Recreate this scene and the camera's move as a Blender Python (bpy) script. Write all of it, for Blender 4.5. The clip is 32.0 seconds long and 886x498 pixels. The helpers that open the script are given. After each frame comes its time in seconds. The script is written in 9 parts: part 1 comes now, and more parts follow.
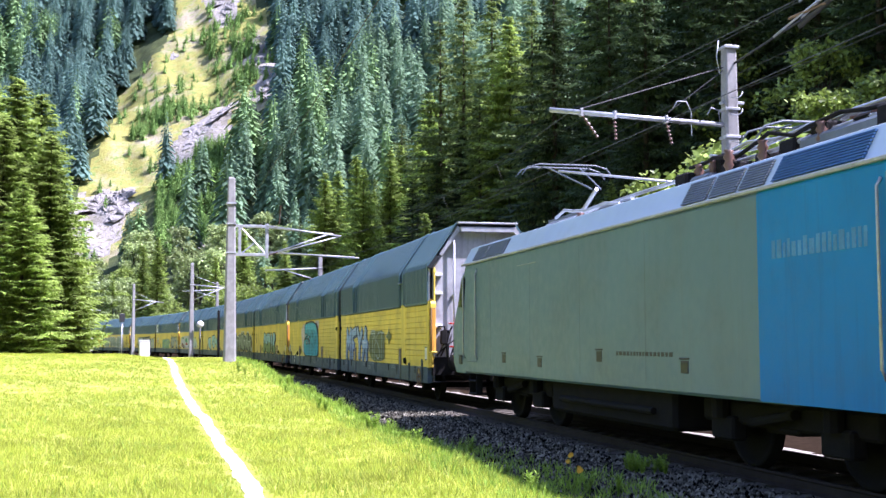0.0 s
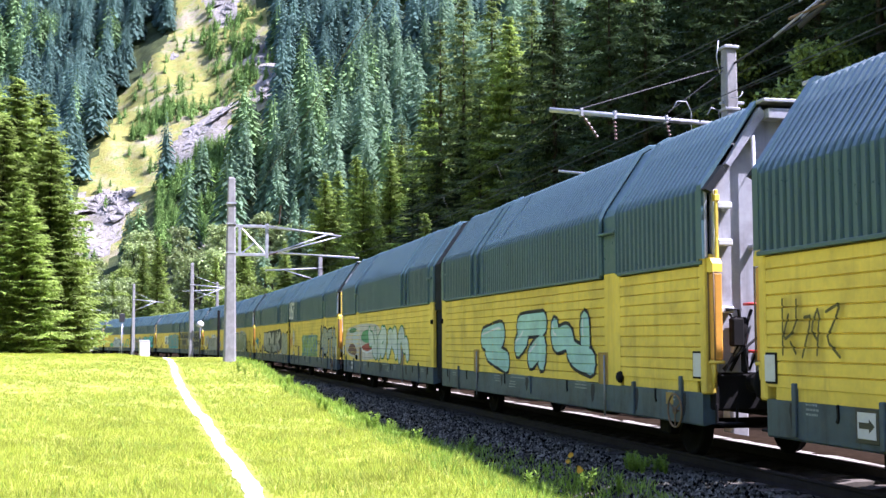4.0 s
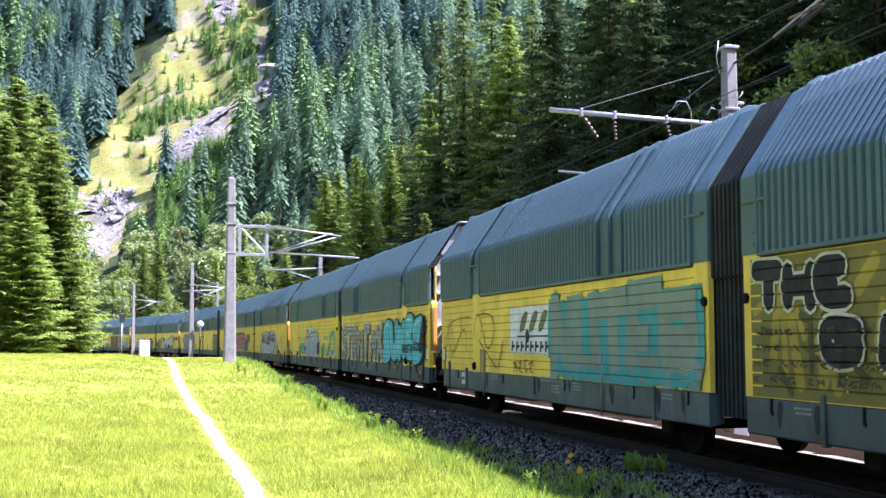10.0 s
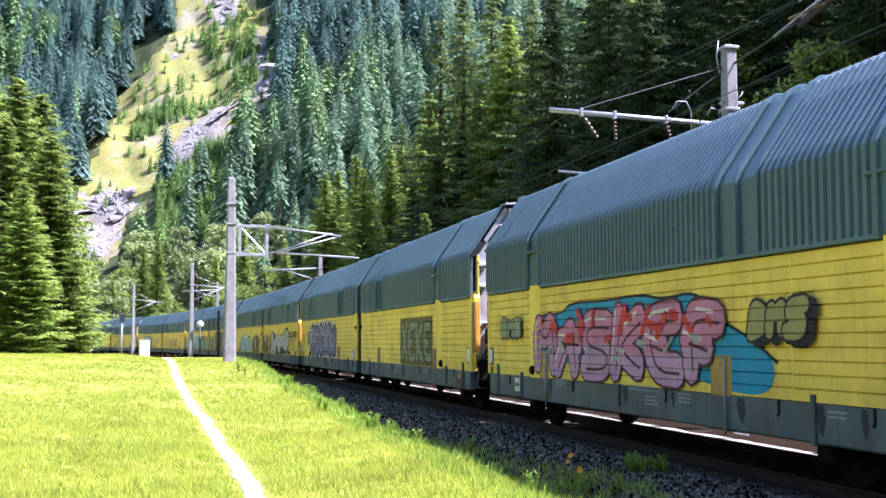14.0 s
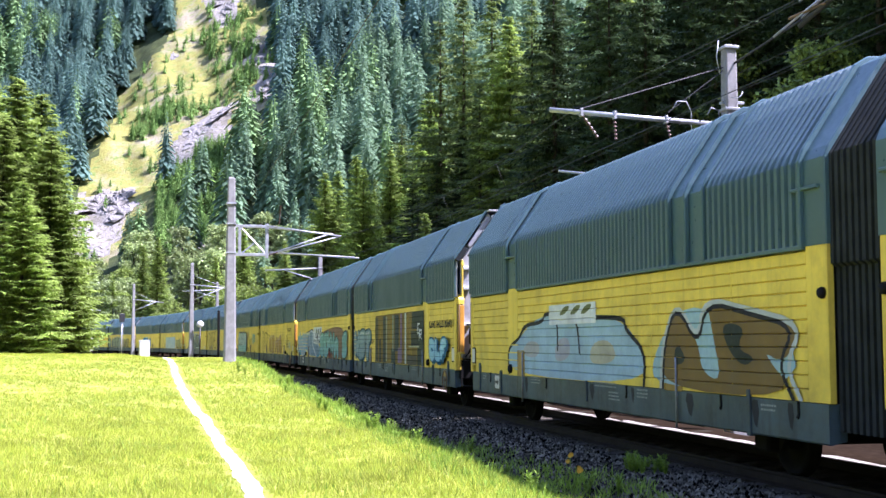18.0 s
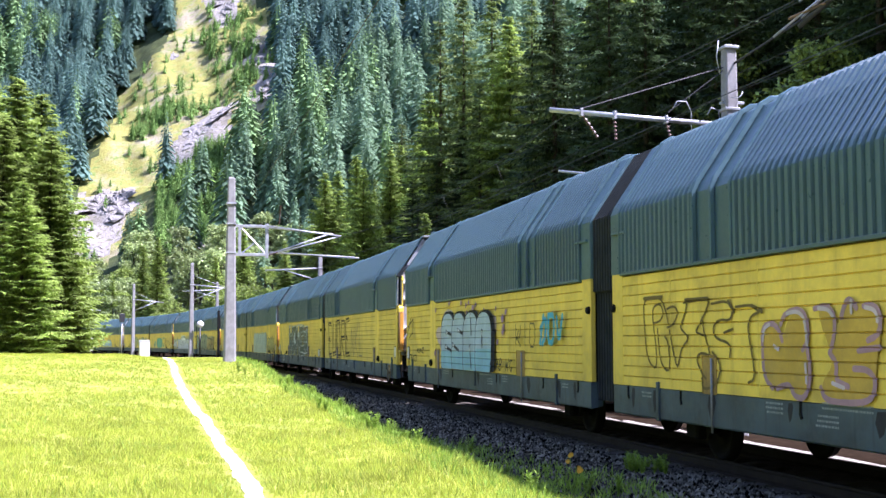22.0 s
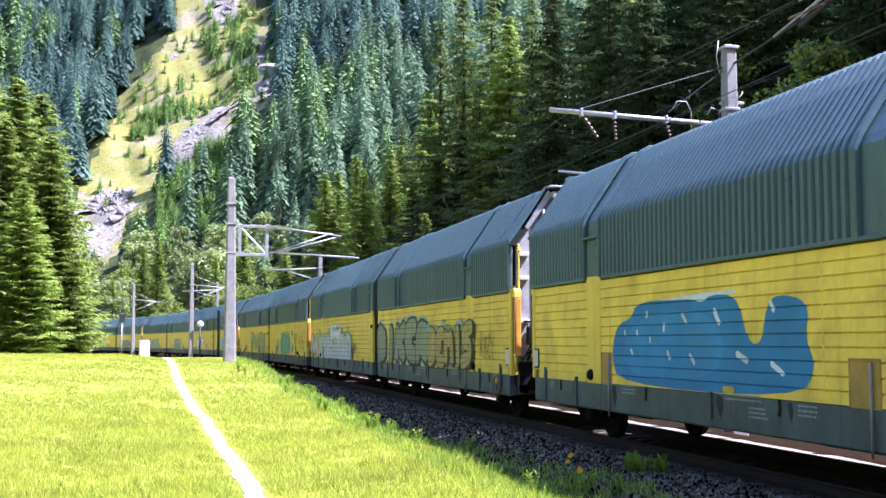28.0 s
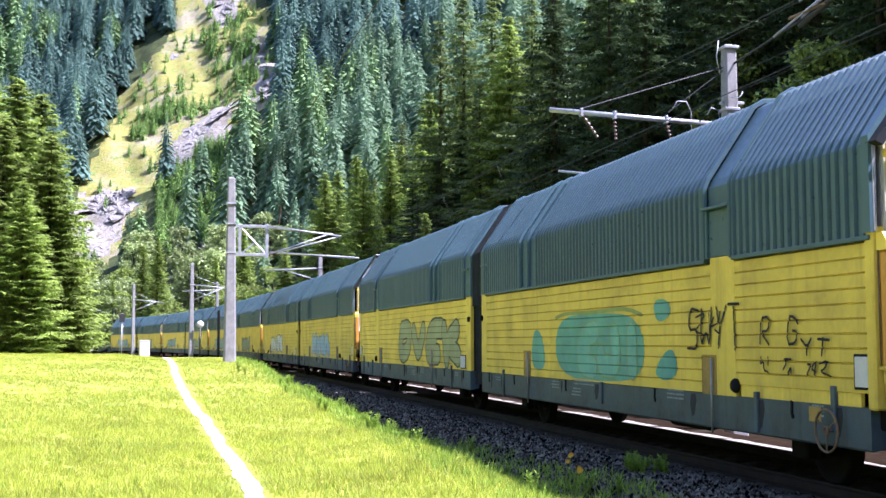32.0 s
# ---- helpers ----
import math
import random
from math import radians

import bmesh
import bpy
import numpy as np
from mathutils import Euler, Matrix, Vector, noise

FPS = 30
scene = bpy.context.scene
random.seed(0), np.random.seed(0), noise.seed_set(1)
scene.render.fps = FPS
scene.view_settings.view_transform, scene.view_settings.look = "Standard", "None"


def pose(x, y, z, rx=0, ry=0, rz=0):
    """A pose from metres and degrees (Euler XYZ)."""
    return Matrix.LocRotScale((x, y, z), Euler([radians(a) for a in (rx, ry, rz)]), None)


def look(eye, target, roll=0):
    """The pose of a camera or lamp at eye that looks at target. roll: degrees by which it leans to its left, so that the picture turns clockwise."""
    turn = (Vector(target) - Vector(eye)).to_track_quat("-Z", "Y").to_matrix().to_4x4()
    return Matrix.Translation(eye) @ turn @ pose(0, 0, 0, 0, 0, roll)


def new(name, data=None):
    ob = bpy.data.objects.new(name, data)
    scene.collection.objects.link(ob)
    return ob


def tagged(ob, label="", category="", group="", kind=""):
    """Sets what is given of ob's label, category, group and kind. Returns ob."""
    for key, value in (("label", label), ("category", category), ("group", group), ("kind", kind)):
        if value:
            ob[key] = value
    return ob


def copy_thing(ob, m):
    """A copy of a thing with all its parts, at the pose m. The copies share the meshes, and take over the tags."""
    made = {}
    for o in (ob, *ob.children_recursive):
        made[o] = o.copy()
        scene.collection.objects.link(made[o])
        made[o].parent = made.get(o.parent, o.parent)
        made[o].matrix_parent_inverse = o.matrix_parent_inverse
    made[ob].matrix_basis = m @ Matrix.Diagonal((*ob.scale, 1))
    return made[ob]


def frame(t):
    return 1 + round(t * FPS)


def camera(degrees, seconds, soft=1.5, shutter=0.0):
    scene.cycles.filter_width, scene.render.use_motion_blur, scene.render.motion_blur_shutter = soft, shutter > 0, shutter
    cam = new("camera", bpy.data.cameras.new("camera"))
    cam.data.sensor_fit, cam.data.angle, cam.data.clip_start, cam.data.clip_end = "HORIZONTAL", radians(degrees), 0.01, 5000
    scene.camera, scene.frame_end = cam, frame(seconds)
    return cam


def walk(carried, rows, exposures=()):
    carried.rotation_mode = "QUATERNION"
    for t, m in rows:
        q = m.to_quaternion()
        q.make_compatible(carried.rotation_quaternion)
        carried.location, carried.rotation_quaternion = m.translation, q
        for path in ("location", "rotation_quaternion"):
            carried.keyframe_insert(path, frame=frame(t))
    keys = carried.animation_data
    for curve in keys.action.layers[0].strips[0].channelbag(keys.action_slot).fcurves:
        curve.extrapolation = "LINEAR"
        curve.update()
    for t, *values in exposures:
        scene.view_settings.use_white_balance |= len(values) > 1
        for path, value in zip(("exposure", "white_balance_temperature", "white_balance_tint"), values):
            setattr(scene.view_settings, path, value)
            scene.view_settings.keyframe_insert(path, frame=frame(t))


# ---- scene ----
# ---------------------------------------------------------------- camera
EYE = Vector((0.0, 0.0, 1.563))
YAW, PITCH, ROLL = -0.22189, 0.07713, -0.1
AIM = Vector((math.cos(PITCH) * math.cos(YAW), math.cos(PITCH) * math.sin(YAW), math.sin(PITCH)))
cam = camera(40.513, 32.0, 1.5)
walk(cam, [(0.0, look(EYE, EYE + AIM, ROLL)), (32.0, look(EYE, EYE + AIM, ROLL))], [(0.0, 1.84, 5460, 36), (32.0, 1.84, 5460, 36)])

# ---------------------------------------------------------------- light
TO_SUN = Vector((-0.38, -0.75, 1.20)).normalized()
SUN_EL = math.asin(TO_SUN.z)
sun_data = bpy.data.lights.new("sun", "SUN")
sun_data.energy, sun_data.angle, sun_data.color = 5.0, radians(0.55), (1.0, 0.955, 0.87)
sun = new("sun", sun_data)
sun.matrix_world = look((0, 0, 60), Vector((0, 0, 60)) - TO_SUN)
world = bpy.data.worlds.new("sky")
scene.world = world
world.use_nodes = True
wn = world.node_tree
sky = wn.nodes.new("ShaderNodeTexSky")
sky.sky_type, sky.sun_disc = "NISHITA", False
sky.sun_elevation, sky.sun_rotation = SUN_EL, math.atan2(TO_SUN.x, TO_SUN.y)
sky.air_density, sky.dust_density = 1.2, 1.5
wn.links.new(sky.outputs[0], wn.nodes["Background"].inputs[0])
wn.nodes["Background"].inputs[1].default_value = 0.112


# ---------------------------------------------------------------- materials
def material(name, col, rough=0.6, metal=0.0, var=0.25, scale=4.0, bump=0.0, bscale=60.0, dirt=None, dirt_amt=0.0,
             dscale=1.2, streak=0.0, spec=0.5, island=0.0, objvar=0.0, trans=0.0, stretch=(1, 1, 1)):
    """A painted, mineral or leafy surface: tone varied at two scales, stains, streaks and fine relief."""
    m = bpy.data.materials.new(name)
    m.use_nodes = True
    nt = m.node_tree
    b = nt.nodes["Principled BSDF"]
    tc = nt.nodes.new("ShaderNodeTexCoord")
    mp = nt.nodes.new("ShaderNodeMapping")
    mp.inputs["Scale"].default_value = stretch
    nt.links.new(tc.outputs["Object"], mp.inputs[0])

    def tex(s, detail=6.0, src=mp):
        n = nt.nodes.new("ShaderNodeTexNoise")
        n.inputs["Scale"].default_value, n.inputs["Detail"].default_value = s, detail
        n.inputs["Roughness"].default_value = 0.62
        nt.links.new(src.outputs[0], n.inputs["Vector"])
        return n

    def mix(kind, fac, a, c):
        n = nt.nodes.new("ShaderNodeMix")
        n.data_type, n.blend_type = "RGBA", kind
        for socket, v in ((n.inputs[0], fac), (n.inputs[6], a), (n.inputs[7], c)):
            if isinstance(v, (float, int)):
                socket.default_value = v
            elif isinstance(v, tuple):
                socket.default_value = (*v, 1)
            else:
                nt.links.new(v, socket)
        return n.outputs[2]

    def ramp(src, lo, hi, a=0.0, c=1.0):
        n = nt.nodes.new("ShaderNodeMapRange")
        n.inputs[1].default_value, n.inputs[2].default_value = lo, hi
        n.inputs[3].default_value, n.inputs[4].default_value = a, c
        nt.links.new(src, n.inputs[0])
        return n.outputs[0]

    fine, broad = tex(scale * 9), tex(scale)
    k1 = ramp(broad.outputs[0], 0.3, 0.7, 1 - var, 1 + var)
    k2 = ramp(fine.outputs[0], 0.3, 0.7, 1 - var * 0.6, 1 + var * 0.6)
    mul = nt.nodes.new("ShaderNodeMath")
    mul.operation = "MULTIPLY"
    nt.links.new(k1, mul.inputs[0])
    nt.links.new(k2, mul.inputs[1])
    value = mul.outputs[0]
    for amount, node, out in ((island, "ShaderNodeNewGeometry", "Random Per Island"), (objvar, "ShaderNodeObjectInfo", "Random")):
        if amount:
            n = nt.nodes.new(node)
            v = ramp(n.outputs[out], 0, 1, 1 - amount, 1 + amount)
            mm = nt.nodes.new("ShaderNodeMath")
            mm.operation = "MULTIPLY"
            nt.links.new(value, mm.inputs[0])
            nt.links.new(v, mm.inputs[1])
            value = mm.outputs[0]
    hs = nt.nodes.new("ShaderNodeHueSaturation")
    hs.inputs["Color"].default_value = (*col, 1)
    nt.links.new(value, hs.inputs["Value"])
    colour = hs.outputs[0]
    if dirt:
        d = ramp(tex(dscale, 9.0).outputs[0], 0.5, 0.72, 0, dirt_amt)
        colour = mix("MIX", d, colour, dirt)
        if streak:
            mp2 = nt.nodes.new("ShaderNodeMapping")
            mp2.inputs["Scale"].default_value = (1, 1, 0.07)
            nt.links.new(tc.outputs["Object"], mp2.inputs[0])
            st = ramp(tex(7.0, 5.0, mp2).outputs[0], 0.52, 0.75, 0, streak)
            colour = mix("MIX", st, colour, dirt)
    nt.links.new(colour, b.inputs["Base Color"])
    b.inputs["Metallic"].default_value = metal
    b.inputs["Specular IOR Level"].default_value = spec
    nt.links.new(ramp(fine.outputs[0], 0.3, 0.7, max(rough - 0.1, 0.04), min(rough + 0.12, 1)), b.inputs["Roughness"])
    if trans:
        t = nt.nodes.new("ShaderNodeBsdfTranslucent")
        nt.links.new(colour, t.inputs[0])
        ms = nt.nodes.new("ShaderNodeMixShader")
        ms.inputs[0].default_value = trans
        nt.links.new(b.outputs[0], ms.inputs[1])
        nt.links.new(t.outputs[0], ms.inputs[2])
        nt.links.new(ms.outputs[0], nt.nodes["Material Output"].inputs[0])
    if bump:
        bp = nt.nodes.new("ShaderNodeBump")
        bp.inputs["Strength"].default_value, bp.inputs["Distance"].default_value = bump, 0.02
        nt.links.new(tex(bscale, 8.0).outputs[0], bp.inputs["Height"])
        nt.links.new(bp.outputs[0], b.inputs["Normal"])
    return m


YELLOW = material("yellow_paint", (0.66, 0.485, 0.055), 0.5, 0, 0.13, 1.2, 0.1, 40, (0.27, 0.17, 0.04), 0.55, 1.4, 0.42, spec=0.35, objvar=0.08)
HOOD = material("grey_hood_paint", (0.048, 0.095, 0.111), 0.36, 0.0, 0.12, 1.0, 0.0, 40, (0.036, 0.062, 0.085), 0.4, 1.0, 0.35, spec=0.5, objvar=0.12)
SILL = material("grey_green_sill_paint", (0.042, 0.068, 0.080), 0.6, 0.0, 0.32, 1.5, 0.15, 40, (0.015, 0.017, 0.018), 0.85, 1.3, 0.75, objvar=0.15)
ENDWHITE = material("pale_grey_end_paint", (0.30, 0.305, 0.32), 0.5, 0.1, 0.14, 1.5, 0.1, 40, (0.10, 0.09, 0.09), 0.8, 1.2, 0.5)
GALV = material("galvanised_steel", (0.36, 0.37, 0.39), 0.45, 0.5, 0.2, 5, 0.1, 60, (0.2, 0.17, 0.14), 0.4, 3)
ORANGE = material("orange_yellow_paint", (0.58, 0.27, 0.025), 0.5, 0, 0.15, 2, 0.1, 50, (0.2, 0.1, 0.04), 0.4, 2, 0.3)
RED = material("red_handle_paint", (0.45, 0.03, 0.02), 0.45, 0, 0.15, 3)
RUBBER = material("brown_black_bellows", (0.022, 0.025, 0.026), 0.85, 0, 0.25, 3, 0.2, 60, (0.040, 0.046, 0.050), 0.5, 2, spec=0.1)
IRON = material("dark_oily_iron", (0.008, 0.0075, 0.007), 0.9, 0.0, 0.35, 4, 0.25, 70, (0.014, 0.011, 0.009), 0.6, 3, spec=0.15)
RAILM = material("rusty_rail_steel", (0.030, 0.023, 0.018), 0.75, 0.1, 0.3, 5, 0.2, 60, spec=0.2)
RUST = material("rusty_plate", (0.13, 0.08, 0.035), 0.75, 0, 0.35, 6, 0.2, 60, (0.06, 0.04, 0.03), 0.6, 4)
# yellow darkened by the shade of the stake recesses, plus wear
POCKET = material("worn_yellow_pocket", (0.30, 0.19, 0.03), 0.7, 0, 0.25, 3, 0.15, 50, (0.10, 0.055, 0.025), 0.8, 2.2, 0.6)
STAKE = material("dull_steel_stake", (0.23, 0.24, 0.24), 0.6, 0.2, 0.25, 4, 0.1, 60, (0.12, 0.09, 0.07), 0.6, 3)
SMEAR = material("black_grease_smear", (0.012, 0.013, 0.014), 0.8, 0, 0.3, 6, 0.1, 60)
PLATE = material("white_plate", (0.5, 0.5, 0.48), 0.5, 0, 0.1, 4, 0, 60, (0.3, 0.28, 0.24), 0.5, 4)
BLACK = material("black_paint", (0.018, 0.018, 0.02), 0.5, 0, 0.2, 4)
CONCRETE = material("weathered_concrete", (0.22, 0.215, 0.21), 0.9, 0, 0.2, 3, 0.35, 45, (0.13, 0.12, 0.105), 0.65, 2.2, 0.35)
WIRE = material("weathered_copper_wire", (0.03, 0.029, 0.028), 0.6, 0.2, 0.2, 3)
INSUL = material("brown_porcelain", (0.10, 0.05, 0.035), 0.5, 0, 0.1, 8)
# the train's shade is put into this near-black ballast colour
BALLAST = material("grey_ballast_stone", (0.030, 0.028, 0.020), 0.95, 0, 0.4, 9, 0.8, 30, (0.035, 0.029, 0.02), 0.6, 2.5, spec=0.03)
STONE = material("loose_ballast_stone", (0.085, 0.08, 0.06), 0.9, 0, 0.25, 12, 0.2, 60, island=1.6, spec=0.06)
SLEEPER = material("stained_concrete_sleeper", (0.11, 0.098, 0.08), 0.9, 0, 0.2, 5, 0.3, 60, (0.05, 0.04, 0.03), 0.6, 3, objvar=0.15, spec=0.04)
PATH = material("trodden_pale_gravel", (0.52, 0.47, 0.40), 0.95, 0, 0.16, 4, 0.6, 50, (0.30, 0.26, 0.18), 0.5, 2)
GRASS = material("meadow_grass_blade", (0.385, 0.44, 0.050), 0.6, 0, 0.2, 0.5, spec=0.2, island=0.32, trans=0.5)
WEED = material("verge_weed_leaf", (0.22, 0.34, 0.035), 0.55, 0, 0.2, 2, spec=0.3, island=0.35, trans=0.4)
FLOWER = material("yellow_petals", (0.75, 0.42, 0.02), 0.6, 0, 0.1, 8, trans=0.2)
BARK = material("spruce_bark", (0.055, 0.042, 0.032), 0.95, 0, 0.35, 5, 0.8, 30, stretch=(1, 1, 0.25))
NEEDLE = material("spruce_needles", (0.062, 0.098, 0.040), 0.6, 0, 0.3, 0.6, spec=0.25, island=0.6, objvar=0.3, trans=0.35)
# the same spruces in brighter colours: sunlight is put into these needles
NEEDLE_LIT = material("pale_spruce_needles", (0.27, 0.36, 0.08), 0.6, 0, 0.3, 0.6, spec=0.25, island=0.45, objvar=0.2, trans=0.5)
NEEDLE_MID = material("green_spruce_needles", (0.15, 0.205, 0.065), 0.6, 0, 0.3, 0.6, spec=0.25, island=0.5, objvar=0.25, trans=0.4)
LEAF = material("broad_leaf", (0.20, 0.27, 0.05), 0.5, 0, 0.3, 0.8, spec=0.35, island=0.45, objvar=0.2, trans=0.3)
PALE_LEAF = material("pale_willow_leaf", (0.25, 0.32, 0.11), 0.5, 0, 0.3, 0.5, spec=0.35, island=0.4, objvar=0.25, trans=0.35)
# haze is put into both hill spruce colours: paler, and bluer far off
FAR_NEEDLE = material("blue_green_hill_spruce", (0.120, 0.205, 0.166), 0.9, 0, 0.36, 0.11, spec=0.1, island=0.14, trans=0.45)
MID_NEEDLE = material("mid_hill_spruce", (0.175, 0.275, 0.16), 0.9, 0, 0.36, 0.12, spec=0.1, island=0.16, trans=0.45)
LARCH = material("pale_larch_needles", (0.18, 0.29, 0.115), 0.9, 0, 0.3, 0.12, spec=0.1, island=0.2, trans=0.25)
ROCK = material("pale_limestone", (0.22, 0.205, 0.185), 0.95, 0, 0.45, 0.4, 1.0, 2, (0.085, 0.08, 0.055), 0.9, 0.35)
# shade from the wood is put into this dark gravel colour
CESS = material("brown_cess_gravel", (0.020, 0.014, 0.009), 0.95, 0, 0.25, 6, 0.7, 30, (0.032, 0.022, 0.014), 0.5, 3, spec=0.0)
# bright sun on the sleeper ends is put into this pale colour
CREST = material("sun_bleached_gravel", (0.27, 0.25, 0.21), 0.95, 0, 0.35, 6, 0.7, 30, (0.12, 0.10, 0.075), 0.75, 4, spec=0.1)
SCRUB = material("young_spruce_scrub", (0.14, 0.24, 0.055), 0.8, 0, 0.3, 0.05, spec=0.15, island=0.25, trans=0.25)
FADED = material("faded_stencil_paint", (0.21, 0.24, 0.24), 0.6, 0, 0.3, 6)
STRAW = material("pale_grass_stems", (0.50, 0.50, 0.11), 0.6, 0, 0.2, 0.5, spec=0.2, island=0.3, trans=0.4)


# ---------------------------------------------------------------- mesh tools
class Shape:
    """Vertices and faces of one mesh, gathered piece by piece."""

    def __init__(self):
        self.v, self.f = [], []

    def add(self, verts, faces):
        k = len(self.v)
        self.v += [tuple(p) for p in verts]
        self.f += [tuple(i + k for i in q) for q in faces]
        return self

    def box(self, x0, x1, y0, y1, z0, z1, b=0.008):
        """A box with chamfered edges."""
        lo, hi = (min(x0, x1), min(y0, y1), min(z0, z1)), (max(x0, x1), max(y0, y1), max(z0, z1))
        b = min(b, *[(hi[i] - lo[i]) * 0.45 for i in range(3)])
        verts, index = [], {}
        for c in range(8):
            s = [(c >> i) & 1 for i in range(3)]
            for ax in range(3):
                p = [(hi[i] if s[i] else lo[i]) if i == ax else (hi[i] - b if s[i] else lo[i] + b) for i in range(3)]
                index[c, ax] = len(verts)
                verts.append(p)
        faces = []
        for ax in range(3):
            u, w = (ax + 1) % 3, (ax + 2) % 3
            for sgn in (0, 1):
                q = [index[(sgn << ax) | (a << u) | (d << w), ax] for a, d in ((0, 0), (1, 0), (1, 1), (0, 1))]
                faces.append(q if sgn else q[::-1])
            for a in (0, 1):
                for d in (0, 1):
                    c0 = (a << u) | (d << w)
                    c1 = c0 | (1 << ax)
                    q = [index[c0, u], index[c1, u], index[c1, w], index[c0, w]]
                    faces.append(q[::-1] if a == d else q)
        for c in range(8):
            q = [index[c, 0], index[c, 1], index[c, 2]]
            faces.append(q if bin(c).count("1") % 2 else q[::-1])
        return self.add(verts, faces)

    def tube(self, pts, r, n=8, r1=None, cap=True):
        """A round bar along a line of points."""
        pts = [Vector(p) for p in pts]
        verts, faces, m = [], [], len(pts)
        up = Vector((0, 0, 1))
        for i, p in enumerate(pts):
            d = (pts[min(i + 1, m - 1)] - pts[max(i - 1, 0)]).normalized()
            a = d.cross(up if abs(d.z) < 0.95 else Vector((1, 0, 0))).normalized()
            c = d.cross(a)
            rr = r if r1 is None else r + (r1 - r) * i / (m - 1)
            for k in range(n):
                t = 2 * math.pi * k / n
                verts.append(p + rr * (math.cos(t) * a + math.sin(t) * c))
        for i in range(m - 1):
            for k in range(n):
                faces.append((i * n + k, i * n + (k + 1) % n, (i + 1) * n + (k + 1) % n, (i + 1) * n + k))
        if cap:
            faces += [tuple(range(n))[::-1], tuple(range((m - 1) * n, m * n))]
        return self.add(verts, faces)

    def prism(self, outline, axis, a, c):
        """An outline drawn in the two other axes, swept from a to c along an axis."""
        n = len(outline)
        verts = []
        for h in (a, c):
            for u, w in outline:
                verts.append({"x": (h, u, w), "y": (u, h, w), "z": (u, w, h)}[axis])
        faces = [tuple(range(n))[::-1], tuple(range(n, 2 * n))]
        faces += [(i, (i + 1) % n, n + (i + 1) % n, n + i) for i in range(n)]
        return self.add(verts, faces)

    def lathe(self, outline, centre, axis="y", n=20):
        """A turned form: (radius, along) pairs about an axis through a centre."""
        verts, faces, m = [], [], len(outline)
        for r, h in outline:
            for k in range(n):
                t = 2 * math.pi * k / n
                c, s = r * math.cos(t), r * math.sin(t)
                p = {"x": (h, c, s), "y": (c, h, s), "z": (c, s, h)}[axis]
                verts.append([p[i] + centre[i] for i in range(3)])
        for i in range(m - 1):
            for k in range(n):
                faces.append((i * n + k, i * n + (k + 1) % n, (i + 1) * n + (k + 1) % n, (i + 1) * n + k))
        faces += [tuple(range(n))[::-1], tuple(range((m - 1) * n, m * n))]
        return self.add(verts, faces)

    def mesh(self, name, mat, smooth=False):
        me = bpy.data.meshes.new(name)
        me.from_pydata(self.v, [], self.f)
        me.materials.append(mat)
        if smooth:
            me.polygons.foreach_set("use_smooth", [True] * len(me.polygons))
        me.update()
        bm = bmesh.new()
        bm.from_mesh(me)
        bmesh.ops.recalc_face_normals(bm, faces=bm.faces)
        bm.to_mesh(me)
        bm.free()
        return me


def part(name, shape, mat, parent, label="", smooth=False):
    me = shape if isinstance(shape, bpy.types.Mesh) else shape.mesh(name, mat, smooth)
    ob = new(name, me)
    ob.parent = parent
    if label:
        tagged(ob, label)
    return ob


def thing(name, label, category, group="", m=None):
    ob = tagged(new(name), label, category, group)
    ob.empty_display_size = 0.2
    if m is not None:
        ob.matrix_basis = m
    return ob


def quick_mesh(name, verts, faces, mat, smooth=False):
    """A mesh from arrays, for large numbers of alike small pieces; all faces have the same number of corners."""
    verts, faces = np.asarray(verts, np.float32), np.asarray(faces, np.int32)
    me = bpy.data.meshes.new(name)
    me.vertices.add(len(verts))
    me.vertices.foreach_set("co", verts.ravel())
    me.loops.add(faces.size)
    me.loops.foreach_set("vertex_index", faces.ravel())
    me.polygons.add(len(faces))
    me.polygons.foreach_set("loop_start", np.arange(0, faces.size, faces.shape[1], dtype=np.int32))
    me.polygons.foreach_set("use_smooth", np.full(len(faces), smooth))
    me.materials.append(mat)
    me.update(calc_edges=True)
    return me


def scatter(proto_v, proto_f, places, turns, sizes, tall=None, lean=None):
    """Copies of one small form, set upright at many places: joined vertices and faces."""
    c, s = np.cos(turns)[:, None], np.sin(turns)[:, None]
    v = proto_v[None] * sizes[:, None, None]
    if tall is not None:
        v = v * np.stack([np.ones_like(tall), np.ones_like(tall), tall], 1)[:, None]
    x = v[..., 0] * c - v[..., 1] * s
    y = v[..., 0] * s + v[..., 1] * c
    out = np.stack([x, y, v[..., 2]], -1) + places[:, None]
    faces = proto_f[None] + (np.arange(len(places)) * len(proto_v))[:, None, None]
    return out.reshape(-1, 3), faces.reshape(-1, proto_f.shape[1])


# ---------------------------------------------------------------- the line of the track
# s runs along the track away from the camera, 0 at the camera's side; "lat" is metres left of the track's middle
S_STEP = 0.5
S_LINE = np.arange(-640, 760, S_STEP)


def bend(s):
    u = np.clip(s, 0, 235) / 100
    k = 0.000256 + 0.000674 * u + 0.000967 * u * u
    return k * np.clip((300 - s) / 65, 0, 1)


_k = bend(S_LINE)
_th = np.cumsum(_k) * S_STEP
_i0 = int(np.argmin(abs(S_LINE)))
_th -= _th[_i0]
_x = np.cumsum(np.cos(_th)) * S_STEP
_y = np.cumsum(np.sin(_th)) * S_STEP
LINE_X, LINE_Y, LINE_A = _x - _x[_i0], _y - _y[_i0] - 7.919, _th


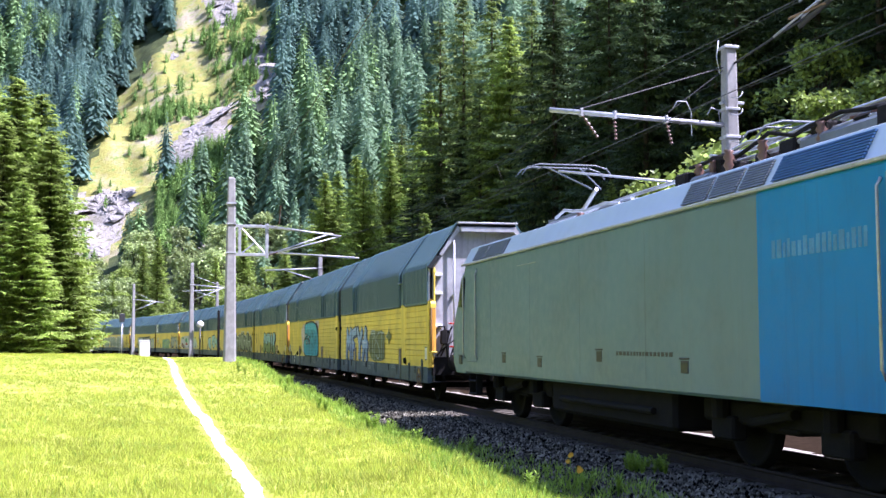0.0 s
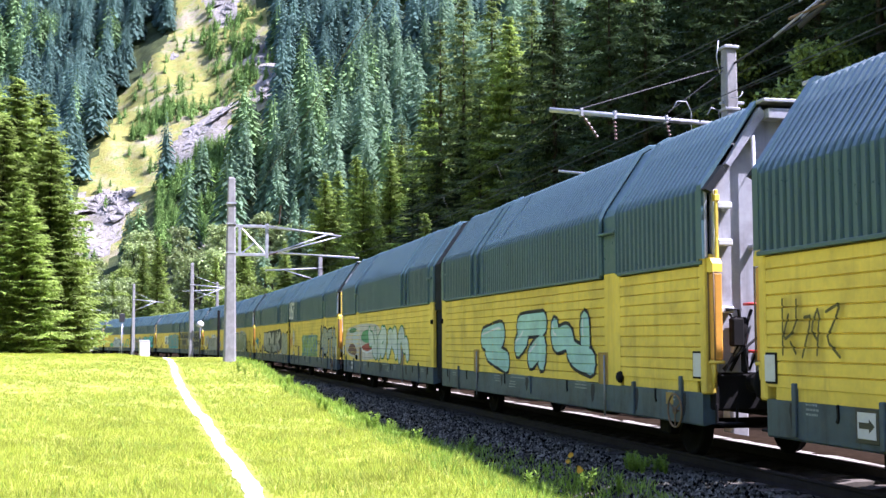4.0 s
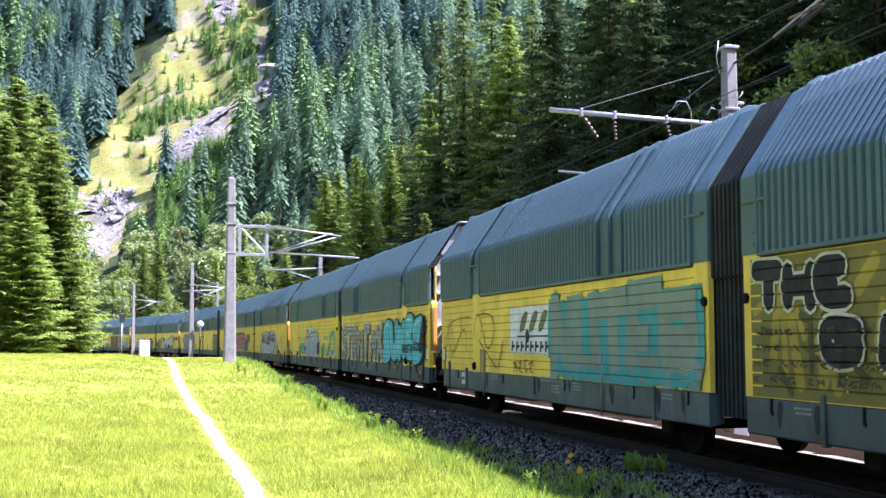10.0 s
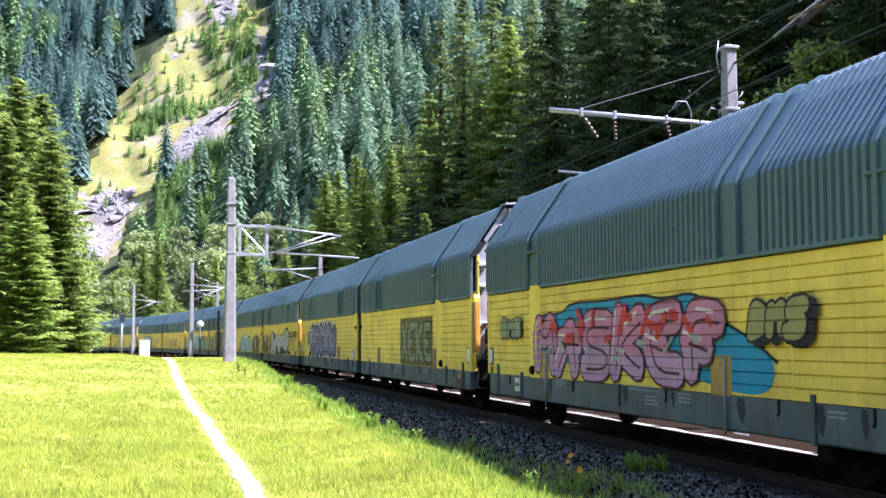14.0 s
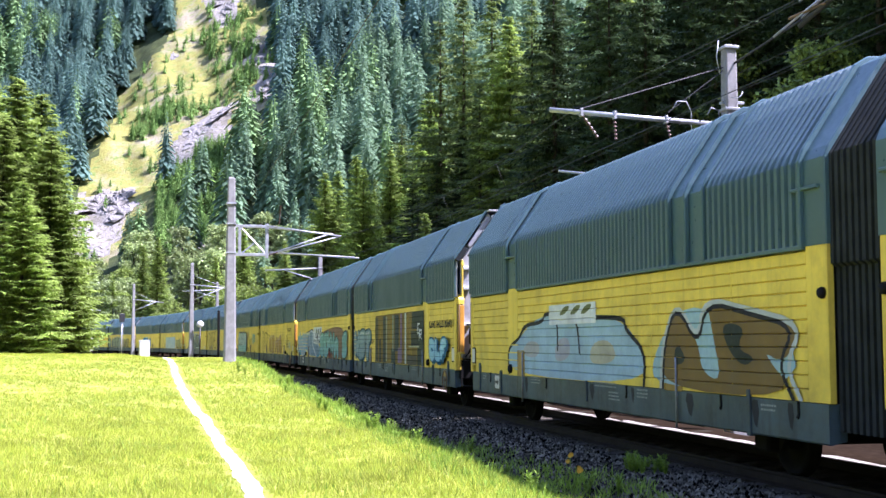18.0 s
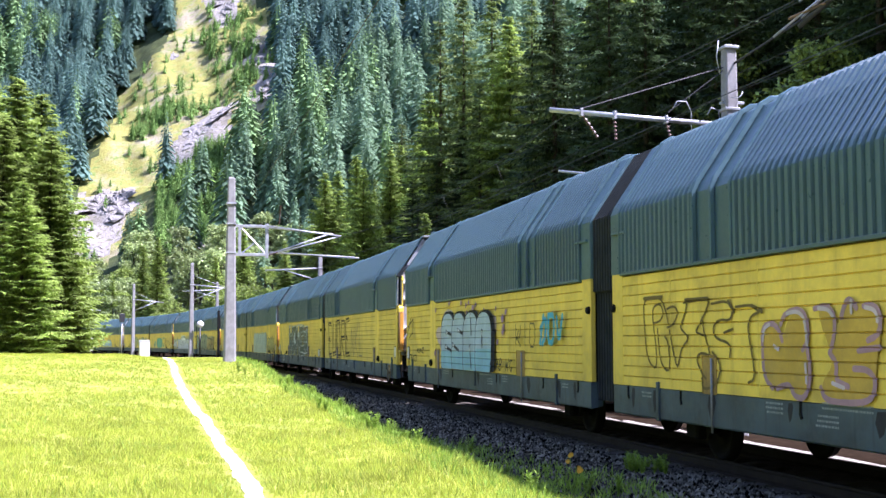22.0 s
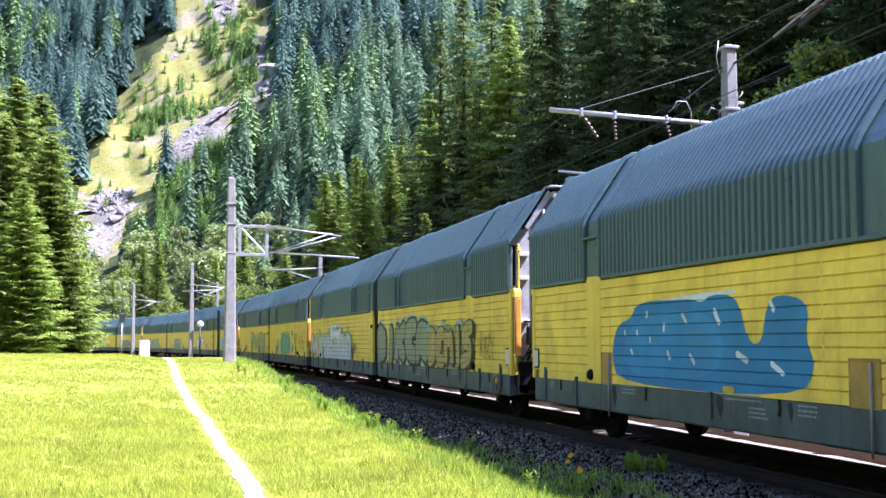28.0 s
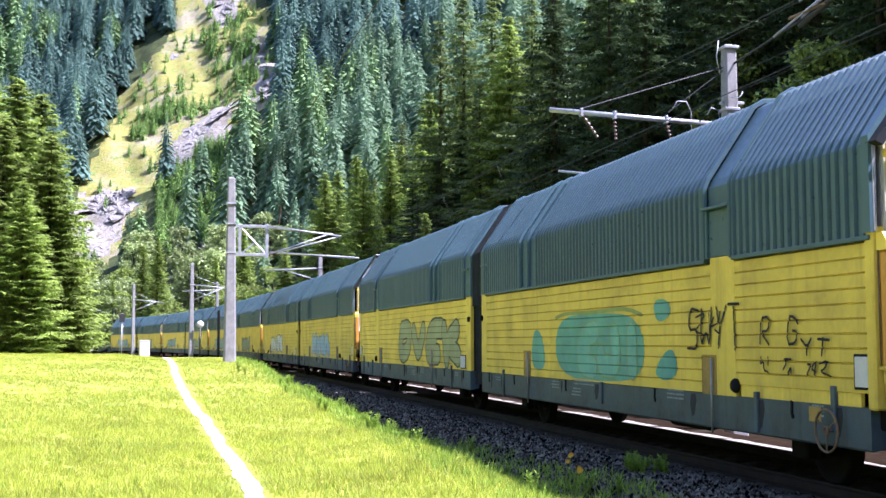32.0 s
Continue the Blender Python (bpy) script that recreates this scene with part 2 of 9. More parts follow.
def on_track(s, lat=0.0, z=0.0):
    """The point beside the track, and the track's heading there."""
    x, y, a = np.interp(s, S_LINE, LINE_X), np.interp(s, S_LINE, LINE_Y), np.interp(s, S_LINE, LINE_A)
    return Vector((x - lat * math.sin(a), y + lat * math.cos(a), z)), a


def track_coords(x, y):
    """s and lat of many points of the plan."""
    x, y = np.ravel(x), np.ravel(y)
    s, lat = np.empty(len(x)), np.empty(len(x))
    cx, cy, ca, cs = LINE_X[::4], LINE_Y[::4], LINE_A[::4], S_LINE[::4]
    for i in range(0, len(x), 4000):
        px, py = x[i:i + 4000, None], y[i:i + 4000, None]
        j = np.argmin((px - cx) ** 2 + (py - cy) ** 2, 1)
        dx, dy = px[:, 0] - cx[j], py[:, 0] - cy[j]
        s[i:i + 4000] = cs[j] + dx * np.cos(ca[j]) + dy * np.sin(ca[j])
        side = np.sign(-dx * np.sin(ca[j]) + dy * np.cos(ca[j]))
        along = np.clip(dx * np.cos(ca[j]) + dy * np.sin(ca[j]), -2, 2)
        lat[i:i + 4000] = side * np.sqrt(np.maximum(dx * dx + dy * dy - along ** 2, 0))
    return s, lat


def ease(a, b, v):
    t = np.clip((v - a) / (b - a), 0, 1)
    return t * t * (3 - 2 * t)


def waves(x, y, size, seed):
    """Smooth unevenness of the ground, about -1 to 1."""
    r = np.random.RandomState(seed)
    out = 0
    for i in range(7):
        a, f = r.uniform(0, 2 * math.pi), (0.5 + 0.45 * i) / size
        out = out + np.sin((x * math.cos(a) + y * math.sin(a)) * f * 2 * math.pi + r.uniform(0, 6.3)) / (1 + 0.6 * i)
    return out / 2.2


def height(x, y, s=None, lat=None):
    """The ground's height over the rails: track bed, meadow with its crest, hillside."""
    if s is None:
        s, lat = track_coords(x, y)
    meadow = -0.25 + 1.02 * ease(19, 56, s) - 0.85 * ease(60, 105, s) + 0.05 * waves(x, y, 9, 1) + 0.02 * waves(x, y, 2.2, 2)
    meadow = meadow + 0.25 * waves(x, y, 70, 3) * ease(12, 40, abs(lat))
    meadow = meadow + 0.2 * ease(7.3, 10, lat) * ease(30, 52, s)
    meadow = meadow + 0.17 * (1 - ease(4.2, 6.6, lat)) * (1 - ease(24, 40, s))
    left = -0.6 + (meadow + 0.6) * ease(3.0, 4.1, lat)
    d = -lat
    hill = (0.45 + 0.33 * (1 - ease(65, 130, s)) * ease(8, 14, d)) * np.clip(d - 7, 0, 33) + 0.66 * np.clip(d - 40, 0, 80) + 0.86 * np.clip(d - 120, 0, 420) + 0.5 * np.clip(d - 540, 0, 900)
    rough = (waves(x, y, 60, 4) * 5 + waves(x, y, 17, 5) * 1.6) * ease(15, 90, d) + 0.25 * waves(x, y, 6, 6) * ease(8, 20, d)
    rough = rough + waves(x, y, 190, 8) * 22 * ease(120, 330, d)
    right = -0.6 + hill + rough
    # unseen slope on the left, raised to block low sky light
    far_left = 0.5 * np.clip(lat - 120, 0, 900) + 6 * waves(x, y, 90, 7) * ease(80, 200, lat)
    return np.where(lat > 0, left + far_left, right)


# ---------------------------------------------------------------- ground
def ground_material(name, a, c, lo, hi, scale, rough_bump, bscale, third=None):
    """Two earths or herbs mingled by a large and a small pattern."""
    m = bpy.data.materials.new(name)
    m.use_nodes = True
    nt = m.node_tree
    b = nt.nodes["Principled BSDF"]
    tc = nt.nodes.new("ShaderNodeTexCoord")
    outs = []
    for s in (scale, scale * 7, bscale):
        n = nt.nodes.new("ShaderNodeTexNoise")
        n.inputs["Scale"].default_value, n.inputs["Detail"].default_value = s, 8
        n.inputs["Roughness"].default_value = 0.65
        nt.links.new(tc.outputs["Object"], n.inputs["Vector"])
        outs.append(n.outputs[0])
    r = nt.nodes.new("ShaderNodeMapRange")
    r.inputs[1].default_value, r.inputs[2].default_value = lo, hi
    nt.links.new(outs[0], r.inputs[0])
    mx = nt.nodes.new("ShaderNodeMix")
    mx.data_type = "RGBA"
    mx.inputs[6].default_value, mx.inputs[7].default_value = (*a, 1), (*c, 1)
    nt.links.new(r.outputs[0], mx.inputs[0])
    colour = mx.outputs[2]
    if third:
        r3 = nt.nodes.new("ShaderNodeMapRange")
        r3.inputs[1].default_value, r3.inputs[2].default_value = 0.5, 0.62
        nt.links.new(outs[1], r3.inputs[0])
        m3 = nt.nodes.new("ShaderNodeMix")
        m3.data_type = "RGBA"
        m3.inputs[7].default_value = (*third, 1)
        nt.links.new(r3.outputs[0], m3.inputs[0])
        nt.links.new(colour, m3.inputs[6])
        colour = m3.outputs[2]
    v = nt.nodes.new("ShaderNodeMapRange")
    v.inputs[1].default_value, v.inputs[2].default_value = 0.3, 0.7
    v.inputs[3].default_value, v.inputs[4].default_value = 0.65, 1.3
    nt.links.new(outs[1], v.inputs[0])
    hs = nt.nodes.new("ShaderNodeHueSaturation")
    nt.links.new(colour, hs.inputs["Color"])
    nt.links.new(v.outputs[0], hs.inputs["Value"])
    nt.links.new(hs.outputs[0], b.inputs["Base Color"])
    b.inputs["Roughness"].default_value, b.inputs["Specular IOR Level"].default_value = 0.95, 0.2
    bp = nt.nodes.new("ShaderNodeBump")
    bp.inputs["Strength"].default_value, bp.inputs["Distance"].default_value = rough_bump, 0.5 / bscale
    nt.links.new(outs[2], bp.inputs["Height"])
    nt.links.new(bp.outputs[0], b.inputs["Normal"])
    return m


MEADOW = ground_material("meadow_turf", (0.21, 0.25, 0.035), (0.31, 0.32, 0.055), 0.4, 0.6, 0.3, 0.8, 25)
VERGE = ground_material("weedy_gravel_verge", (0.06, 0.085, 0.02), (0.14, 0.13, 0.11), 0.42, 0.58, 2.5, 0.8, 30)
FOREST = ground_material("forest_floor", (0.035, 0.05, 0.018), (0.06, 0.075, 0.022), 0.4, 0.6, 0.08, 0.8, 3)
SCREE = ground_material("grassy_scree", (0.23, 0.22, 0.055), (0.27, 0.24, 0.16), 0.48, 0.62, 0.07, 1.0, 1.2, (0.11, 0.15, 0.035))
SCREE_PALE = ground_material("pale_limestone_scree", (0.28, 0.26, 0.23), (0.17, 0.155, 0.125), 0.48, 0.62, 0.12, 1.0, 0.9, (0.09, 0.09, 0.05))
BARE = [[(392, -21), (390, -30), (352, -29), (328, -25), (334, -20), (360, -23)], [(332, 3), (335, -3), (343, -10), (341, -17), (322, -14), (308, -4), (318, 0)], [(445, -6), (436, -22), (408, -20), (412, -13)],
        [(318, 24), (314, 12), (290, 11), (276, 18), (266, 24), (280, 26)], [(262, -2), (254, -9), (236, -9), (244, -2)]]
GULLY = [(448, -2), (436, -25), (393, -31), (345, -31), (323, -26), (332, -18), (306, -15), (298, -7), (306, 2), (296, 10), (280, 11), (264, 22), (280, 28), (322, 24), (345, 19), (396, 18), (410, 4)]


def inside(poly, x, y, grow=0.0):
    """Which points lie in an outline of the plan."""
    cx, cy = sum(p[0] for p in poly) / len(poly), sum(p[1] for p in poly) / len(poly)
    hit = np.zeros(np.shape(x), bool)
    n = len(poly)
    for i in range(n):
        x0, y0 = poly[i]
        x1, y1 = poly[(i + 1) % n]
        cross = ((y0 > y) != (y1 > y)) & (x < (x1 - x0) * (y - y0) / (y1 - y0 + 1e-9) + x0)
        hit ^= cross
    return hit


def axis(spans):
    out = []
    for a, b, step in spans:
        out += list(np.arange(a, b, step))
    return np.array(out + [spans[-1][1]])


gx = axis([(-1400, -300, 60), (-300, -40, 13), (-40, 6, 2), (6, 75, 0.6), (75, 180, 2), (180, 240, 4), (240, 450, 1.6), (450, 520, 4), (520, 800, 14), (800, 1700, 60)])
gy = axis([(-1300, -400, 60), (-400, -140, 8), (-140, -40, 3), (-40, -14, 1.3), (-14, 12, 0.45), (12, 60, 2), (60, 300, 12), (300, 1300, 60)])
GX, GY = np.meshgrid(gx, gy, indexing="ij")
gs, glat = track_coords(GX, GY)
gz = height(GX.ravel(), GY.ravel(), gs, glat)
nx, ny = len(gx), len(gy)
idx = np.arange(nx * ny).reshape(nx, ny)
gf = np.stack([idx[:-1, :-1], idx[1:, :-1], idx[1:, 1:], idx[:-1, 1:]], -1).reshape(-1, 4)
gme = quick_mesh("ground", np.stack([GX.ravel(), GY.ravel(), gz], 1), gf, MEADOW, True)
for mm in (VERGE, FOREST, SCREE, SCREE_PALE, CESS):
    gme.materials.append(mm)
fc = np.stack([GX.ravel(), GY.ravel()], 1)[gf].mean(1)
flat = glat[gf].mean(1)
slot = np.where((flat < -5.0) | (flat > 75), 2, np.where(flat < 3.75, 1, 0))
edge_x, edge_y = fc[:, 0] + 4 * waves(fc[:, 0], fc[:, 1], 11, 41), fc[:, 1] + 1.6 * waves(fc[:, 0], fc[:, 1], 7, 42)
# a strip in the dark gravel colour stands in for the wood's shade
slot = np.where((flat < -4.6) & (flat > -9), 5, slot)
slot = np.where(inside(GULLY, edge_x, edge_y), 3, slot)
for outline in BARE:
    slot = np.where(inside(outline, edge_x, edge_y), 4, slot)
gme.polygons.foreach_set("material_index", slot.astype(np.int32))
tagged(new("ground", gme), "sunny meadow, weedy verge and wooded hillside", "ground", kind="structure")


def strip(name, s0, s1, step, section, mat, label, jitter=0.0, kind="structure"):
    """A cross-section of (lat, z) carried along the track."""
    rng = np.random.RandomState(5)
    ss = np.arange(s0, s1 + step, step)
    verts = []
    for s in ss:
        for lat, z in section:
            p, a = on_track(s, lat, z)
            verts.append((p.x, p.y, p.z + rng.uniform(-jitter, jitter)))
    n, m = len(ss), len(section)
    ii = np.arange(n * m).reshape(n, m)
    f = np.stack([ii[:-1, :-1], ii[1:, :-1], ii[1:, 1:], ii[:-1, 1:]], -1).reshape(-1, 4)
    return tagged(new(name, quick_mesh(name, verts, f, mat, jitter > 0)), label, name.replace("_", " "), kind=kind)


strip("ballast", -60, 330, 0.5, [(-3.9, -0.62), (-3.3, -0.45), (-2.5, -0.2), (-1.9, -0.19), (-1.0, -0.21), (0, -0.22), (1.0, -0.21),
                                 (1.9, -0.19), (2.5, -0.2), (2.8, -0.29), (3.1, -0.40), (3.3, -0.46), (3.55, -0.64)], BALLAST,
      "grey crushed-stone track ballast, darkened for the train's shade", 0.03)
strip("gravel_shoulder", -60, 330, 0.5, [(-5.2, -0.75), (-4.6, -0.60), (-3.9, -0.56), (-3.3, -0.40), (-2.6, -0.19), (-1.9, -0.18), (-1.8, -0.26)], CESS, "brown gravel shoulder beyond the rails, darkened for shade", 0.02)
strip("gravel_crest", -60, 330, 0.5, [(-2.12, -0.30), (-2.06, -0.19), (-1.9, -0.17), (-1.6, -0.17), (-1.4, -0.175), (-1.3, -0.18), (-1.2, -0.24)], CREST, "gravel along the sleeper ends, sunlight in its pale colour", 0.02)
RAIL = [(-0.075, -0.17), (-0.075, -0.155), (-0.012, -0.13), (-0.012, -0.045), (-0.036, -0.03), (-0.036, -0.002), (-0.03, 0.0),
        (0.03, 0.0), (0.036, -0.002), (0.036, -0.03), (0.012, -0.045), (0.012, -0.13), (0.075, -0.155), (0.075, -0.17)]
for off in (-0.7535, 0.7535):
    strip("rail", -120, 420, 1.0, [(u + off, z) for u, z in RAIL], RAILM, "rusty steel rail with a worn head")

# footpath through the meadow
pv, pf = [], []
PATH_LINE = [(-20, -1.3), (0, -1.2), (8, -1.1), (14.4, -1.0), (17.5, -0.98), (22.9, -0.87), (27.9, -0.65), (34, -0.38), (41.5, -0.18), (51, -0.02), (60, 0.25), (75, 0.6), (100, 1.0)]
px_ = np.arange(-20, 100, 0.3)
py_ = np.interp(px_, [p[0] for p in PATH_LINE], [p[1] for p in PATH_LINE]) + 0.012 * np.sin(px_ * 0.9) + 0.008 * np.sin(px_ * 2.3)
for lane in range(5):
    w = (lane - 2) / 2
    rng = np.random.RandomState(40 + lane)
    yy = py_ + w * (0.115 + 0.012 * np.sin(px_ * 1.7 + lane)) + (rng.uniform(-0.02, 0.02, len(px_)) if lane in (0, 4) else 0)
    zz = height(px_, yy) + 0.016 - 0.008 * abs(w) + rng.uniform(-0.004, 0.004, len(px_))
    pv.append(np.stack([px_, yy, zz], 1))
pv = np.stack(pv, 1).reshape(-1, 3)
ii = np.arange(len(pv)).reshape(-1, 5)
pf = np.stack([ii[:-1, :-1], ii[1:, :-1], ii[1:, 1:], ii[:-1, 1:]], -1).reshape(-1, 4)
tagged(new("footpath", quick_mesh("footpath", pv, pf, PATH, True)), "narrow trodden footpath of pale gravel through the meadow", "path", kind="structure")


# ---------------------------------------------------------------- the train
# travel of the train in metres at t seconds, slowing down
SURGE_T = (0, 1, 2, 3, 6, 7, 8, 9, 10, 11, 12, 13, 14, 17, 18, 19, 20, 21, 22, 23, 24, 25, 28, 29, 30, 31, 32)
SURGE = (-0.4, 0.26, 0.05, -0.1, 0.22, 0.05, 0.1, 0.13, 0, 0, 0.1, 0.04, 0.06, -0.09, 0, -0.1, -0.08, 0, -0.12, -0.08, 0.2, 0.24, 0, 0.2, 0.04, -0.1, -0.1)


def travel(t):
    u = t / 32.0
    return 49.397 * u ** 4 - 103.760 * u ** 3 - 93.813 * u ** 2 + 632.302 * u + 0.48 + float(np.interp(t, SURGE_T, SURGE))


FIRST = 29.575      # s of the first wagon's leading face at the start
WAGON = 31.0        # from one wagon's leading face to the next one's
UNIT = 14.35        # body length of half a wagon
JOINT = 0.90        # folding bellows between the halves
AXLES = (2.0, 12.3)
Z_SILL, Z_FLOOR, Z_SPLIT, Z_EAVE, Z_TOP = 0.52, 0.935, 2.54, 3.49, 4.53
HALF, TOP_HALF = 1.5, 0.76


def section_point(u):
    """The hood's outline from the near split line over the roof to the far one, u from 0 to 1."""
    pts = [(HALF, Z_SPLIT), (HALF, Z_EAVE - 0.06), (HALF - 0.05, Z_EAVE + 0.05), (TOP_HALF + 0.06, Z_TOP - 0.07), (TOP_HALF - 0.06, Z_TOP)]
    return pts + [(0, Z_TOP + 0.05)] + [(-a, b) for a, b in pts[::-1]]


def hood_shape(x0, x1, proud=0.0, corrug=0.0, pitch=0.2):
    """A sheet bent over the wagon from x0 to x1, pressed into ribs, with turned-down ends."""
    sh = Shape()
    xs = []
    if corrug:
        n = max(1, round((x1 - x0) / pitch))
        p = (x1 - x0) / n
        for i in range(n):
            a = x0 + i * p
            xs += [(a, 0), (a + 0.42 * p, 0), (a + 0.5 * p, corrug), (a + 0.92 * p, corrug)]
        xs.append((x1, 0))
    else:
        xs = [(x0, -0.05), (x0 + 0.004, 0), (x0 + 0.02, 0.012), (x1 - 0.02, 0.012), (x1 - 0.004, 0), (x1, -0.05)]
    outline = section_point(0)
    norms = []
    for i, (y, z) in enumerate(outline):
        a, b = outline[max(i - 1, 0)], outline[min(i + 1, len(outline) - 1)]
        t = Vector((b[0] - a[0], b[1] - a[1])).normalized()
        norms.append((t[1], -t[0]))
    m = len(outline)
    verts = []
    for x, d in xs:
        for (y, z), (ny_, nz_) in zip(outline, norms):
            verts.append((x, y + ny_ * (proud + d), z + nz_ * (proud + d)))
    faces = []
    for i in range(len(xs) - 1):
        for j in range(m - 1):
            faces.append((i * m + j, (i + 1) * m + j, (i + 1) * m + j + 1, i * m + j + 1))
    return sh.add(verts, faces)


def lap_shape(x0, x1, y, z0, z1, boards):
    """A side sheet of lapped horizontal ribs; y is the outer face, positive or negative."""
    sh, sg = Shape(), (1 if y > 0 else -1)
    p = (z1 - z0) / boards
    prof = [(y - sg * 0.05, z0)]
    for i in range(boards):
        a = z0 + i * p
        prof += [(y, a + 0.004), (y - sg * 0.004, a + p - 0.02), (y - sg * 0.024, a + p - 0.010)]
    prof += [(y - sg * 0.05, z1)]
    return sh.prism(prof, "x", x0, x1)


def ring(sh, centre, r, thick, axis="y", n=22, m=6):
    verts, faces = [], []
    for i in range(n):
        t = 2 * math.pi * i / n
        for j in range(m):
            u = 2 * math.pi * j / m
            rr = r + thick * math.cos(u)
            p = (rr * math.cos(t), thick * math.sin(u), rr * math.sin(t))
            verts.append([p[k] + centre[k] for k in range(3)])
    for i in range(n):
        for j in range(m):
            faces.append((i * m + j, ((i + 1) % n) * m + j, ((i + 1) % n) * m + (j + 1) % m, i * m + (j + 1) % m))
    return sh.add(verts, faces)


def wheel_shape(x, y, r):
    sg = 1 if y > 0 else -1
    return Shape().lathe([(0.07, y - sg * 0.03), (0.07, y + sg * 0.09), (0.12, y + sg * 0.09), (0.13, y + sg * 0.03), (r - 0.09, y + sg * 0.035),
                          (r - 0.07, y + sg * 0.075), (r - 0.004, y + sg * 0.075), (r, y + sg * 0.06), (r + 0.012, y - sg * 0.03), (r + 0.03, y - sg * 0.045),
                          (r + 0.02, y - sg * 0.06), (r - 0.07, y - sg * 0.055), (r - 0.09, y)], (x, 0, 0), "y", 24)


def stencil(y, sg):
    """Rows of small marks on the sill, too faded to read."""
    r = random.Random(12)
    sh = Shape()
    for x0, z0, rows, wide in ((4.3, 0.92, 3, 0.5), (7.6, 0.93, 2, 0.9), (8.2, 0.80, 3, 0.4), (9.3, 0.88, 3, 0.35), (12.9, 0.85, 2, 0.3), (0.95, 0.9, 3, 0.22)):
        for k in range(rows):
            x = x0
            while x < x0 + wide:
                w = r.uniform(0.015, 0.05)
                sh.add([(x, y + sg * 0.002, z0 - k * 0.05), (x + w, y + sg * 0.002, z0 - k * 0.05), (x + w, y + sg * 0.002, z0 - k * 0.05 + 0.022), (x, y + sg * 0.002, z0 - k * 0.05 + 0.022)], [(0, 1, 2, 3)])
                x += w + 0.014
    return sh


SHARED = {}


def shared(key, make, mat, smooth=False):
    """A mesh that all alike wagons share."""
    if key not in SHARED:
        SHARED[key] = make().mesh(key.split(":")[0], mat, smooth)
    return SHARED[key]


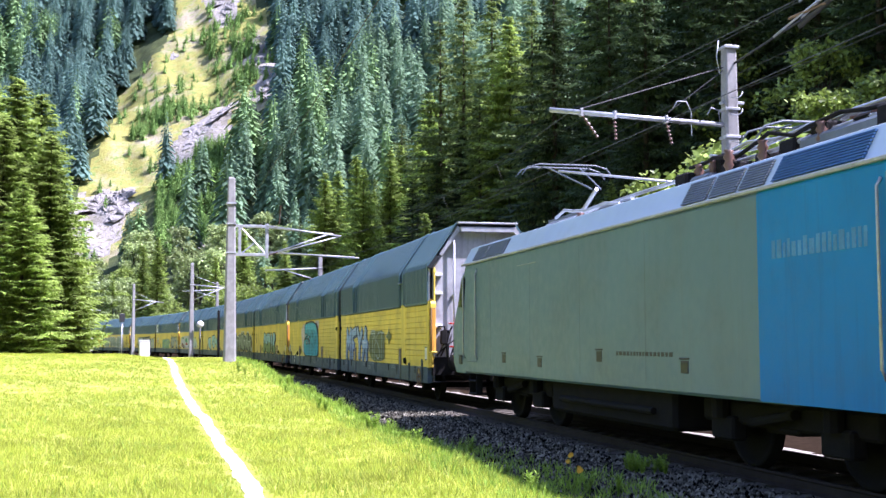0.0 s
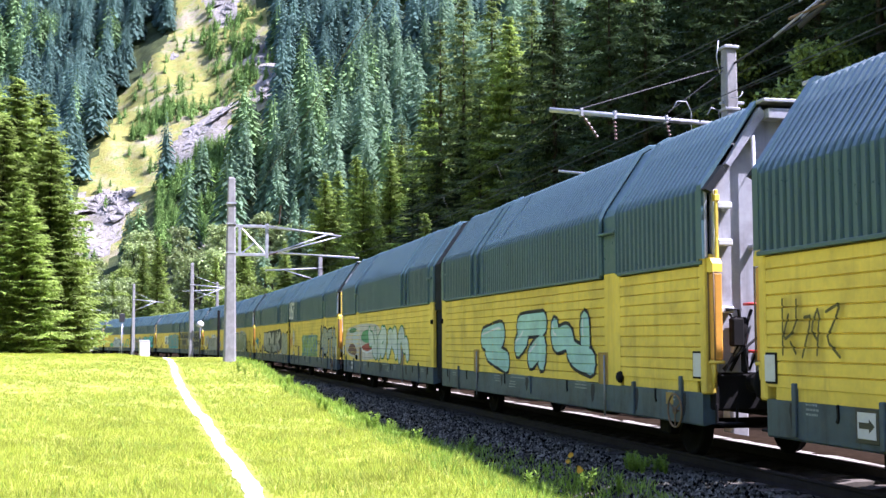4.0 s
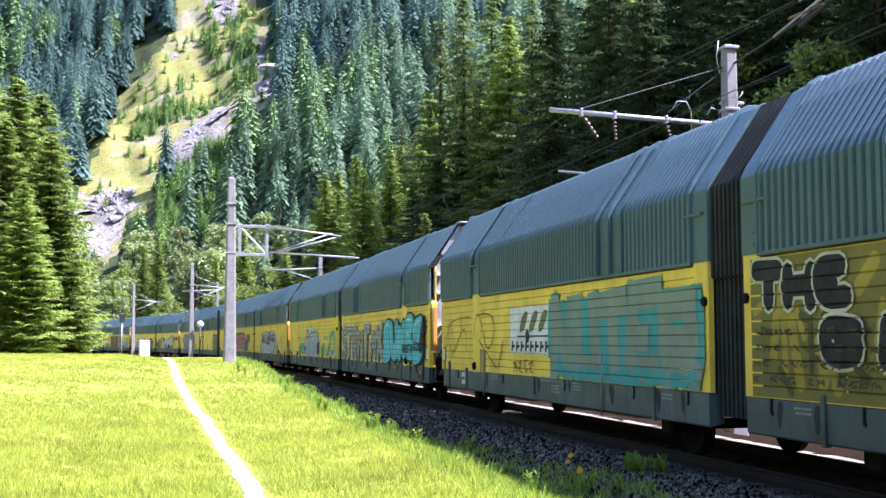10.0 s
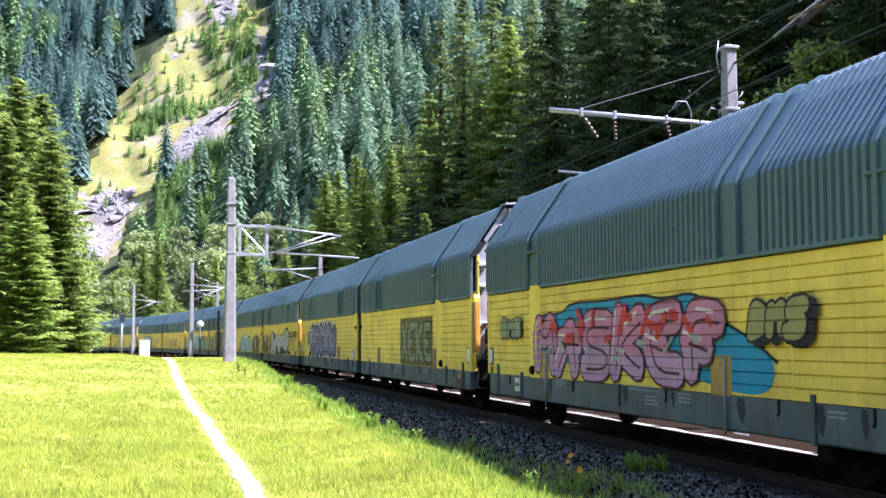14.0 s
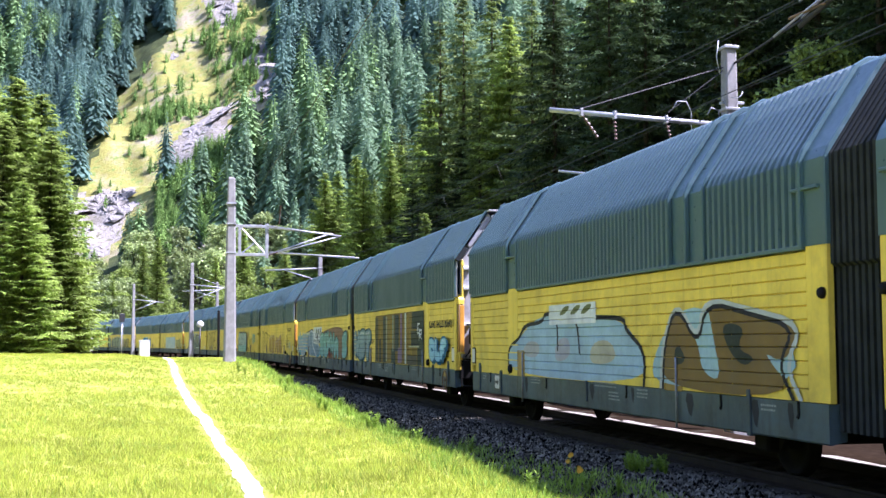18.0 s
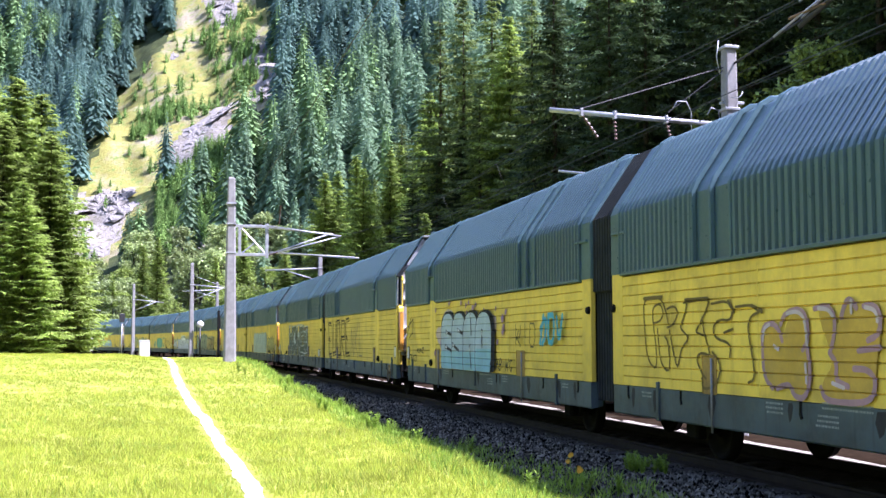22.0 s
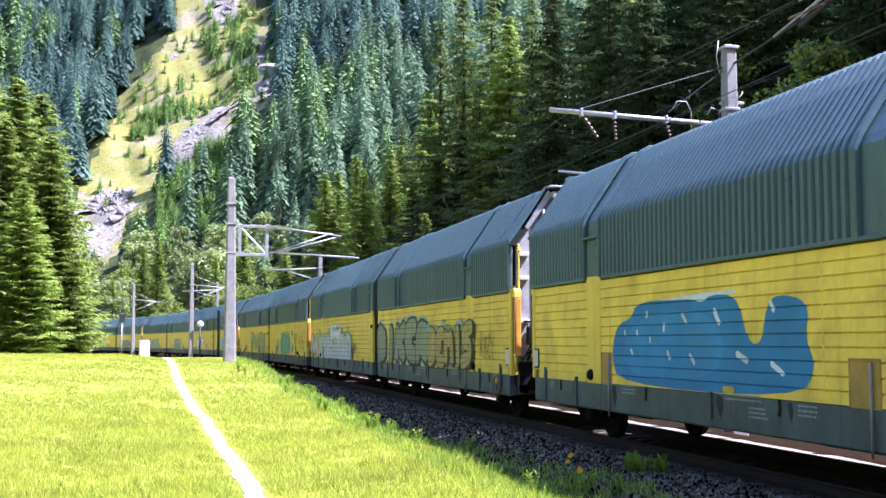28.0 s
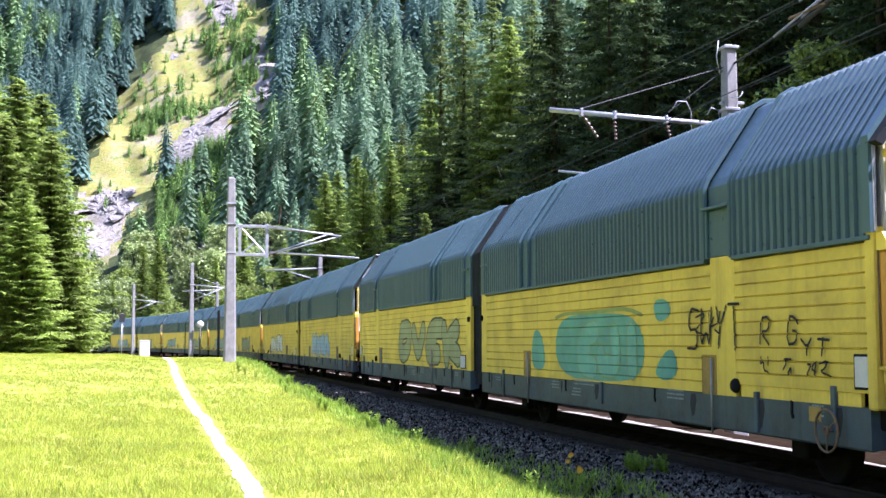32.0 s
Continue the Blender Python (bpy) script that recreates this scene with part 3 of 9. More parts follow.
def car_wagon(label, lead, plated=True):
    """Half of a double car carrier, its outer end at x = 0 and its body towards +x. The leading half carries the bellows."""
    root = thing("car_carrier_wagon", label, "wagon", "closed car carriers of the train")

    def put(name, key, make, mat, text="", smooth=False, parent=None):
        return part(name, shared(name + ":" + key, make, mat, smooth), mat, parent or root, text)

    L = UNIT
    put("hood", "a", lambda: hood_shape(0.02, 2.86, 0, 0.038, 0.155), HOOD, "corrugated grey steel hood")
    g = 10.33 if lead else 10.52
    put("hood", "b%d" % lead, lambda: hood_shape(3.54, g, 0, 0.038, 0.155), HOOD, "corrugated grey steel hood")
    put("hood", "c%d" % lead, lambda: hood_shape(g + 1.09, 13.9, 0, 0.038, 0.155), HOOD, "corrugated grey steel hood")
    put("plain_panel", "a", lambda: hood_shape(2.86, 3.54, -0.03), HOOD)
    put("plain_panel", "b%d" % lead, lambda: hood_shape(g, g + 1.09, -0.02), HOOD)
    put("plain_panel", "c", lambda: hood_shape(13.9, L, 0.0), HOOD)
    for x in (2.82, 3.52, g, g + 0.53, g + 1.05, 13.88):
        put("roof_rib", "%.2f" % x, lambda: hood_shape(x, x + 0.055, 0.05), HOOD)
    for sg in (1, -1):
        y = sg * HALF
        tag = "n" if sg > 0 else "f"
        near = (sg > 0) == lead
        put("side_panel", "a" + tag, lambda: lap_shape(0.1, 2.84, y, Z_FLOOR + 0.13, Z_SPLIT - 0.03, 10), YELLOW, "ribbed yellow steel side")
        put("side_panel", "b" + tag, lambda: lap_shape(3.48, 13.92, y, Z_FLOOR, Z_SPLIT - 0.03, 11), YELLOW, "ribbed yellow steel side")
        put("post", "a" + tag, lambda: Shape().box(2.84, 3.48, y - sg * 0.08, y + sg * 0.001, Z_FLOOR - 0.02, Z_SPLIT + 0.05), YELLOW)
        put("post", "b" + tag, lambda: Shape().box(13.92, L - 0.02, y - sg * 0.08, y + sg * 0.001, Z_FLOOR, Z_SPLIT + 0.02), YELLOW)
        put("corner_post", tag, lambda: Shape().box(0.0, 0.14, y - sg * 0.16, y + sg * 0.02, Z_FLOOR - 0.02, Z_SPLIT + 0.1, 0.02), YELLOW)
        put("split_rail", "a" + tag, lambda: Shape().box(0.02, 2.84, y - sg * 0.05, y + sg * 0.045, Z_SPLIT - 0.03, Z_SPLIT + 0.02), HOOD)
        put("split_rail", "b" + tag, lambda: Shape().box(3.56, 13.92, y - sg * 0.05, y + sg * 0.045, Z_SPLIT - 0.03, Z_SPLIT + 0.02), HOOD)
        put("hatch", tag, lambda: Shape().box(2.92, 3.46, y - sg * 0.03, y + sg * 0.012, Z_SPLIT + 0.03, 3.14), HOOD)
        put("hatch_rail", tag, lambda: Shape().box(2.84, 3.56, y, y + sg * 0.075, 3.15, 3.19).box(3.46, 3.50, y - sg * 0.02, y + sg * 0.05, Z_SPLIT + 0.02, 3.15), HOOD)
        put("hatch_rail", "j" + tag, lambda: Shape().box(13.7, 14.25, y, y + sg * 0.05, 3.12, 3.16), HOOD)
        put("sill", tag, lambda: Shape().prism([(y - sg * 0.2, Z_SILL + 0.04), (y - sg * 0.015, Z_SILL), (y, Z_SILL + 0.02), (y, Z_FLOOR - 0.005), (y - sg * 0.2, Z_FLOOR - 0.005)],
                                             "x", 0.12, L - 0.05), SILL, "stained grey-green sill beam")
        for x, wd, at in ((3.36, 0.36, 0.07), (10.9, 0.36, 0.07)) if lead else ((3.50, 0.40, 0.36), (10.3, 0.5, 0.39)):
            # flush plate; its darker yellow stands in for a shadowed recess
            put("pocket", "%.1f%s" % (x, tag), lambda: Shape().box(x, x + wd, y - sg * 0.03, y + sg * 0.004, Z_FLOOR - 0.02, 1.38), POCKET, "worn yellow stake pocket, recess shade in its colour")
            put("pocket_frame", "%.1f%s" % (x, tag), lambda: Shape().box(x - 0.02, x, y - sg * 0.03, y + sg * 0.012, Z_FLOOR - 0.01, 1.40).box(x + wd, x + wd + 0.02, y - sg * 0.03, y + sg * 0.012, Z_FLOOR - 0.01, 1.40).box(x, x + wd, y - sg * 0.03, y + sg * 0.014, 1.38, 1.40), POCKET)
            put("stake", "%.1f%s" % (x, tag), lambda: Shape().tube([(x + at, y + sg * 0.03, Z_SILL - 0.06), (x + at, y + sg * 0.03, 1.36)], 0.015, 6), STAKE, "", True)
        for k, (x, zb, w_) in enumerate(() if not near else ((0.62, 0.60, 0.10), (2.2, 0.58, 0.12), (3.95, 0.62, 0.13), (7.4, 0.66, 0.14), (9.1, 0.7, 0.08), (10.95, 0.62, 0.16), (12.7, 0.60, 0.12), (13.5, 0.62, 0.09))):
            put("grease_smear", "%d%s" % (k, tag), lambda: Shape().prism([(x, Z_FLOOR - 0.02), (x + w_, Z_FLOOR - 0.03), (x + w_ * 1.25, (Z_FLOOR + zb) / 2), (x + w_ * 0.8, zb), (x + w_ * 0.3, zb + 0.04), (x - w_ * 0.2, (Z_FLOOR + zb) / 2 + 0.05)], "y", y - sg * 0.01, y + sg * 0.0012), SMEAR)
        put("lower_flap", tag, lambda: Shape().box(0.3, 2.75, y - sg * 0.06, y - sg * 0.012, Z_FLOOR - 0.01, Z_FLOOR + 0.135), YELLOW)
        put("plate_frame", tag, lambda: Shape().box(0.09, 0.37, y + sg * 0.003, y + sg * 0.014, 1.10, 1.44), IRON)
        put("plate", tag, lambda: Shape().box(0.115, 0.345, y + sg * 0.014, y + sg * 0.020, 1.125, 1.415, 0.003), PLATE, "white notice plate")
        for x, za, zb in () if not near else ((0.7, 0.56, 1.12), (2.3, 0.55, 1.0), (7.2, 0.63, 0.95), (12.6, 0.5, 1.02)):
            put("bracket", "%.1f%s" % (x, tag), lambda: Shape().box(x, x + 0.08, y - sg * 0.05, y + sg * 0.03, za, zb), SILL)
        if lead:
            put("brake_wheel", tag, lambda: ring(ring(Shape(), (0.76, y + sg * 0.09, 0.68), 0.21, 0.013), (0.76, y + sg * 0.09, 0.68), 0.035, 0.016)
                .tube([(0.76, y + sg * 0.09, 0.68), (0.94, y + sg * 0.09, 0.79)], 0.009, 5).tube([(0.76, y + sg * 0.09, 0.68), (0.58, y + sg * 0.09, 0.79)], 0.009, 5)
                .tube([(0.76, y + sg * 0.09, 0.68), (0.76, y + sg * 0.09, 0.47)], 0.009, 5).tube([(0.76, y - sg * 0.05, 0.68), (0.76, y + sg * 0.09, 0.68)], 0.014, 6), RUST, "rust-red brake wheel")
            put("data_plate", tag, lambda: Shape().box(1.0, 1.24, y - sg * 0.01, y + sg * 0.004, 0.74, 0.90), POCKET, "small yellow data plate")
        put("knob", tag, lambda: Shape().lathe([(0.0, y + sg * 0.05), (0.05, y + sg * 0.05), (0.06, y + sg * 0.03), (0.06, y)], (L - 0.1, 0, 2.05), "y", 12), IRON, "", True)
        kx = 2.83 if lead else 3.04
        put("knob", "o%d%s" % (lead, tag), lambda: Shape().lathe([(0.0, y + sg * 0.06), (0.06, y + sg * 0.06), (0.085, y + sg * 0.03), (0.085, y)], (kx, 0, 1.05), "y", 12), IRON, "", True)
        for x in (1.55, 5.2, 8.9, 11.9, 13.7) if near else ():
            put("rope_hook", "%.1f%s" % (x, tag), lambda: Shape().prism([(x, 0.93), (x + 0.035, 0.94), (x + 0.04, 0.80), (x + 0.015, 0.75), (x - 0.02, 0.765), (x + 0.01, 0.81)], "y", y + sg * 0.002, y + sg * 0.015), IRON)
        for x in (9.8, 12.2) if near else ():
            put("post_seam", "%.1f%s" % (x, tag), lambda: Shape().box(x, x + 0.035, y - sg * 0.02, y + sg * 0.002, Z_FLOOR + 0.01, Z_SPLIT - 0.1), YELLOW)
        put("post_strip", tag, lambda: Shape().box(3.07, 3.24, y - sg * 0.01, y + sg * 0.0025, Z_FLOOR + 0.5, Z_SPLIT - 0.02), YELLOW)
        tagged(put("stencil_mark", tag, lambda: stencil(y, sg), FADED, "small faded stencilled lines"), kind="stuff")
        put("corner_bar", tag, lambda: Shape().box(-0.17, -0.03, y - sg * 0.15, y - sg * 0.035, 1.33, Z_SPLIT - 0.14, 0.02), ORANGE, "amber-painted corner box")
        put("corner_cap", tag, lambda: Shape().prism([(-0.17, Z_SPLIT - 0.13), (-0.01, Z_SPLIT - 0.13), (-0.01, Z_SPLIT + 0.04), (-0.11, Z_SPLIT + 0.04), (-0.17, Z_SPLIT - 0.03)], "y", y - sg * 0.15, y - sg * 0.02), YELLOW, "yellow cap block")
        for xr in (-0.178, -0.022):
            put("corner_edge", "%.2f%s" % (xr, tag), lambda: Shape().tube([(xr, y - sg * 0.03, 1.3), (xr, y - sg * 0.03, Z_SPLIT - 0.13)], 0.009, 6), RUST, "rusty edging", True)
        put("corner_foot", tag, lambda: Shape().tube([(-0.12, y - sg * 0.05, 1.34), (-0.11, y - sg * 0.06, 1.15), (-0.02, y - sg * 0.1, 1.0)], 0.022, 6).tube([(-0.04, y - sg * 0.06, 1.34), (-0.04, y - sg * 0.08, 1.0)], 0.022, 6).box(-0.19, 0.0, y - sg * 0.16, y - sg * 0.02, 1.29, 1.33), YELLOW, "", True)
        put("brake_hose", tag, lambda: Shape().tube([(-0.03, sg * 1.2, 1.2), (-0.08, sg * 1.05, 1.5), (-0.07, sg * 0.98, 1.8), (-0.03, sg * 0.9, 1.95)], 0.022, 6).tube([(-0.04, sg * 1.3, 1.22), (-0.12, sg * 1.12, 1.42), (-0.1, sg * 0.85, 1.62)], 0.018, 6)
            .tube([(-0.03, sg * 0.95, 1.2), (-0.1, sg * 0.85, 1.5), (-0.04, sg * 0.8, 1.9)], 0.018, 6).box(-0.1, -0.02, sg * 1.0, sg * 1.16, 1.62, 1.86), IRON, "", True)
        put("upper_bar", tag, lambda: Shape().box(-0.095, -0.055, y - sg * 0.15, y - sg * 0.11, Z_SPLIT + 0.04, Z_EAVE - 0.06).box(-0.11, -0.04, y - sg * 0.165, y - sg * 0.095, Z_EAVE - 0.2, Z_EAVE - 0.12), YELLOW, "slim yellow locking bar")
        put("edge_strip", tag, lambda: Shape().box(-0.035, 0.0, y - sg * 0.03, y + sg * 0.015, Z_SPLIT + 0.05, Z_EAVE - 0.04), GALV)
        put("rubber_flap", tag, lambda: Shape().prism([(y + sg * 0.05, Z_EAVE - 0.06), (y - sg * 0.03, Z_EAVE - 0.10), (y - sg * 0.24, Z_EAVE + 0.16), (y - sg * 0.18, Z_EAVE + 0.24)], "x", -0.16, 0.02), RUBBER, "black rubber corner flap")
        put("chamfer_bracket", tag, lambda: Shape().prism([(y - sg * 0.26, Z_EAVE + 0.27), (y - sg * 0.32, Z_EAVE + 0.23), (sg * (TOP_HALF - 0.08), Z_TOP - 0.13), (sg * (TOP_HALF + 0.0), Z_TOP - 0.04)], "x", -0.10, 0.0), GALV, "pale perforated bracket")
        put("door_edge", tag, lambda: Shape().box(-0.02, 0.06, sg * 1.34, sg * 1.385, 1.2, Z_EAVE - 0.05), PLATE, "white door edge")
        put("buffer", tag, lambda: Shape().tube([(0.15, sg * 0.87, 1.05), (-0.38, sg * 0.87, 1.05)], 0.12, 14)
            .lathe([(0.05, -0.38), (0.22, -0.40), (0.235, -0.42), (0.22, -0.45), (0.1, -0.465)], (0, sg * 0.87, 1.05), "x", 20), IRON, "", True)
        # white end doors with bars
        put("end_door", tag, lambda: Shape().prism([(0.006 * sg, 1.18), (sg * 1.4, 1.18), (sg * 1.4, Z_EAVE - 0.02), (sg * 0.72, Z_TOP - 0.07), (0.006 * sg, Z_TOP - 0.07)],
                                                  "x", 0.02, 0.07), ENDWHITE, "pale grey end door with grime")
        put("door_bar", tag, lambda: Shape().tube([(-0.09, sg * 0.86, 1.18), (-0.09, sg * 0.86, 4.12)], 0.028, 8).box(-0.10, 0.06, sg * 0.82, sg * 0.90, 4.05, 4.11).box(-0.10, 0.06, sg * 0.82, sg * 0.90, 2.7, 2.76), GALV, "galvanised locking pole", True)
        put("door_seam", tag, lambda: Shape().box(0.05, 0.062, sg * 0.52, sg * 0.535, 1.2, Z_TOP - 0.3), IRON)
        for zb in (1.95, 2.78, 3.24):
            put("hinge", "%.2f%s" % (zb, tag), lambda: Shape().box(-0.10, 0.06, sg * 1.16, sg * 1.36, zb - 0.04, zb + 0.04, 0.012), PLATE)
        for ya, zb in ((1.05, 1.42), (0.62, 1.55), (0.2, 2.4)):
            put("lock_box", "%.2f%.1f%s" % (ya, zb, tag), lambda: Shape().box(-0.065, 0.06, sg * ya, sg * (ya + 0.12), zb, zb + 0.08), PLATE)
        put("step_gear", tag, lambda: Shape().tube([(-0.1, sg * 1.28, 1.95), (-0.12, sg * 1.12, 1.95), (-0.14, sg * 1.02, 1.2)], 0.022, 6).tube([(-0.08, sg * 1.3, 1.2), (-0.14, sg * 1.08, 1.62), (-0.08, sg * 1.22, 1.9)], 0.016, 6)
            .box(-0.16, -0.04, sg * 1.06, sg * 1.22, 1.5, 1.85, 0.02).box(-0.14, -0.02, sg * 1.0, sg * 1.06, 1.18, 1.5, 0.02), IRON, "black lever gear")
        put("door_handle", tag, lambda: Shape().tube([(0.0, sg * 0.98, 2.02), (-0.16, sg * 0.98, 2.02), (-0.16, sg * 0.90, 2.02), (-0.16, sg * 0.82, 2.02), (-0.16, sg * 0.76, 1.94), (-0.16, sg * 0.76, 1.52), (-0.16, sg * 0.82, 1.44), (-0.16, sg * 0.98, 1.44), (0.0, sg * 0.98, 1.44)],
                                                  0.02, 7), RED, "red tube handrail", True)
        for n_, xa in enumerate(AXLES):
            put("axle_guard", "%d%s" % (n_, tag), lambda: Shape().prism([(xa - 0.55, 0.75), (xa + 0.55, 0.75), (xa + 0.2, 0.3), (xa - 0.2, 0.3)], "y", sg * 1.0, sg * 1.06)
                .box(xa - 0.17, xa + 0.17, sg * 0.98, sg * 1.2, 0.29, 0.58, 0.03).box(xa - 0.6, xa + 0.6, sg * 1.02, sg * 1.1, 0.62, 0.7), IRON)
    # pale chamfered portal at the end
    put("end_frame", "f", lambda: Shape().prism([(1.548, Z_SPLIT + 0.04), (1.548, Z_EAVE + 0.01), (TOP_HALF + 0.03, Z_TOP + 0.045), (-TOP_HALF - 0.03, Z_TOP + 0.045), (-1.548, Z_EAVE + 0.01), (-1.548, Z_SPLIT + 0.04), (-1.50, Z_SPLIT + 0.04), (-1.50, Z_EAVE - 0.01),
                                                 (-TOP_HALF - 0.01, Z_TOP - 0.0), (TOP_HALF + 0.01, Z_TOP - 0.0), (1.50, Z_EAVE - 0.01), (1.50, Z_SPLIT + 0.04)], "x", -0.03, 0.10), HOOD, "turned hood edge")
    put("visor", "f", lambda: Shape().box(-0.24, 0.06, -TOP_HALF - 0.02, TOP_HALF + 0.02, Z_TOP + 0.0, Z_TOP + 0.045, 0.008).box(-0.20, 0.06, -TOP_HALF + 0.06, TOP_HALF - 0.06, Z_TOP - 0.20, Z_TOP - 0.07, 0.01), GALV, "pale visor over the end doors")
    put("inner_wall", "f", lambda: Shape().prism([(1.42, Z_FLOOR), (1.42, Z_EAVE - 0.05), (TOP_HALF - 0.04, Z_TOP - 0.06), (-TOP_HALF + 0.04, Z_TOP - 0.06), (-1.42, Z_EAVE - 0.05), (-1.42, Z_FLOOR)], "x", L - 0.12, L - 0.05), IRON)
    put("headstock", "f", lambda: Shape().box(0.0, 0.16, -1.4, 1.4, 0.72, 1.16, 0.02), IRON)
    put("footplate", "f", lambda: Shape().box(-0.28, 0.02, -0.6, 0.6, 1.14, 1.17), ENDWHITE)
    for sg in (1, -1):
        put("footstep", "%d" % sg, lambda: Shape().box(-0.22, 0.0, sg * 1.1, sg * 1.4, 0.55, 0.58).box(-0.04, 0.0, sg * 1.1, sg * 1.13, 0.55, 0.8).box(-0.04, 0.0, sg * 1.37, sg * 1.4, 0.55, 0.8), IRON)
    put("coupler", "f", lambda: Shape().box(-0.5, 0.05, -0.06, 0.06, 0.98, 1.1, 0.02).tube([(-0.45, 0, 1.0), (-0.52, 0, 0.82), (-0.42, 0, 0.6)], 0.035, 6)
        .tube([(-0.1, 0.45, 0.95), (-0.4, 0.45, 0.55), (-0.66, 0.42, 0.7)], 0.028, 6).tube([(-0.1, -0.45, 0.95), (-0.4, -0.45, 0.55), (-0.66, -0.42, 0.7)], 0.028, 6), IRON)
    put("underframe", "f", lambda: Shape().box(0.2, L - 0.1, -0.55, 0.55, 0.62, 1.0, 0.03).box(4.2, 4.6, -1.2, 1.2, 0.45, 0.7, 0.03).box(6.8, 7.6, -0.9, 0.9, 0.42, 0.66, 0.05)
        .tube([(5.4, 0.6, 0.5), (6.5, 0.6, 0.5)], 0.17, 12).tube([(8.2, -0.55, 0.52), (9.4, -0.55, 0.52)], 0.16, 12), IRON)
    put("floor_deck", "f", lambda: Shape().box(0.12, L - 0.12, -1.38, 1.38, 0.98, 1.06), IRON)
    if not lead and plated:
        for sg in (1, -1):
            put("plate_frame", "i%d" % sg, lambda: Shape().box(13.47, 13.94, sg * (HALF + 0.003), sg * (HALF + 0.012), 0.97, 1.27), IRON)
            put("plate", "i%d" % sg, lambda: Shape().box(13.495, 13.915, sg * (HALF + 0.012), sg * (HALF + 0.018), 0.99, 1.25, 0.003), PLATE, "white notice plate")
    if lead:
        for i in range(9):
            x = L - 0.06 + 0.1133 * i
            put("bellows_fold", str(i), lambda: Shape().prism([(1.40, 0.66), (1.40, 2.3), (1.46, 2.34), (1.46, Z_EAVE - 0.03), (TOP_HALF - 0.02, Z_TOP - 0.02), (-TOP_HALF + 0.02, Z_TOP - 0.02), (-1.46, Z_EAVE - 0.03), (-1.46, 2.34), (-1.40, 2.3), (-1.40, 0.66)], "x", x, x + 0.06)
                .prism([(1.3, 0.72), (1.3, Z_EAVE - 0.14), (TOP_HALF - 0.16, Z_TOP - 0.2), (-TOP_HALF + 0.16, Z_TOP - 0.2), (-1.3, Z_EAVE - 0.14), (-1.3, 0.72)], "x", x + 0.06, x + 0.1133), RUBBER)
    sets = []
    for n_, xa in enumerate(AXLES):
        ax = part("wheelset", shared("axle:a", lambda: Shape().tube([(0, -1.1, 0), (0, 1.1, 0)], 0.075, 12), IRON, True), IRON, root)
        ax.location = (xa, 0, 0.42)
        for sg in (1, -1):
            part("wheel", shared("wheel:%d" % sg, lambda: wheel_shape(0, sg * 0.72, 0.42), IRON, True), IRON, ax)
        sets.append((ax, xa))
    return root, sets


LOCO_FRONT, LOCO_LEN = 8.5, 18.6
LOCO_GREEN = material("grey_green_loco_paint", (0.090, 0.158, 0.185), 0.4, 0, 0.1, 0.6, 0.05, 30, (0.085, 0.115, 0.12), 0.6, 0.7, 0.35)
LOCO_BLUE = material("blue_loco_paint", (0.003, 0.165, 0.40), 0.5, 0, 0.08, 0.8, 0.05, 30, (0.02, 0.06, 0.12), 0.3, 1.0, 0.3, spec=0.25)
LOCO_SILVER = material("pale_blue_roof_paint", (0.40, 0.48, 0.56), 0.4, 0.1, 0.08, 1.0, 0.05, 30, (0.2, 0.22, 0.24), 0.4, 1.0)
LOUVRE = material("dark_roof_louvre", (0.10, 0.115, 0.13), 0.5, 0.2, 0.2, 3)
FAINT = material("faint_band_lettering", (0.05, 0.19, 0.36), 0.5, 0, 0.3, 5)
LOUVRE_BLUE = material("dark_blue_roof_louvre", (0.006, 0.06, 0.16), 0.55, 0, 0.2, 3)
GLASS = material("dark_cab_glass", (0.01, 0.012, 0.014), 0.06, 0, 0.05, 2)


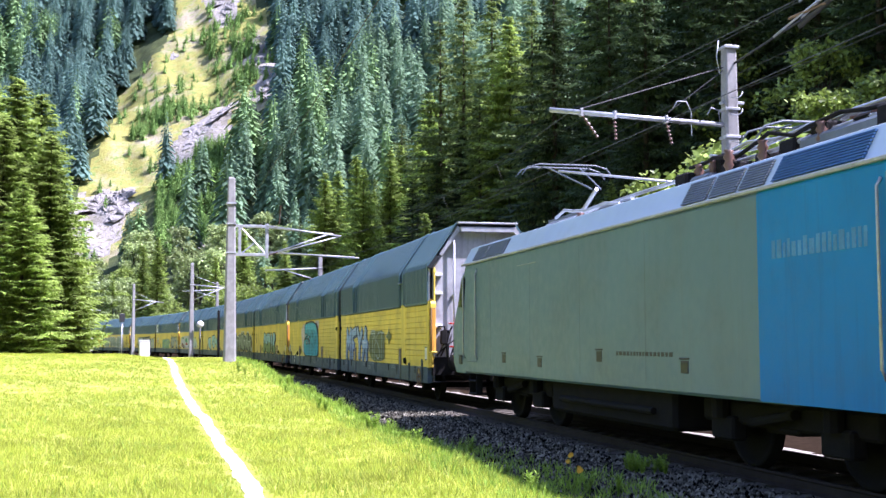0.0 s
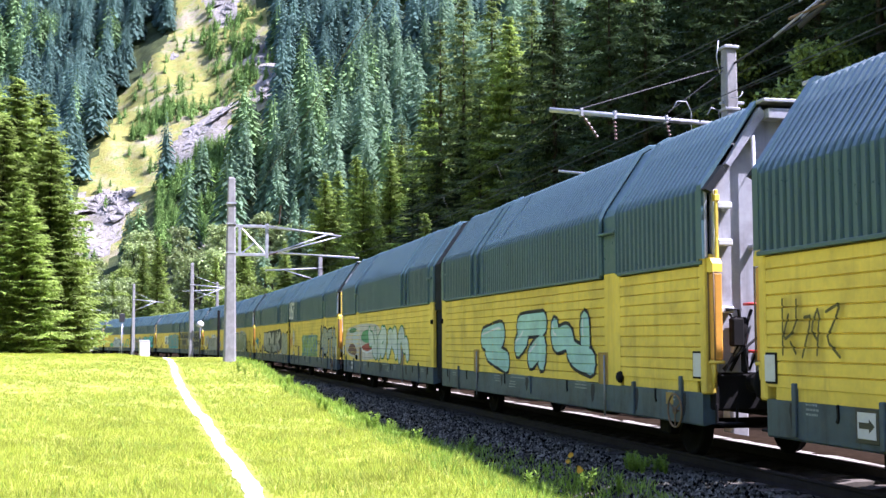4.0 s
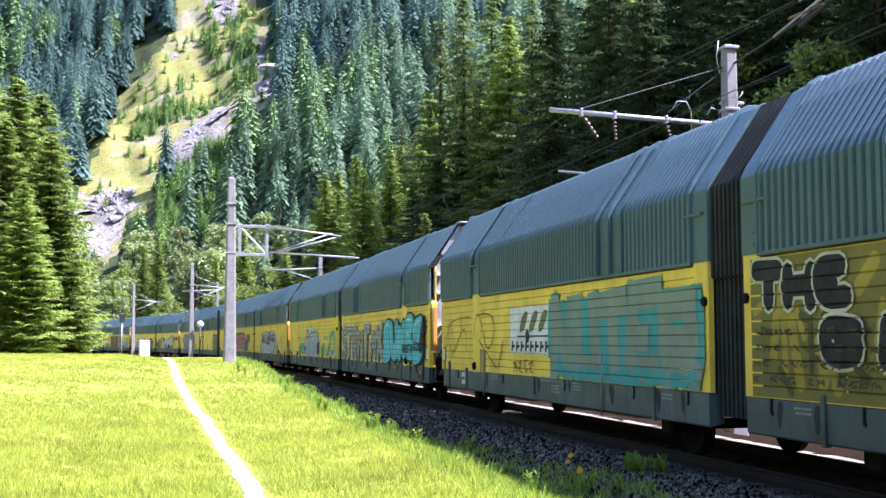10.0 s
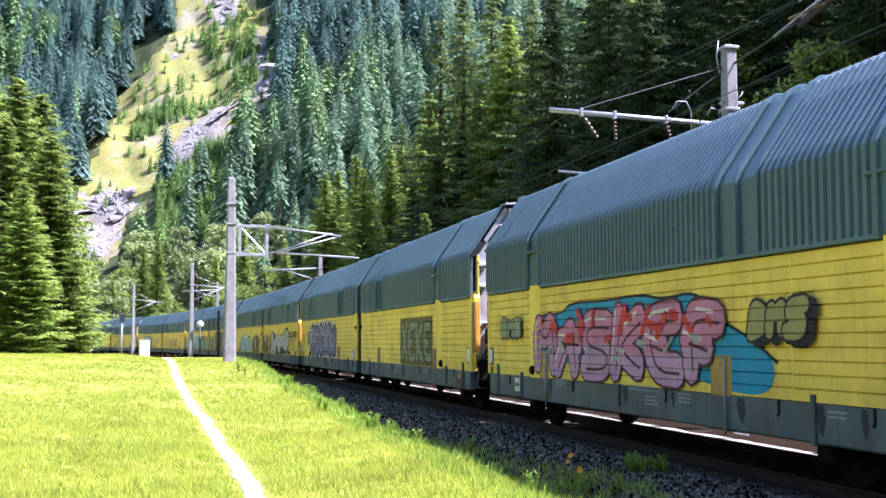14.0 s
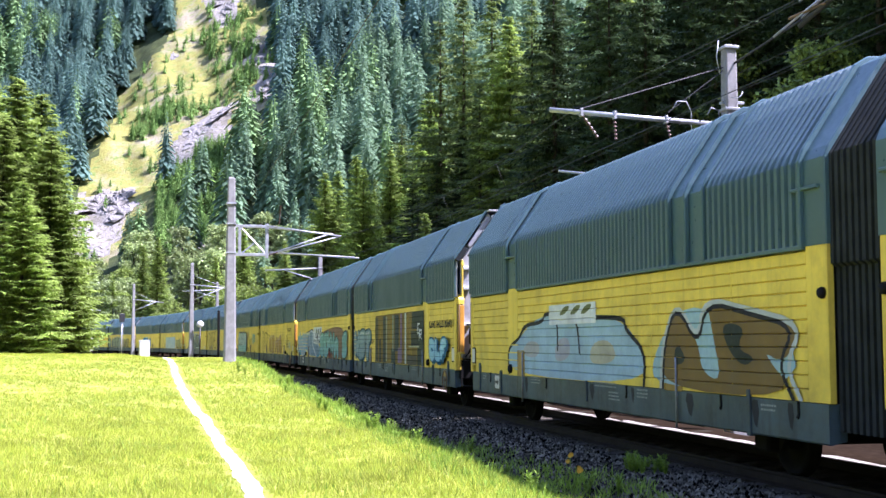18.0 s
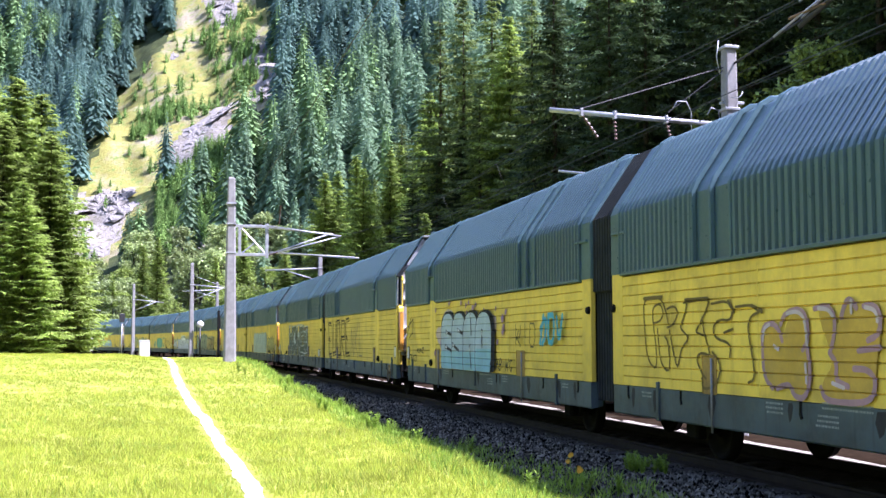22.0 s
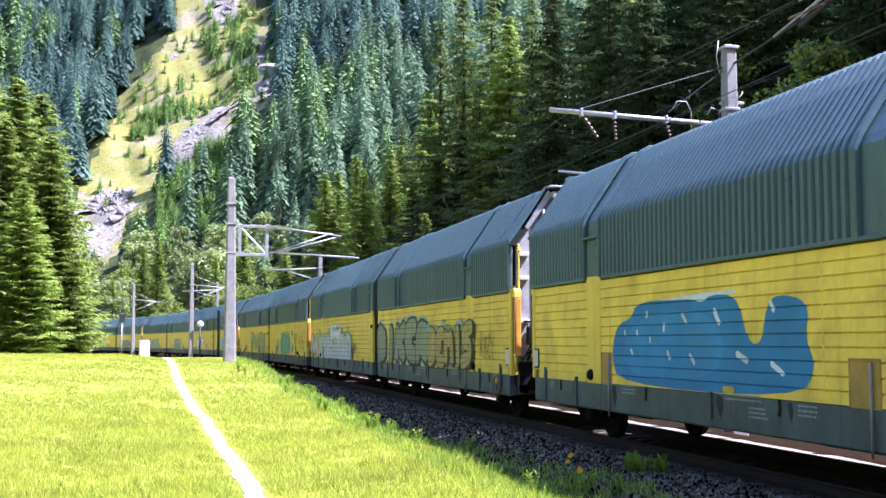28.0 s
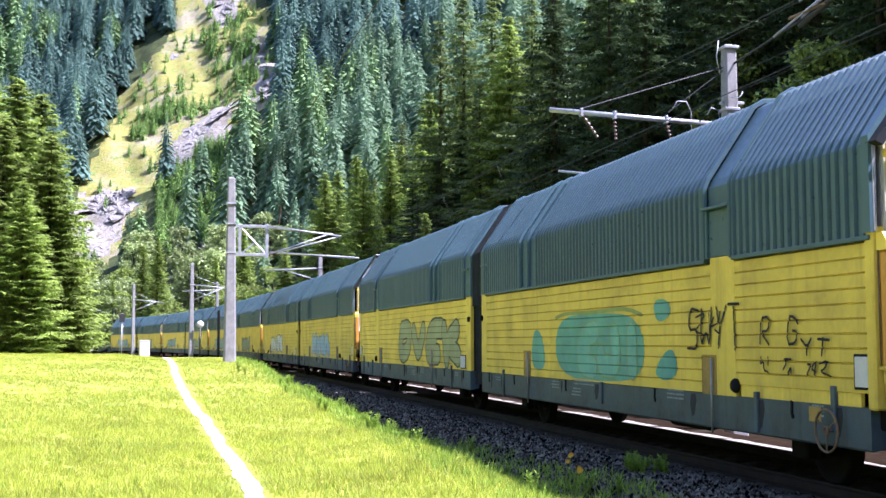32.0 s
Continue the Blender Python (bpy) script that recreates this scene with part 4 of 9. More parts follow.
def locomotive():
    root = thing("electric_locomotive", "dirty grey-green electric locomotive with a blue band", "locomotive")
    L, H = LOCO_LEN, 1.485

    def body(x0, x1):
        return Shape().prism([(-H, 0.92), (-H + 0.03, 0.88), (H - 0.03, 0.88), (H, 0.92), (H, 3.2), (H - 0.04, 3.27), (-H + 0.04, 3.27), (-H, 3.2)], "x", x0, x1)

    part("body", body(3.2, L - 1.2), LOCO_GREEN, root)
    for a, b, tx in ((0.0, 1.2, "front"), (L, L - 1.2, "rear")):
        d = 1 if b > a else -1
        sh = Shape()
        sec = lambda w: [(-w, 0.97), (w, 0.97), (w, 3.2), (-w, 3.2)]
        # cab: raked nose
        pts = [(a + d * 0.1, 0.87, 1.42), (a - d * 0.08, 1.1, 1.44), (a, 1.95, 1.46), (a + d * 0.92, 3.2, 1.42), (b, 3.27, 1.485), (b, 0.87, 1.485)]
        n = len(pts)
        sh.add([(x, w, z) for x, z, w in pts] + [(x, -w, z) for x, z, w in pts],
               [tuple(range(n)), tuple(range(2 * n - 1, n - 1, -1))] + [(i, (i + 1) % n, n + (i + 1) % n, n + i) for i in range(n)])
        part("cab", sh, LOCO_GREEN, root)
        part("windscreen", Shape().add([(a + d * 0.12, 1.25, 2.1), (a + d * 0.12, -1.25, 2.1), (a + d * 0.84, -1.15, 3.08), (a + d * 0.84, 1.15, 3.08),
                                        (a + d * 0.07, 1.25, 2.12), (a + d * 0.07, -1.25, 2.12), (a + d * 0.79, -1.15, 3.1), (a + d * 0.79, 1.15, 3.1)],
                                       [(0, 1, 2, 3), (7, 6, 5, 4), (0, 4, 5, 1), (1, 5, 6, 2), (2, 6, 7, 3), (3, 7, 4, 0)]), GLASS, root)
        for sg in (1, -1):
            part("side_window", Shape().prism([(a + d * 0.50, 2.35), (a + d * 0.85, 2.33), (a + d * 0.98, 2.95), (a + d * 0.92, 3.0), (a + d * 0.84, 2.96)], "y", sg * 1.38, sg * 1.492), GLASS, root)
            part("headlight", Shape().lathe([(0.05, a - d * 0.03), (0.1, a - d * 0.03), (0.11, a + d * 0.02)], (0, sg * 0.85, 1.6), "x", 14), PLATE, root, "", True)
            part("buffer", Shape().tube([(a + d * 0.2, sg * 0.87, 1.03), (a - d * 0.45, sg * 0.87, 1.03)], 0.12, 12)
                 .lathe([(0.1, a - d * 0.45), (0.24, a - d * 0.47), (0.24, a - d * 0.5), (0.1, a - d * 0.52)], (0, sg * 0.87, 1.03), "x", 18), IRON, root, "", True)
            x = b + d * (-0.70 if tx == "front" else 0.06)
            door = part("door", Shape().box(x, x + d * 0.95, sg * 1.44, sg * 1.50, 1.12, 3.15, 0.03), LOCO_GREEN, root)
            part("grab_rail", Shape().tube([(x - d * 0.06, sg * 1.5, 1.2), (x - d * 0.06, sg * 1.545, 1.3), (x - d * 0.06, sg * 1.545, 3.0), (x - d * 0.06, sg * 1.5, 3.08)], 0.018, 6), GALV, door, "", True)
            part("grab_rail", Shape().tube([(x + d * 1.0, sg * 1.5, 1.2), (x + d * 1.0, sg * 1.545, 1.3), (x + d * 1.0, sg * 1.545, 3.0), (x + d * 1.0, sg * 1.5, 3.08)], 0.018, 6), GALV, door, "", True)
            part("step", Shape().box(x + d * 0.1, x + d * 0.7, sg * 1.2, sg * 1.46, 0.42, 0.46).box(x + d * 0.1, x + d * 0.7, sg * 1.3, sg * 1.46, 0.7, 0.74)
                 .box(x + d * 0.1, x + d * 0.14, sg * 1.3, sg * 1.44, 0.42, 0.98).box(x + d * 0.66, x + d * 0.7, sg * 1.3, sg * 1.44, 0.42, 0.98), IRON, root)
            part("coupler", Shape().box(a + d * 0.1, a - d * 0.4, -0.06, 0.06, 0.96, 1.08), IRON, root)
    part("blue_band", Shape().prism([(-H - 0.006, 0.895), (H + 0.006, 0.895), (H + 0.006, 3.2), (H - 0.03, 3.285), (-H + 0.03, 3.285), (-H - 0.006, 3.2)], "x", 0.95, 3.93), LOCO_BLUE, root, "deep blue band")
    sh, sm, rl = Shape(), Shape(), random.Random(3)
    for sg in (1, -1):
        x = 1.75
        while x < 3.6:
            w = rl.uniform(0.05, 0.11)
            sh.box(x, x + w, sg * (H + 0.004), sg * (H + 0.010), 2.46, 2.46 + rl.choice((0.16, 0.2, 0.2)))
            x += w + 0.035
        x = 6.3
        while x < 8.3:
            w = rl.uniform(0.05, 0.12)
            sm.box(x, x + w, sg * (H - 0.004), sg * (H + 0.003), 1.36, 1.42)
            x += w + 0.04
    tagged(part("lettering", sh, FAINT, root, "faint pale lettering on the band"), kind="stuff")
    tagged(part("inscription", sm, BLACK, root, "row of small dark marks"), kind="stuff")
    part("drip_rail", Shape().box(0.9, L - 0.9, H - 0.02, H + 0.03, 3.24, 3.285).box(0.9, L - 0.9, -H - 0.03, -H + 0.02, 3.24, 3.285), GALV, root)
    roof = [(H - 0.06, 3.28), (1.22, 3.66), (1.1, 3.7), (-1.1, 3.7), (-1.22, 3.66), (-H + 0.06, 3.28)]
    part("roof", Shape().prism(roof, "x", 0.75, L - 0.75), LOCO_SILVER, root, "pale blue-grey sloping roof")
    for a, b in ((1.9, 3.7), (3.9, 4.5), (4.6, 5.3), (5.4, 6.1), (14.6, 16.0), (16.1, 17.0)):
        for sg in (1, -1):
            sh = Shape()
            k = 9
            for i in range(k):
                u0, u1 = i / k, (i + 0.7) / k
                y0, z0 = sg * (1.40 - 0.17 * u0), 3.32 + 0.30 * u0
                y1, z1 = sg * (1.40 - 0.17 * u1), 3.32 + 0.30 * u1
                sh.prism([(y0 + sg * 0.035, z0 + 0.01), (y1 + sg * 0.035, z1 + 0.01), (y1 - sg * 0.02, z1), (y0 - sg * 0.02, z0)], "x", a, b)
            part("louvre", sh, LOUVRE_BLUE if a < 2 else LOUVRE, root, "dark ventilation louvre")
    for sg in (1, -1):
        for x, z in ((5.8, 1.14), (8.9, 1.24), (11.9, 1.10), (14.2, 1.14), (17.75, 1.06)):
            part("access_hatch", Shape().box(x, x + 0.26, sg * 1.44, sg * 1.492, z, z + 0.19, 0.02).box(x - 0.02, x + 0.28, sg * 1.484, sg * 1.498, z + 0.19, z + 0.215), BLACK, root)
        part("panel_edge", Shape().box(12.2, 13.4, sg * 1.47, sg * 1.494, 2.98, 3.0), GALV, root, "pale worn panel edge")
        for x in (7.2, 9.9, 12.6, 15.3):
            part("panel_seam", Shape().box(x, x + 0.012, sg * 1.47, sg * 1.4875, 1.0, 3.1), LOUVRE, root)
    # bogies and gear under the body
    for xb in (4.2, L - 4.2):
        part("bogie_frame", Shape().box(xb - 2.0, xb + 2.0, 0.98, 1.12, 0.55, 0.85, 0.04).box(xb - 2.0, xb + 2.0, -1.12, -0.98, 0.55, 0.85, 0.04)
             .box(xb - 0.4, xb + 0.4, -1.1, 1.1, 0.5, 0.9, 0.04).box(xb - 1.6, xb - 1.0, 1.0, 1.2, 0.35, 0.65, 0.03).box(xb + 1.0, xb + 1.6, 1.0, 1.2, 0.35, 0.65, 0.03)
             .tube([(xb - 0.5, 1.2, 0.75), (xb + 0.5, 1.2, 0.6)], 0.06, 8).tube([(xb - 1.3, 1.2, 0.85), (xb - 1.3, 1.2, 0.62)], 0.12, 10).tube([(xb + 1.3, 1.2, 0.85), (xb + 1.3, 1.2, 0.62)], 0.12, 10), IRON, root)
    part("transformer", Shape().box(L / 2 - 2.6, L / 2 + 2.6, -1.3, 1.3, 0.35, 0.96, 0.06).tube([(L / 2 - 2, 1.34, 0.6), (L / 2 + 2, 1.34, 0.6)], 0.05, 8), IRON, root)
    for i, x in enumerate((5.9, 7.5, 11.2, 12.6)):
        part("insulator", Shape().lathe([(0.09, 3.7), (0.05, 3.74), (0.09, 3.78), (0.05, 3.82), (0.09, 3.86), (0.05, 3.9), (0.08, 3.94)], (x, 0.5 if i % 2 else -0.4, 0), "z", 12), INSUL, root, "", True)
    part("roof_cable", Shape().tube([(1.6, 0.9, 3.78), (3.0, 0.6, 3.98), (5.0, 0.7, 3.9), (6.4, 0.4, 4.0), (8.6, 0.5, 3.96), (10.5, 0.3, 4.02), (13.2, 0.4, 3.95), (15.5, 0.2, 3.98)], 0.03, 6)
         .tube([(2.2, -0.2, 3.95), (4.4, 0.1, 4.05), (6.6, -0.3, 3.95), (9.0, -0.2, 4.02), (12.0, -0.4, 3.95)], 0.025, 6), GALV, root, "", True)
    for x0, x1, y0, y1, z1 in ((2.4, 4.2, -0.7, 0.8, 3.92), (4.9, 5.6, -0.5, 0.5, 3.9), (9.2, 10.6, -0.6, 0.9, 3.82), (6.6, 7.2, 0.2, 0.8, 3.86)):
        part("roof_box", Shape().box(x0, x1, y0, y1, 3.7, z1, 0.04), LOUVRE, root)
    # open roof gear: busbars on insulators, hoses and switch boxes
    rr = random.Random(8)
    for i in range(15):
        x = 1.3 + 0.42 * i + rr.uniform(-0.1, 0.1)
        y = rr.uniform(0.25, 0.85)
        part("insulator", Shape().lathe([(0.07, 3.7), (0.045, 3.8), (0.075, 3.84), (0.045, 3.9), (0.075, 3.95), (0.045, 4.0), (0.07, 4.04)], (x, y, 0), "z", 10), INSUL, root, "", True)
    for k, (y, z) in enumerate(((0.45, 4.12), (0.7, 4.06), (0.2, 4.2))):
        pts = [(1.0 + 0.5 * i, y + rr.uniform(-0.12, 0.12), z + rr.uniform(-0.07, 0.07)) for i in range(14)]
        part("busbar", Shape().tube(pts, 0.028, 6), GALV if k != 1 else IRON, root, "", True)
    for i in range(9):
        x = 1.6 + 0.7 * i
        part("switch_box", Shape().box(x, x + rr.uniform(0.2, 0.45), rr.uniform(0.1, 0.4), rr.uniform(0.6, 0.95), 3.7, rr.uniform(3.9, 4.12), 0.03), IRON, root)
    part("roof_hose", Shape().tube([(9.5, 0.95, 3.75), (10.2, 0.9, 3.84), (11.0, 0.95, 3.8), (12.0, 0.85, 3.9), (12.6, 0.8, 3.98), (13.4, 0.7, 3.92)], 0.03, 6), GALV, root, "", True)
    # pantographs: the rear one raised to the wire, the front one folded
    for x0, up in ((13.6, True), (4.2, False)):
        sh = Shape().box(x0 - 0.9, x0 + 0.9, 0.42, 0.5, 3.92, 3.98).box(x0 - 0.9, x0 + 0.9, -0.5, -0.42, 3.92, 3.98).box(x0 - 0.9, x0 - 0.82, -0.5, 0.5, 3.92, 3.98).box(x0 + 0.82, x0 + 0.9, -0.5, 0.5, 3.92, 3.98)
        part("pantograph_base", sh, LOUVRE, root)
        if up:
            knee, head = Vector((x0 - 0.55, 0, 4.45)), Vector((x0 + 1.35, 0, 5.12))
        else:
            knee, head = Vector((x0 - 1.0, 0, 4.15)), Vector((x0 + 0.9, 0, 4.22))
        part("pantograph_arm", Shape().tube([(x0 + 0.6, 0, 3.98), knee], 0.04, 8), GALV, root)
        for w in (0.35, -0.35):
            part("pantograph_rod", Shape().tube([knee + Vector((0, w * 0.25, 0)), head + Vector((0, w, 0))], 0.016, 6), LOUVRE, root)
        hd = Shape()
        for dx in (-0.22, 0.22):
            p = head + Vector((dx, 0, 0.04))
            hd.tube([p + Vector((0, -0.97, -0.22)), p + Vector((0, -0.85, -0.07)), p + Vector((0, -0.6, 0)), p + Vector((0, 0.6, 0)), p + Vector((0, 0.85, -0.07)), p + Vector((0, 0.97, -0.22))], 0.015, 6)
        hd.tube([head + Vector((-0.22, 0.5, 0)), head + Vector((0.22, 0.5, 0))], 0.012, 6).tube([head + Vector((-0.22, -0.5, 0)), head + Vector((0.22, -0.5, 0))], 0.012, 6)
        part("pantograph_head", hd, LOUVRE, root, "", True)
    sets = []
    for x in (2.9, 5.5, L - 5.5, L - 2.9):
        ax = part("wheelset", Shape().tube([(0, -1.1, 0), (0, 1.1, 0)], 0.09, 12), IRON, root, "", True)
        ax.location = (x, 0, 0.62)
        for sg in (1, -1):
            part("wheel", shared("loco_wheel:%d" % sg, lambda: wheel_shape(0, sg * 0.72, 0.62), IRON, True), IRON, ax)
        sets.append((ax, x))
    return root, sets


TRAIN = []          # (thing, s of its x = 0 at the start, +1 or -1 for the way it points, wheelsets, wheel radius, length)
loco, loco_sets = locomotive()
TRAIN.append((loco, LOCO_FRONT, 1, loco_sets, 0.62, LOCO_LEN))
N_WAGONS = 20
for w in range(N_WAGONS):
    s_front = FIRST + WAGON * w
    tone = "yellow and grey closed car carrier with graffiti"
    u, sets = car_wagon(tone, True)
    TRAIN.append((u, s_front, 1, sets, 0.42, UNIT))
    u, sets = car_wagon(tone, False, w not in (0, 2, 3, 7, 9, 10, 11, 13, 14))
    TRAIN.append((u, s_front + 2 * UNIT + JOINT, -1, sets, 0.42, UNIT))


def train_pose(s0, way, length, t):
    """Both ends of the body follow the track."""
    s = s0 - travel(t)
    a, _ = on_track(s + way * length * 0.16)
    b, _ = on_track(s + way * length * 0.80)
    d = (b - a).normalized()
    origin = a - d * length * 0.16
    return Matrix.Translation(origin) @ Matrix.Rotation(math.atan2(d.y, d.x), 4, "Z")


def motions():
    """The train rolls past, wheels turning while they are near."""
    times = [i * 6 / 30 for i in range(161)]
    for ob, s0, way, sets, r, length in TRAIN:
        walk(ob, [(t, train_pose(s0, way, length, t)) for t in times])
        for ax, x in sets:
            home = ax.location.copy()
            rows, angle, last = [], 0.0, None
            for i in range(961):
                t = i / 30
                s = s0 + way * x - travel(t)
                near = -4 < s < 45
                if near or i in (0, 960):
                    if last is not None and near:
                        angle -= min((travel(t) - travel(last)) / r, 1.5) * way
                    last = t
                    rows.append((t, Matrix.Translation(home) @ Matrix.Rotation(angle, 4, "Y")))
            walk(ax, rows)


# ---------------------------------------------------------------- trees
def near_spruce(seed, tall, spread, skirt=0.06, density=1.0, ragged=0.0, taper=0.85):
    """Trunk and boughs in whorls, held out almost level; flat sprays of twigs along each bough, the older ones hanging."""
    r = random.Random(seed)
    trunk = Shape().tube([(0, 0, -0.6), (0.02, 0, tall * 0.3), (-0.03, 0.02, tall * 0.65), (0, 0, tall * 0.985)], 0.014 * tall, 8, 0.015)
    verts, faces = [], []
    z = tall * skirt
    while z < tall * 0.99:
        f = z / tall
        reach = spread * (1 - f) ** taper * (0.6 + 0.4 * min(1, f / 0.15)) + 0.10
        n = max(4, int((5 + r.random() * 3) * density))
        t0 = r.random() * 6.3
        for i in range(n):
            t = t0 + 2 * math.pi * i / n + r.uniform(-0.3, 0.3)
            ln = reach * r.uniform(0.62 - 0.3 * ragged, 1.08 + 0.25 * ragged)
            fall = 0.02 + 0.34 * (1 - f) ** 1.3 * r.uniform(0.6, 1.3)
            if f > 0.8:
                fall = -0.35 * (f - 0.8) / 0.2
            zz = z + r.uniform(-0.3, 0.3)
            ca, sa = math.cos(t), math.sin(t)
            k = max(3, int(ln / 0.24))
            for j in range(k):
                u = (j + 0.5) / k
                bx = ln * u
                bz = zz - ln * fall * (1.4 * u - 0.7 * u * u) + 0.16 * ln * max(0.0, u - 0.55) ** 2
                side = min(0.95, 0.26 + 0.42 * ln * u * (1.05 - u) * 1.7) * r.uniform(0.7, 1.25)
                g = 0.10 + 0.05 * r.random()
                for sg in (-1, 1):
                    fw, sag = side * r.uniform(0.35, 0.9), side * r.uniform(0.05, 0.5)
                    q = ((bx - g, 0.0, bz + 0.02), (bx + g, sg * 0.02, bz), (bx + fw, sg * side, bz - sag))
                    b = len(verts)
                    verts += [(x * ca - y * sa, x * sa + y * ca, h) for x, y, h in q]
                    faces.append((b, b + 1, b + 2))
                # a twig hanging under the bough, and one at its crest
                drop = r.uniform(0.2, 0.55) * min(1.0, 0.35 + 0.3 * ln) * (1.1 - 0.5 * u)
                w = r.uniform(-0.16, 0.16)
                for q in (((bx - 0.13, w, bz), (bx + 0.13, w * 0.6, bz), (bx + r.uniform(-0.05, 0.2), w * 2.2, bz - drop)),
                          ((bx - 0.07, -0.06, bz - 0.02), (bx - 0.05, 0.06, bz - 0.02), (bx + 0.26, r.uniform(-0.1, 0.1), bz + r.uniform(0.0, 0.12)))):
                    b = len(verts)
                    verts += [(x * ca - y * sa, x * sa + y * ca, h) for x, y, h in q]
                    faces.append((b, b + 1, b + 2))
        z += tall * 0.026 * r.uniform(0.75, 1.35) / density
    return trunk, verts, faces


def hill_spruce(seed, boughs, spread=0.17, low=0.0, round_top=0.0):
    """A spruce for the far hillside, height 1: a slim dark core and drooping boughs that lie over one another like shingles. Gives corners, faces and crown normals."""
    r = random.Random(seed)
    v, f, nn = [], [], []

    def radius(h):
        h = min(max(h, 0.0), 1.0)
        return spread * (1 - h) ** (0.78 - 0.35 * round_top) * min(1.0, 0.75 + 1.6 * h) + 0.006

    for k in range(7):
        b = len(v)
        for h, q in ((low, k), (low, k + 1), (0.84, k)):
            t = q * 2 * math.pi / 7
            v.append((0.42 * radius(h) * math.cos(t), 0.42 * radius(h) * math.sin(t), h))
            nn.append((math.cos(t), math.sin(t), 0.2))
        f.append((b, b + 1, b + 2))
    for k in range(boughs):
        a = 1 - ((k + r.random()) / boughs) ** 0.6
        z = low + (0.985 - low) * a
        t = k * 2.39996 + r.uniform(-0.3, 0.3)
        ca, sa = math.cos(t), math.sin(t)
        tip = radius(z) * r.uniform(0.78, 1.22)
        ln = max(0.03, tip * r.uniform(0.5, 0.75))
        w = ln * r.uniform(0.22, 0.36)
        fall = ln * r.uniform(0.45, 0.85) * (1 - 0.6 * a)
        q = [(tip - ln, 0.0, z + 0.35 * fall), (tip - 0.42 * ln, w, z - 0.35 * fall), (tip, r.uniform(-0.3, 0.3) * w, z - fall), (tip - 0.42 * ln, -w, z - 0.35 * fall)]
        q = [(x * ca - y * sa, x * sa + y * ca, h) for x, y, h in q]
        b = len(v)
        v += q
        jx, jy, jz = r.uniform(-0.22, 0.22), r.uniform(-0.22, 0.22), r.uniform(-0.2, 0.2)
        for side, lift in ((0.0, 1.3), (0.5, 0.9), (0.0, 0.6), (-0.5, 0.9)):
            n = Vector((ca - side * sa + jx, sa + side * ca + jy, lift + jz)).normalized()
            nn.append(tuple(n))
        f += [(b, b + 2, b + 1), (b, b + 3, b + 2)]
    return np.array(v), np.array(f), np.array(nn)


def stand(form, at, turn, size, stretch=None):
    """Scatters one tree form; corners, faces and normals of the stand."""
    v, f = scatter(form[0], form[1], at, turn, size, stretch) if stretch is not None else scatter(form[0], form[1], at, turn, size)
    n, _ = scatter(form[2], form[1], np.zeros_like(at), turn, np.ones(len(at)))
    return v, f, n


def wood(name, v, f, n, mat, label, category="forest"):
    me = quick_mesh(name, v, f, mat)
    me.polygons.foreach_set("use_smooth", np.ones(len(me.polygons), bool))
    me.normals_split_custom_set_from_vertices(n.astype(np.float32))
    return tagged(new(name, me), label, category, kind="stuff")


def leafy(seed, tall, spread, n, leaf=0.13, low=0.12):
    """A broad-leaved shrub or tree: limbs and clustered leaves with gaps."""
    r = random.Random(seed)
    trunk = Shape().tube([(0, 0, -0.4), (0.1, 0.05, tall * 0.3), (0.05, -0.1, tall * 0.8)], 0.022 * tall, 7, 0.02)
    tips = []
    for i in range(int(10 + tall * 2.5)):
        f = low + (1 - low) * r.random() ** 0.8
        t = r.random() * 6.3
        reach = spread * math.sqrt(max(0.05, 1 - (f * 1.25 - 0.35) ** 2)) * r.uniform(0.35, 1.0)
        tip = Vector((reach * math.cos(t), reach * math.sin(t), tall * min(f, 0.97)))
        base = Vector((0.05, 0, tip.z * 0.55))
        trunk.tube([base, (base + tip) / 2 + Vector((0, 0, 0.1 * tall * r.random())), tip], 0.008 * tall, 5, 0.008, False)
        tips.append(tip)
    v, f = [], []
    for i in range(n):
        c = tips[r.randrange(len(tips))]
        rad = spread * 0.30 * r.random() ** 0.5
        t, u = r.random() * 6.3, r.uniform(-1, 1)
        p = c + Vector((math.cos(t) * math.sqrt(1 - u * u), math.sin(t) * math.sqrt(1 - u * u), u * 0.8)) * rad
        a = Vector((r.gauss(0, 1), r.gauss(0, 1), r.gauss(0, 0.6))).normalized() * leaf * r.uniform(0.7, 1.4)
        d = a.cross(Vector((r.gauss(0, 1), r.gauss(0, 1), r.gauss(0, 1)))).normalized() * leaf * 0.55
        b = len(v)
        v += [p - a, p + d, p + a, p - d]
        f.append((b, b + 1, b + 2, b + 3))
    return trunk, v, f


def tree(name, label, made, crown_mat, category="tree", group=""):
    trunk, v, f = made
    root = thing(name, label, category, group)
    part("trunk", trunk, BARK, root, "", True)
    part("crown", quick_mesh("crown", v, f, crown_mat), crown_mat, root)
    return root


def plant(proto, first, s, lat, size, turn, group=""):
    p, a = on_track(s, lat)
    z = float(height(np.array([p.x]), np.array([p.y]))[0])
    m = Matrix.Translation((p.x, p.y, z - 0.05)) @ Matrix.Rotation(turn, 4, "Z") @ Matrix.Scale(size, 4)
    if not first:
        ob = copy_thing(proto, m)
        ob.matrix_basis = m
    else:
        proto.matrix_basis = m
        ob = proto
    if group:
        tagged(ob, group=group)
    return ob


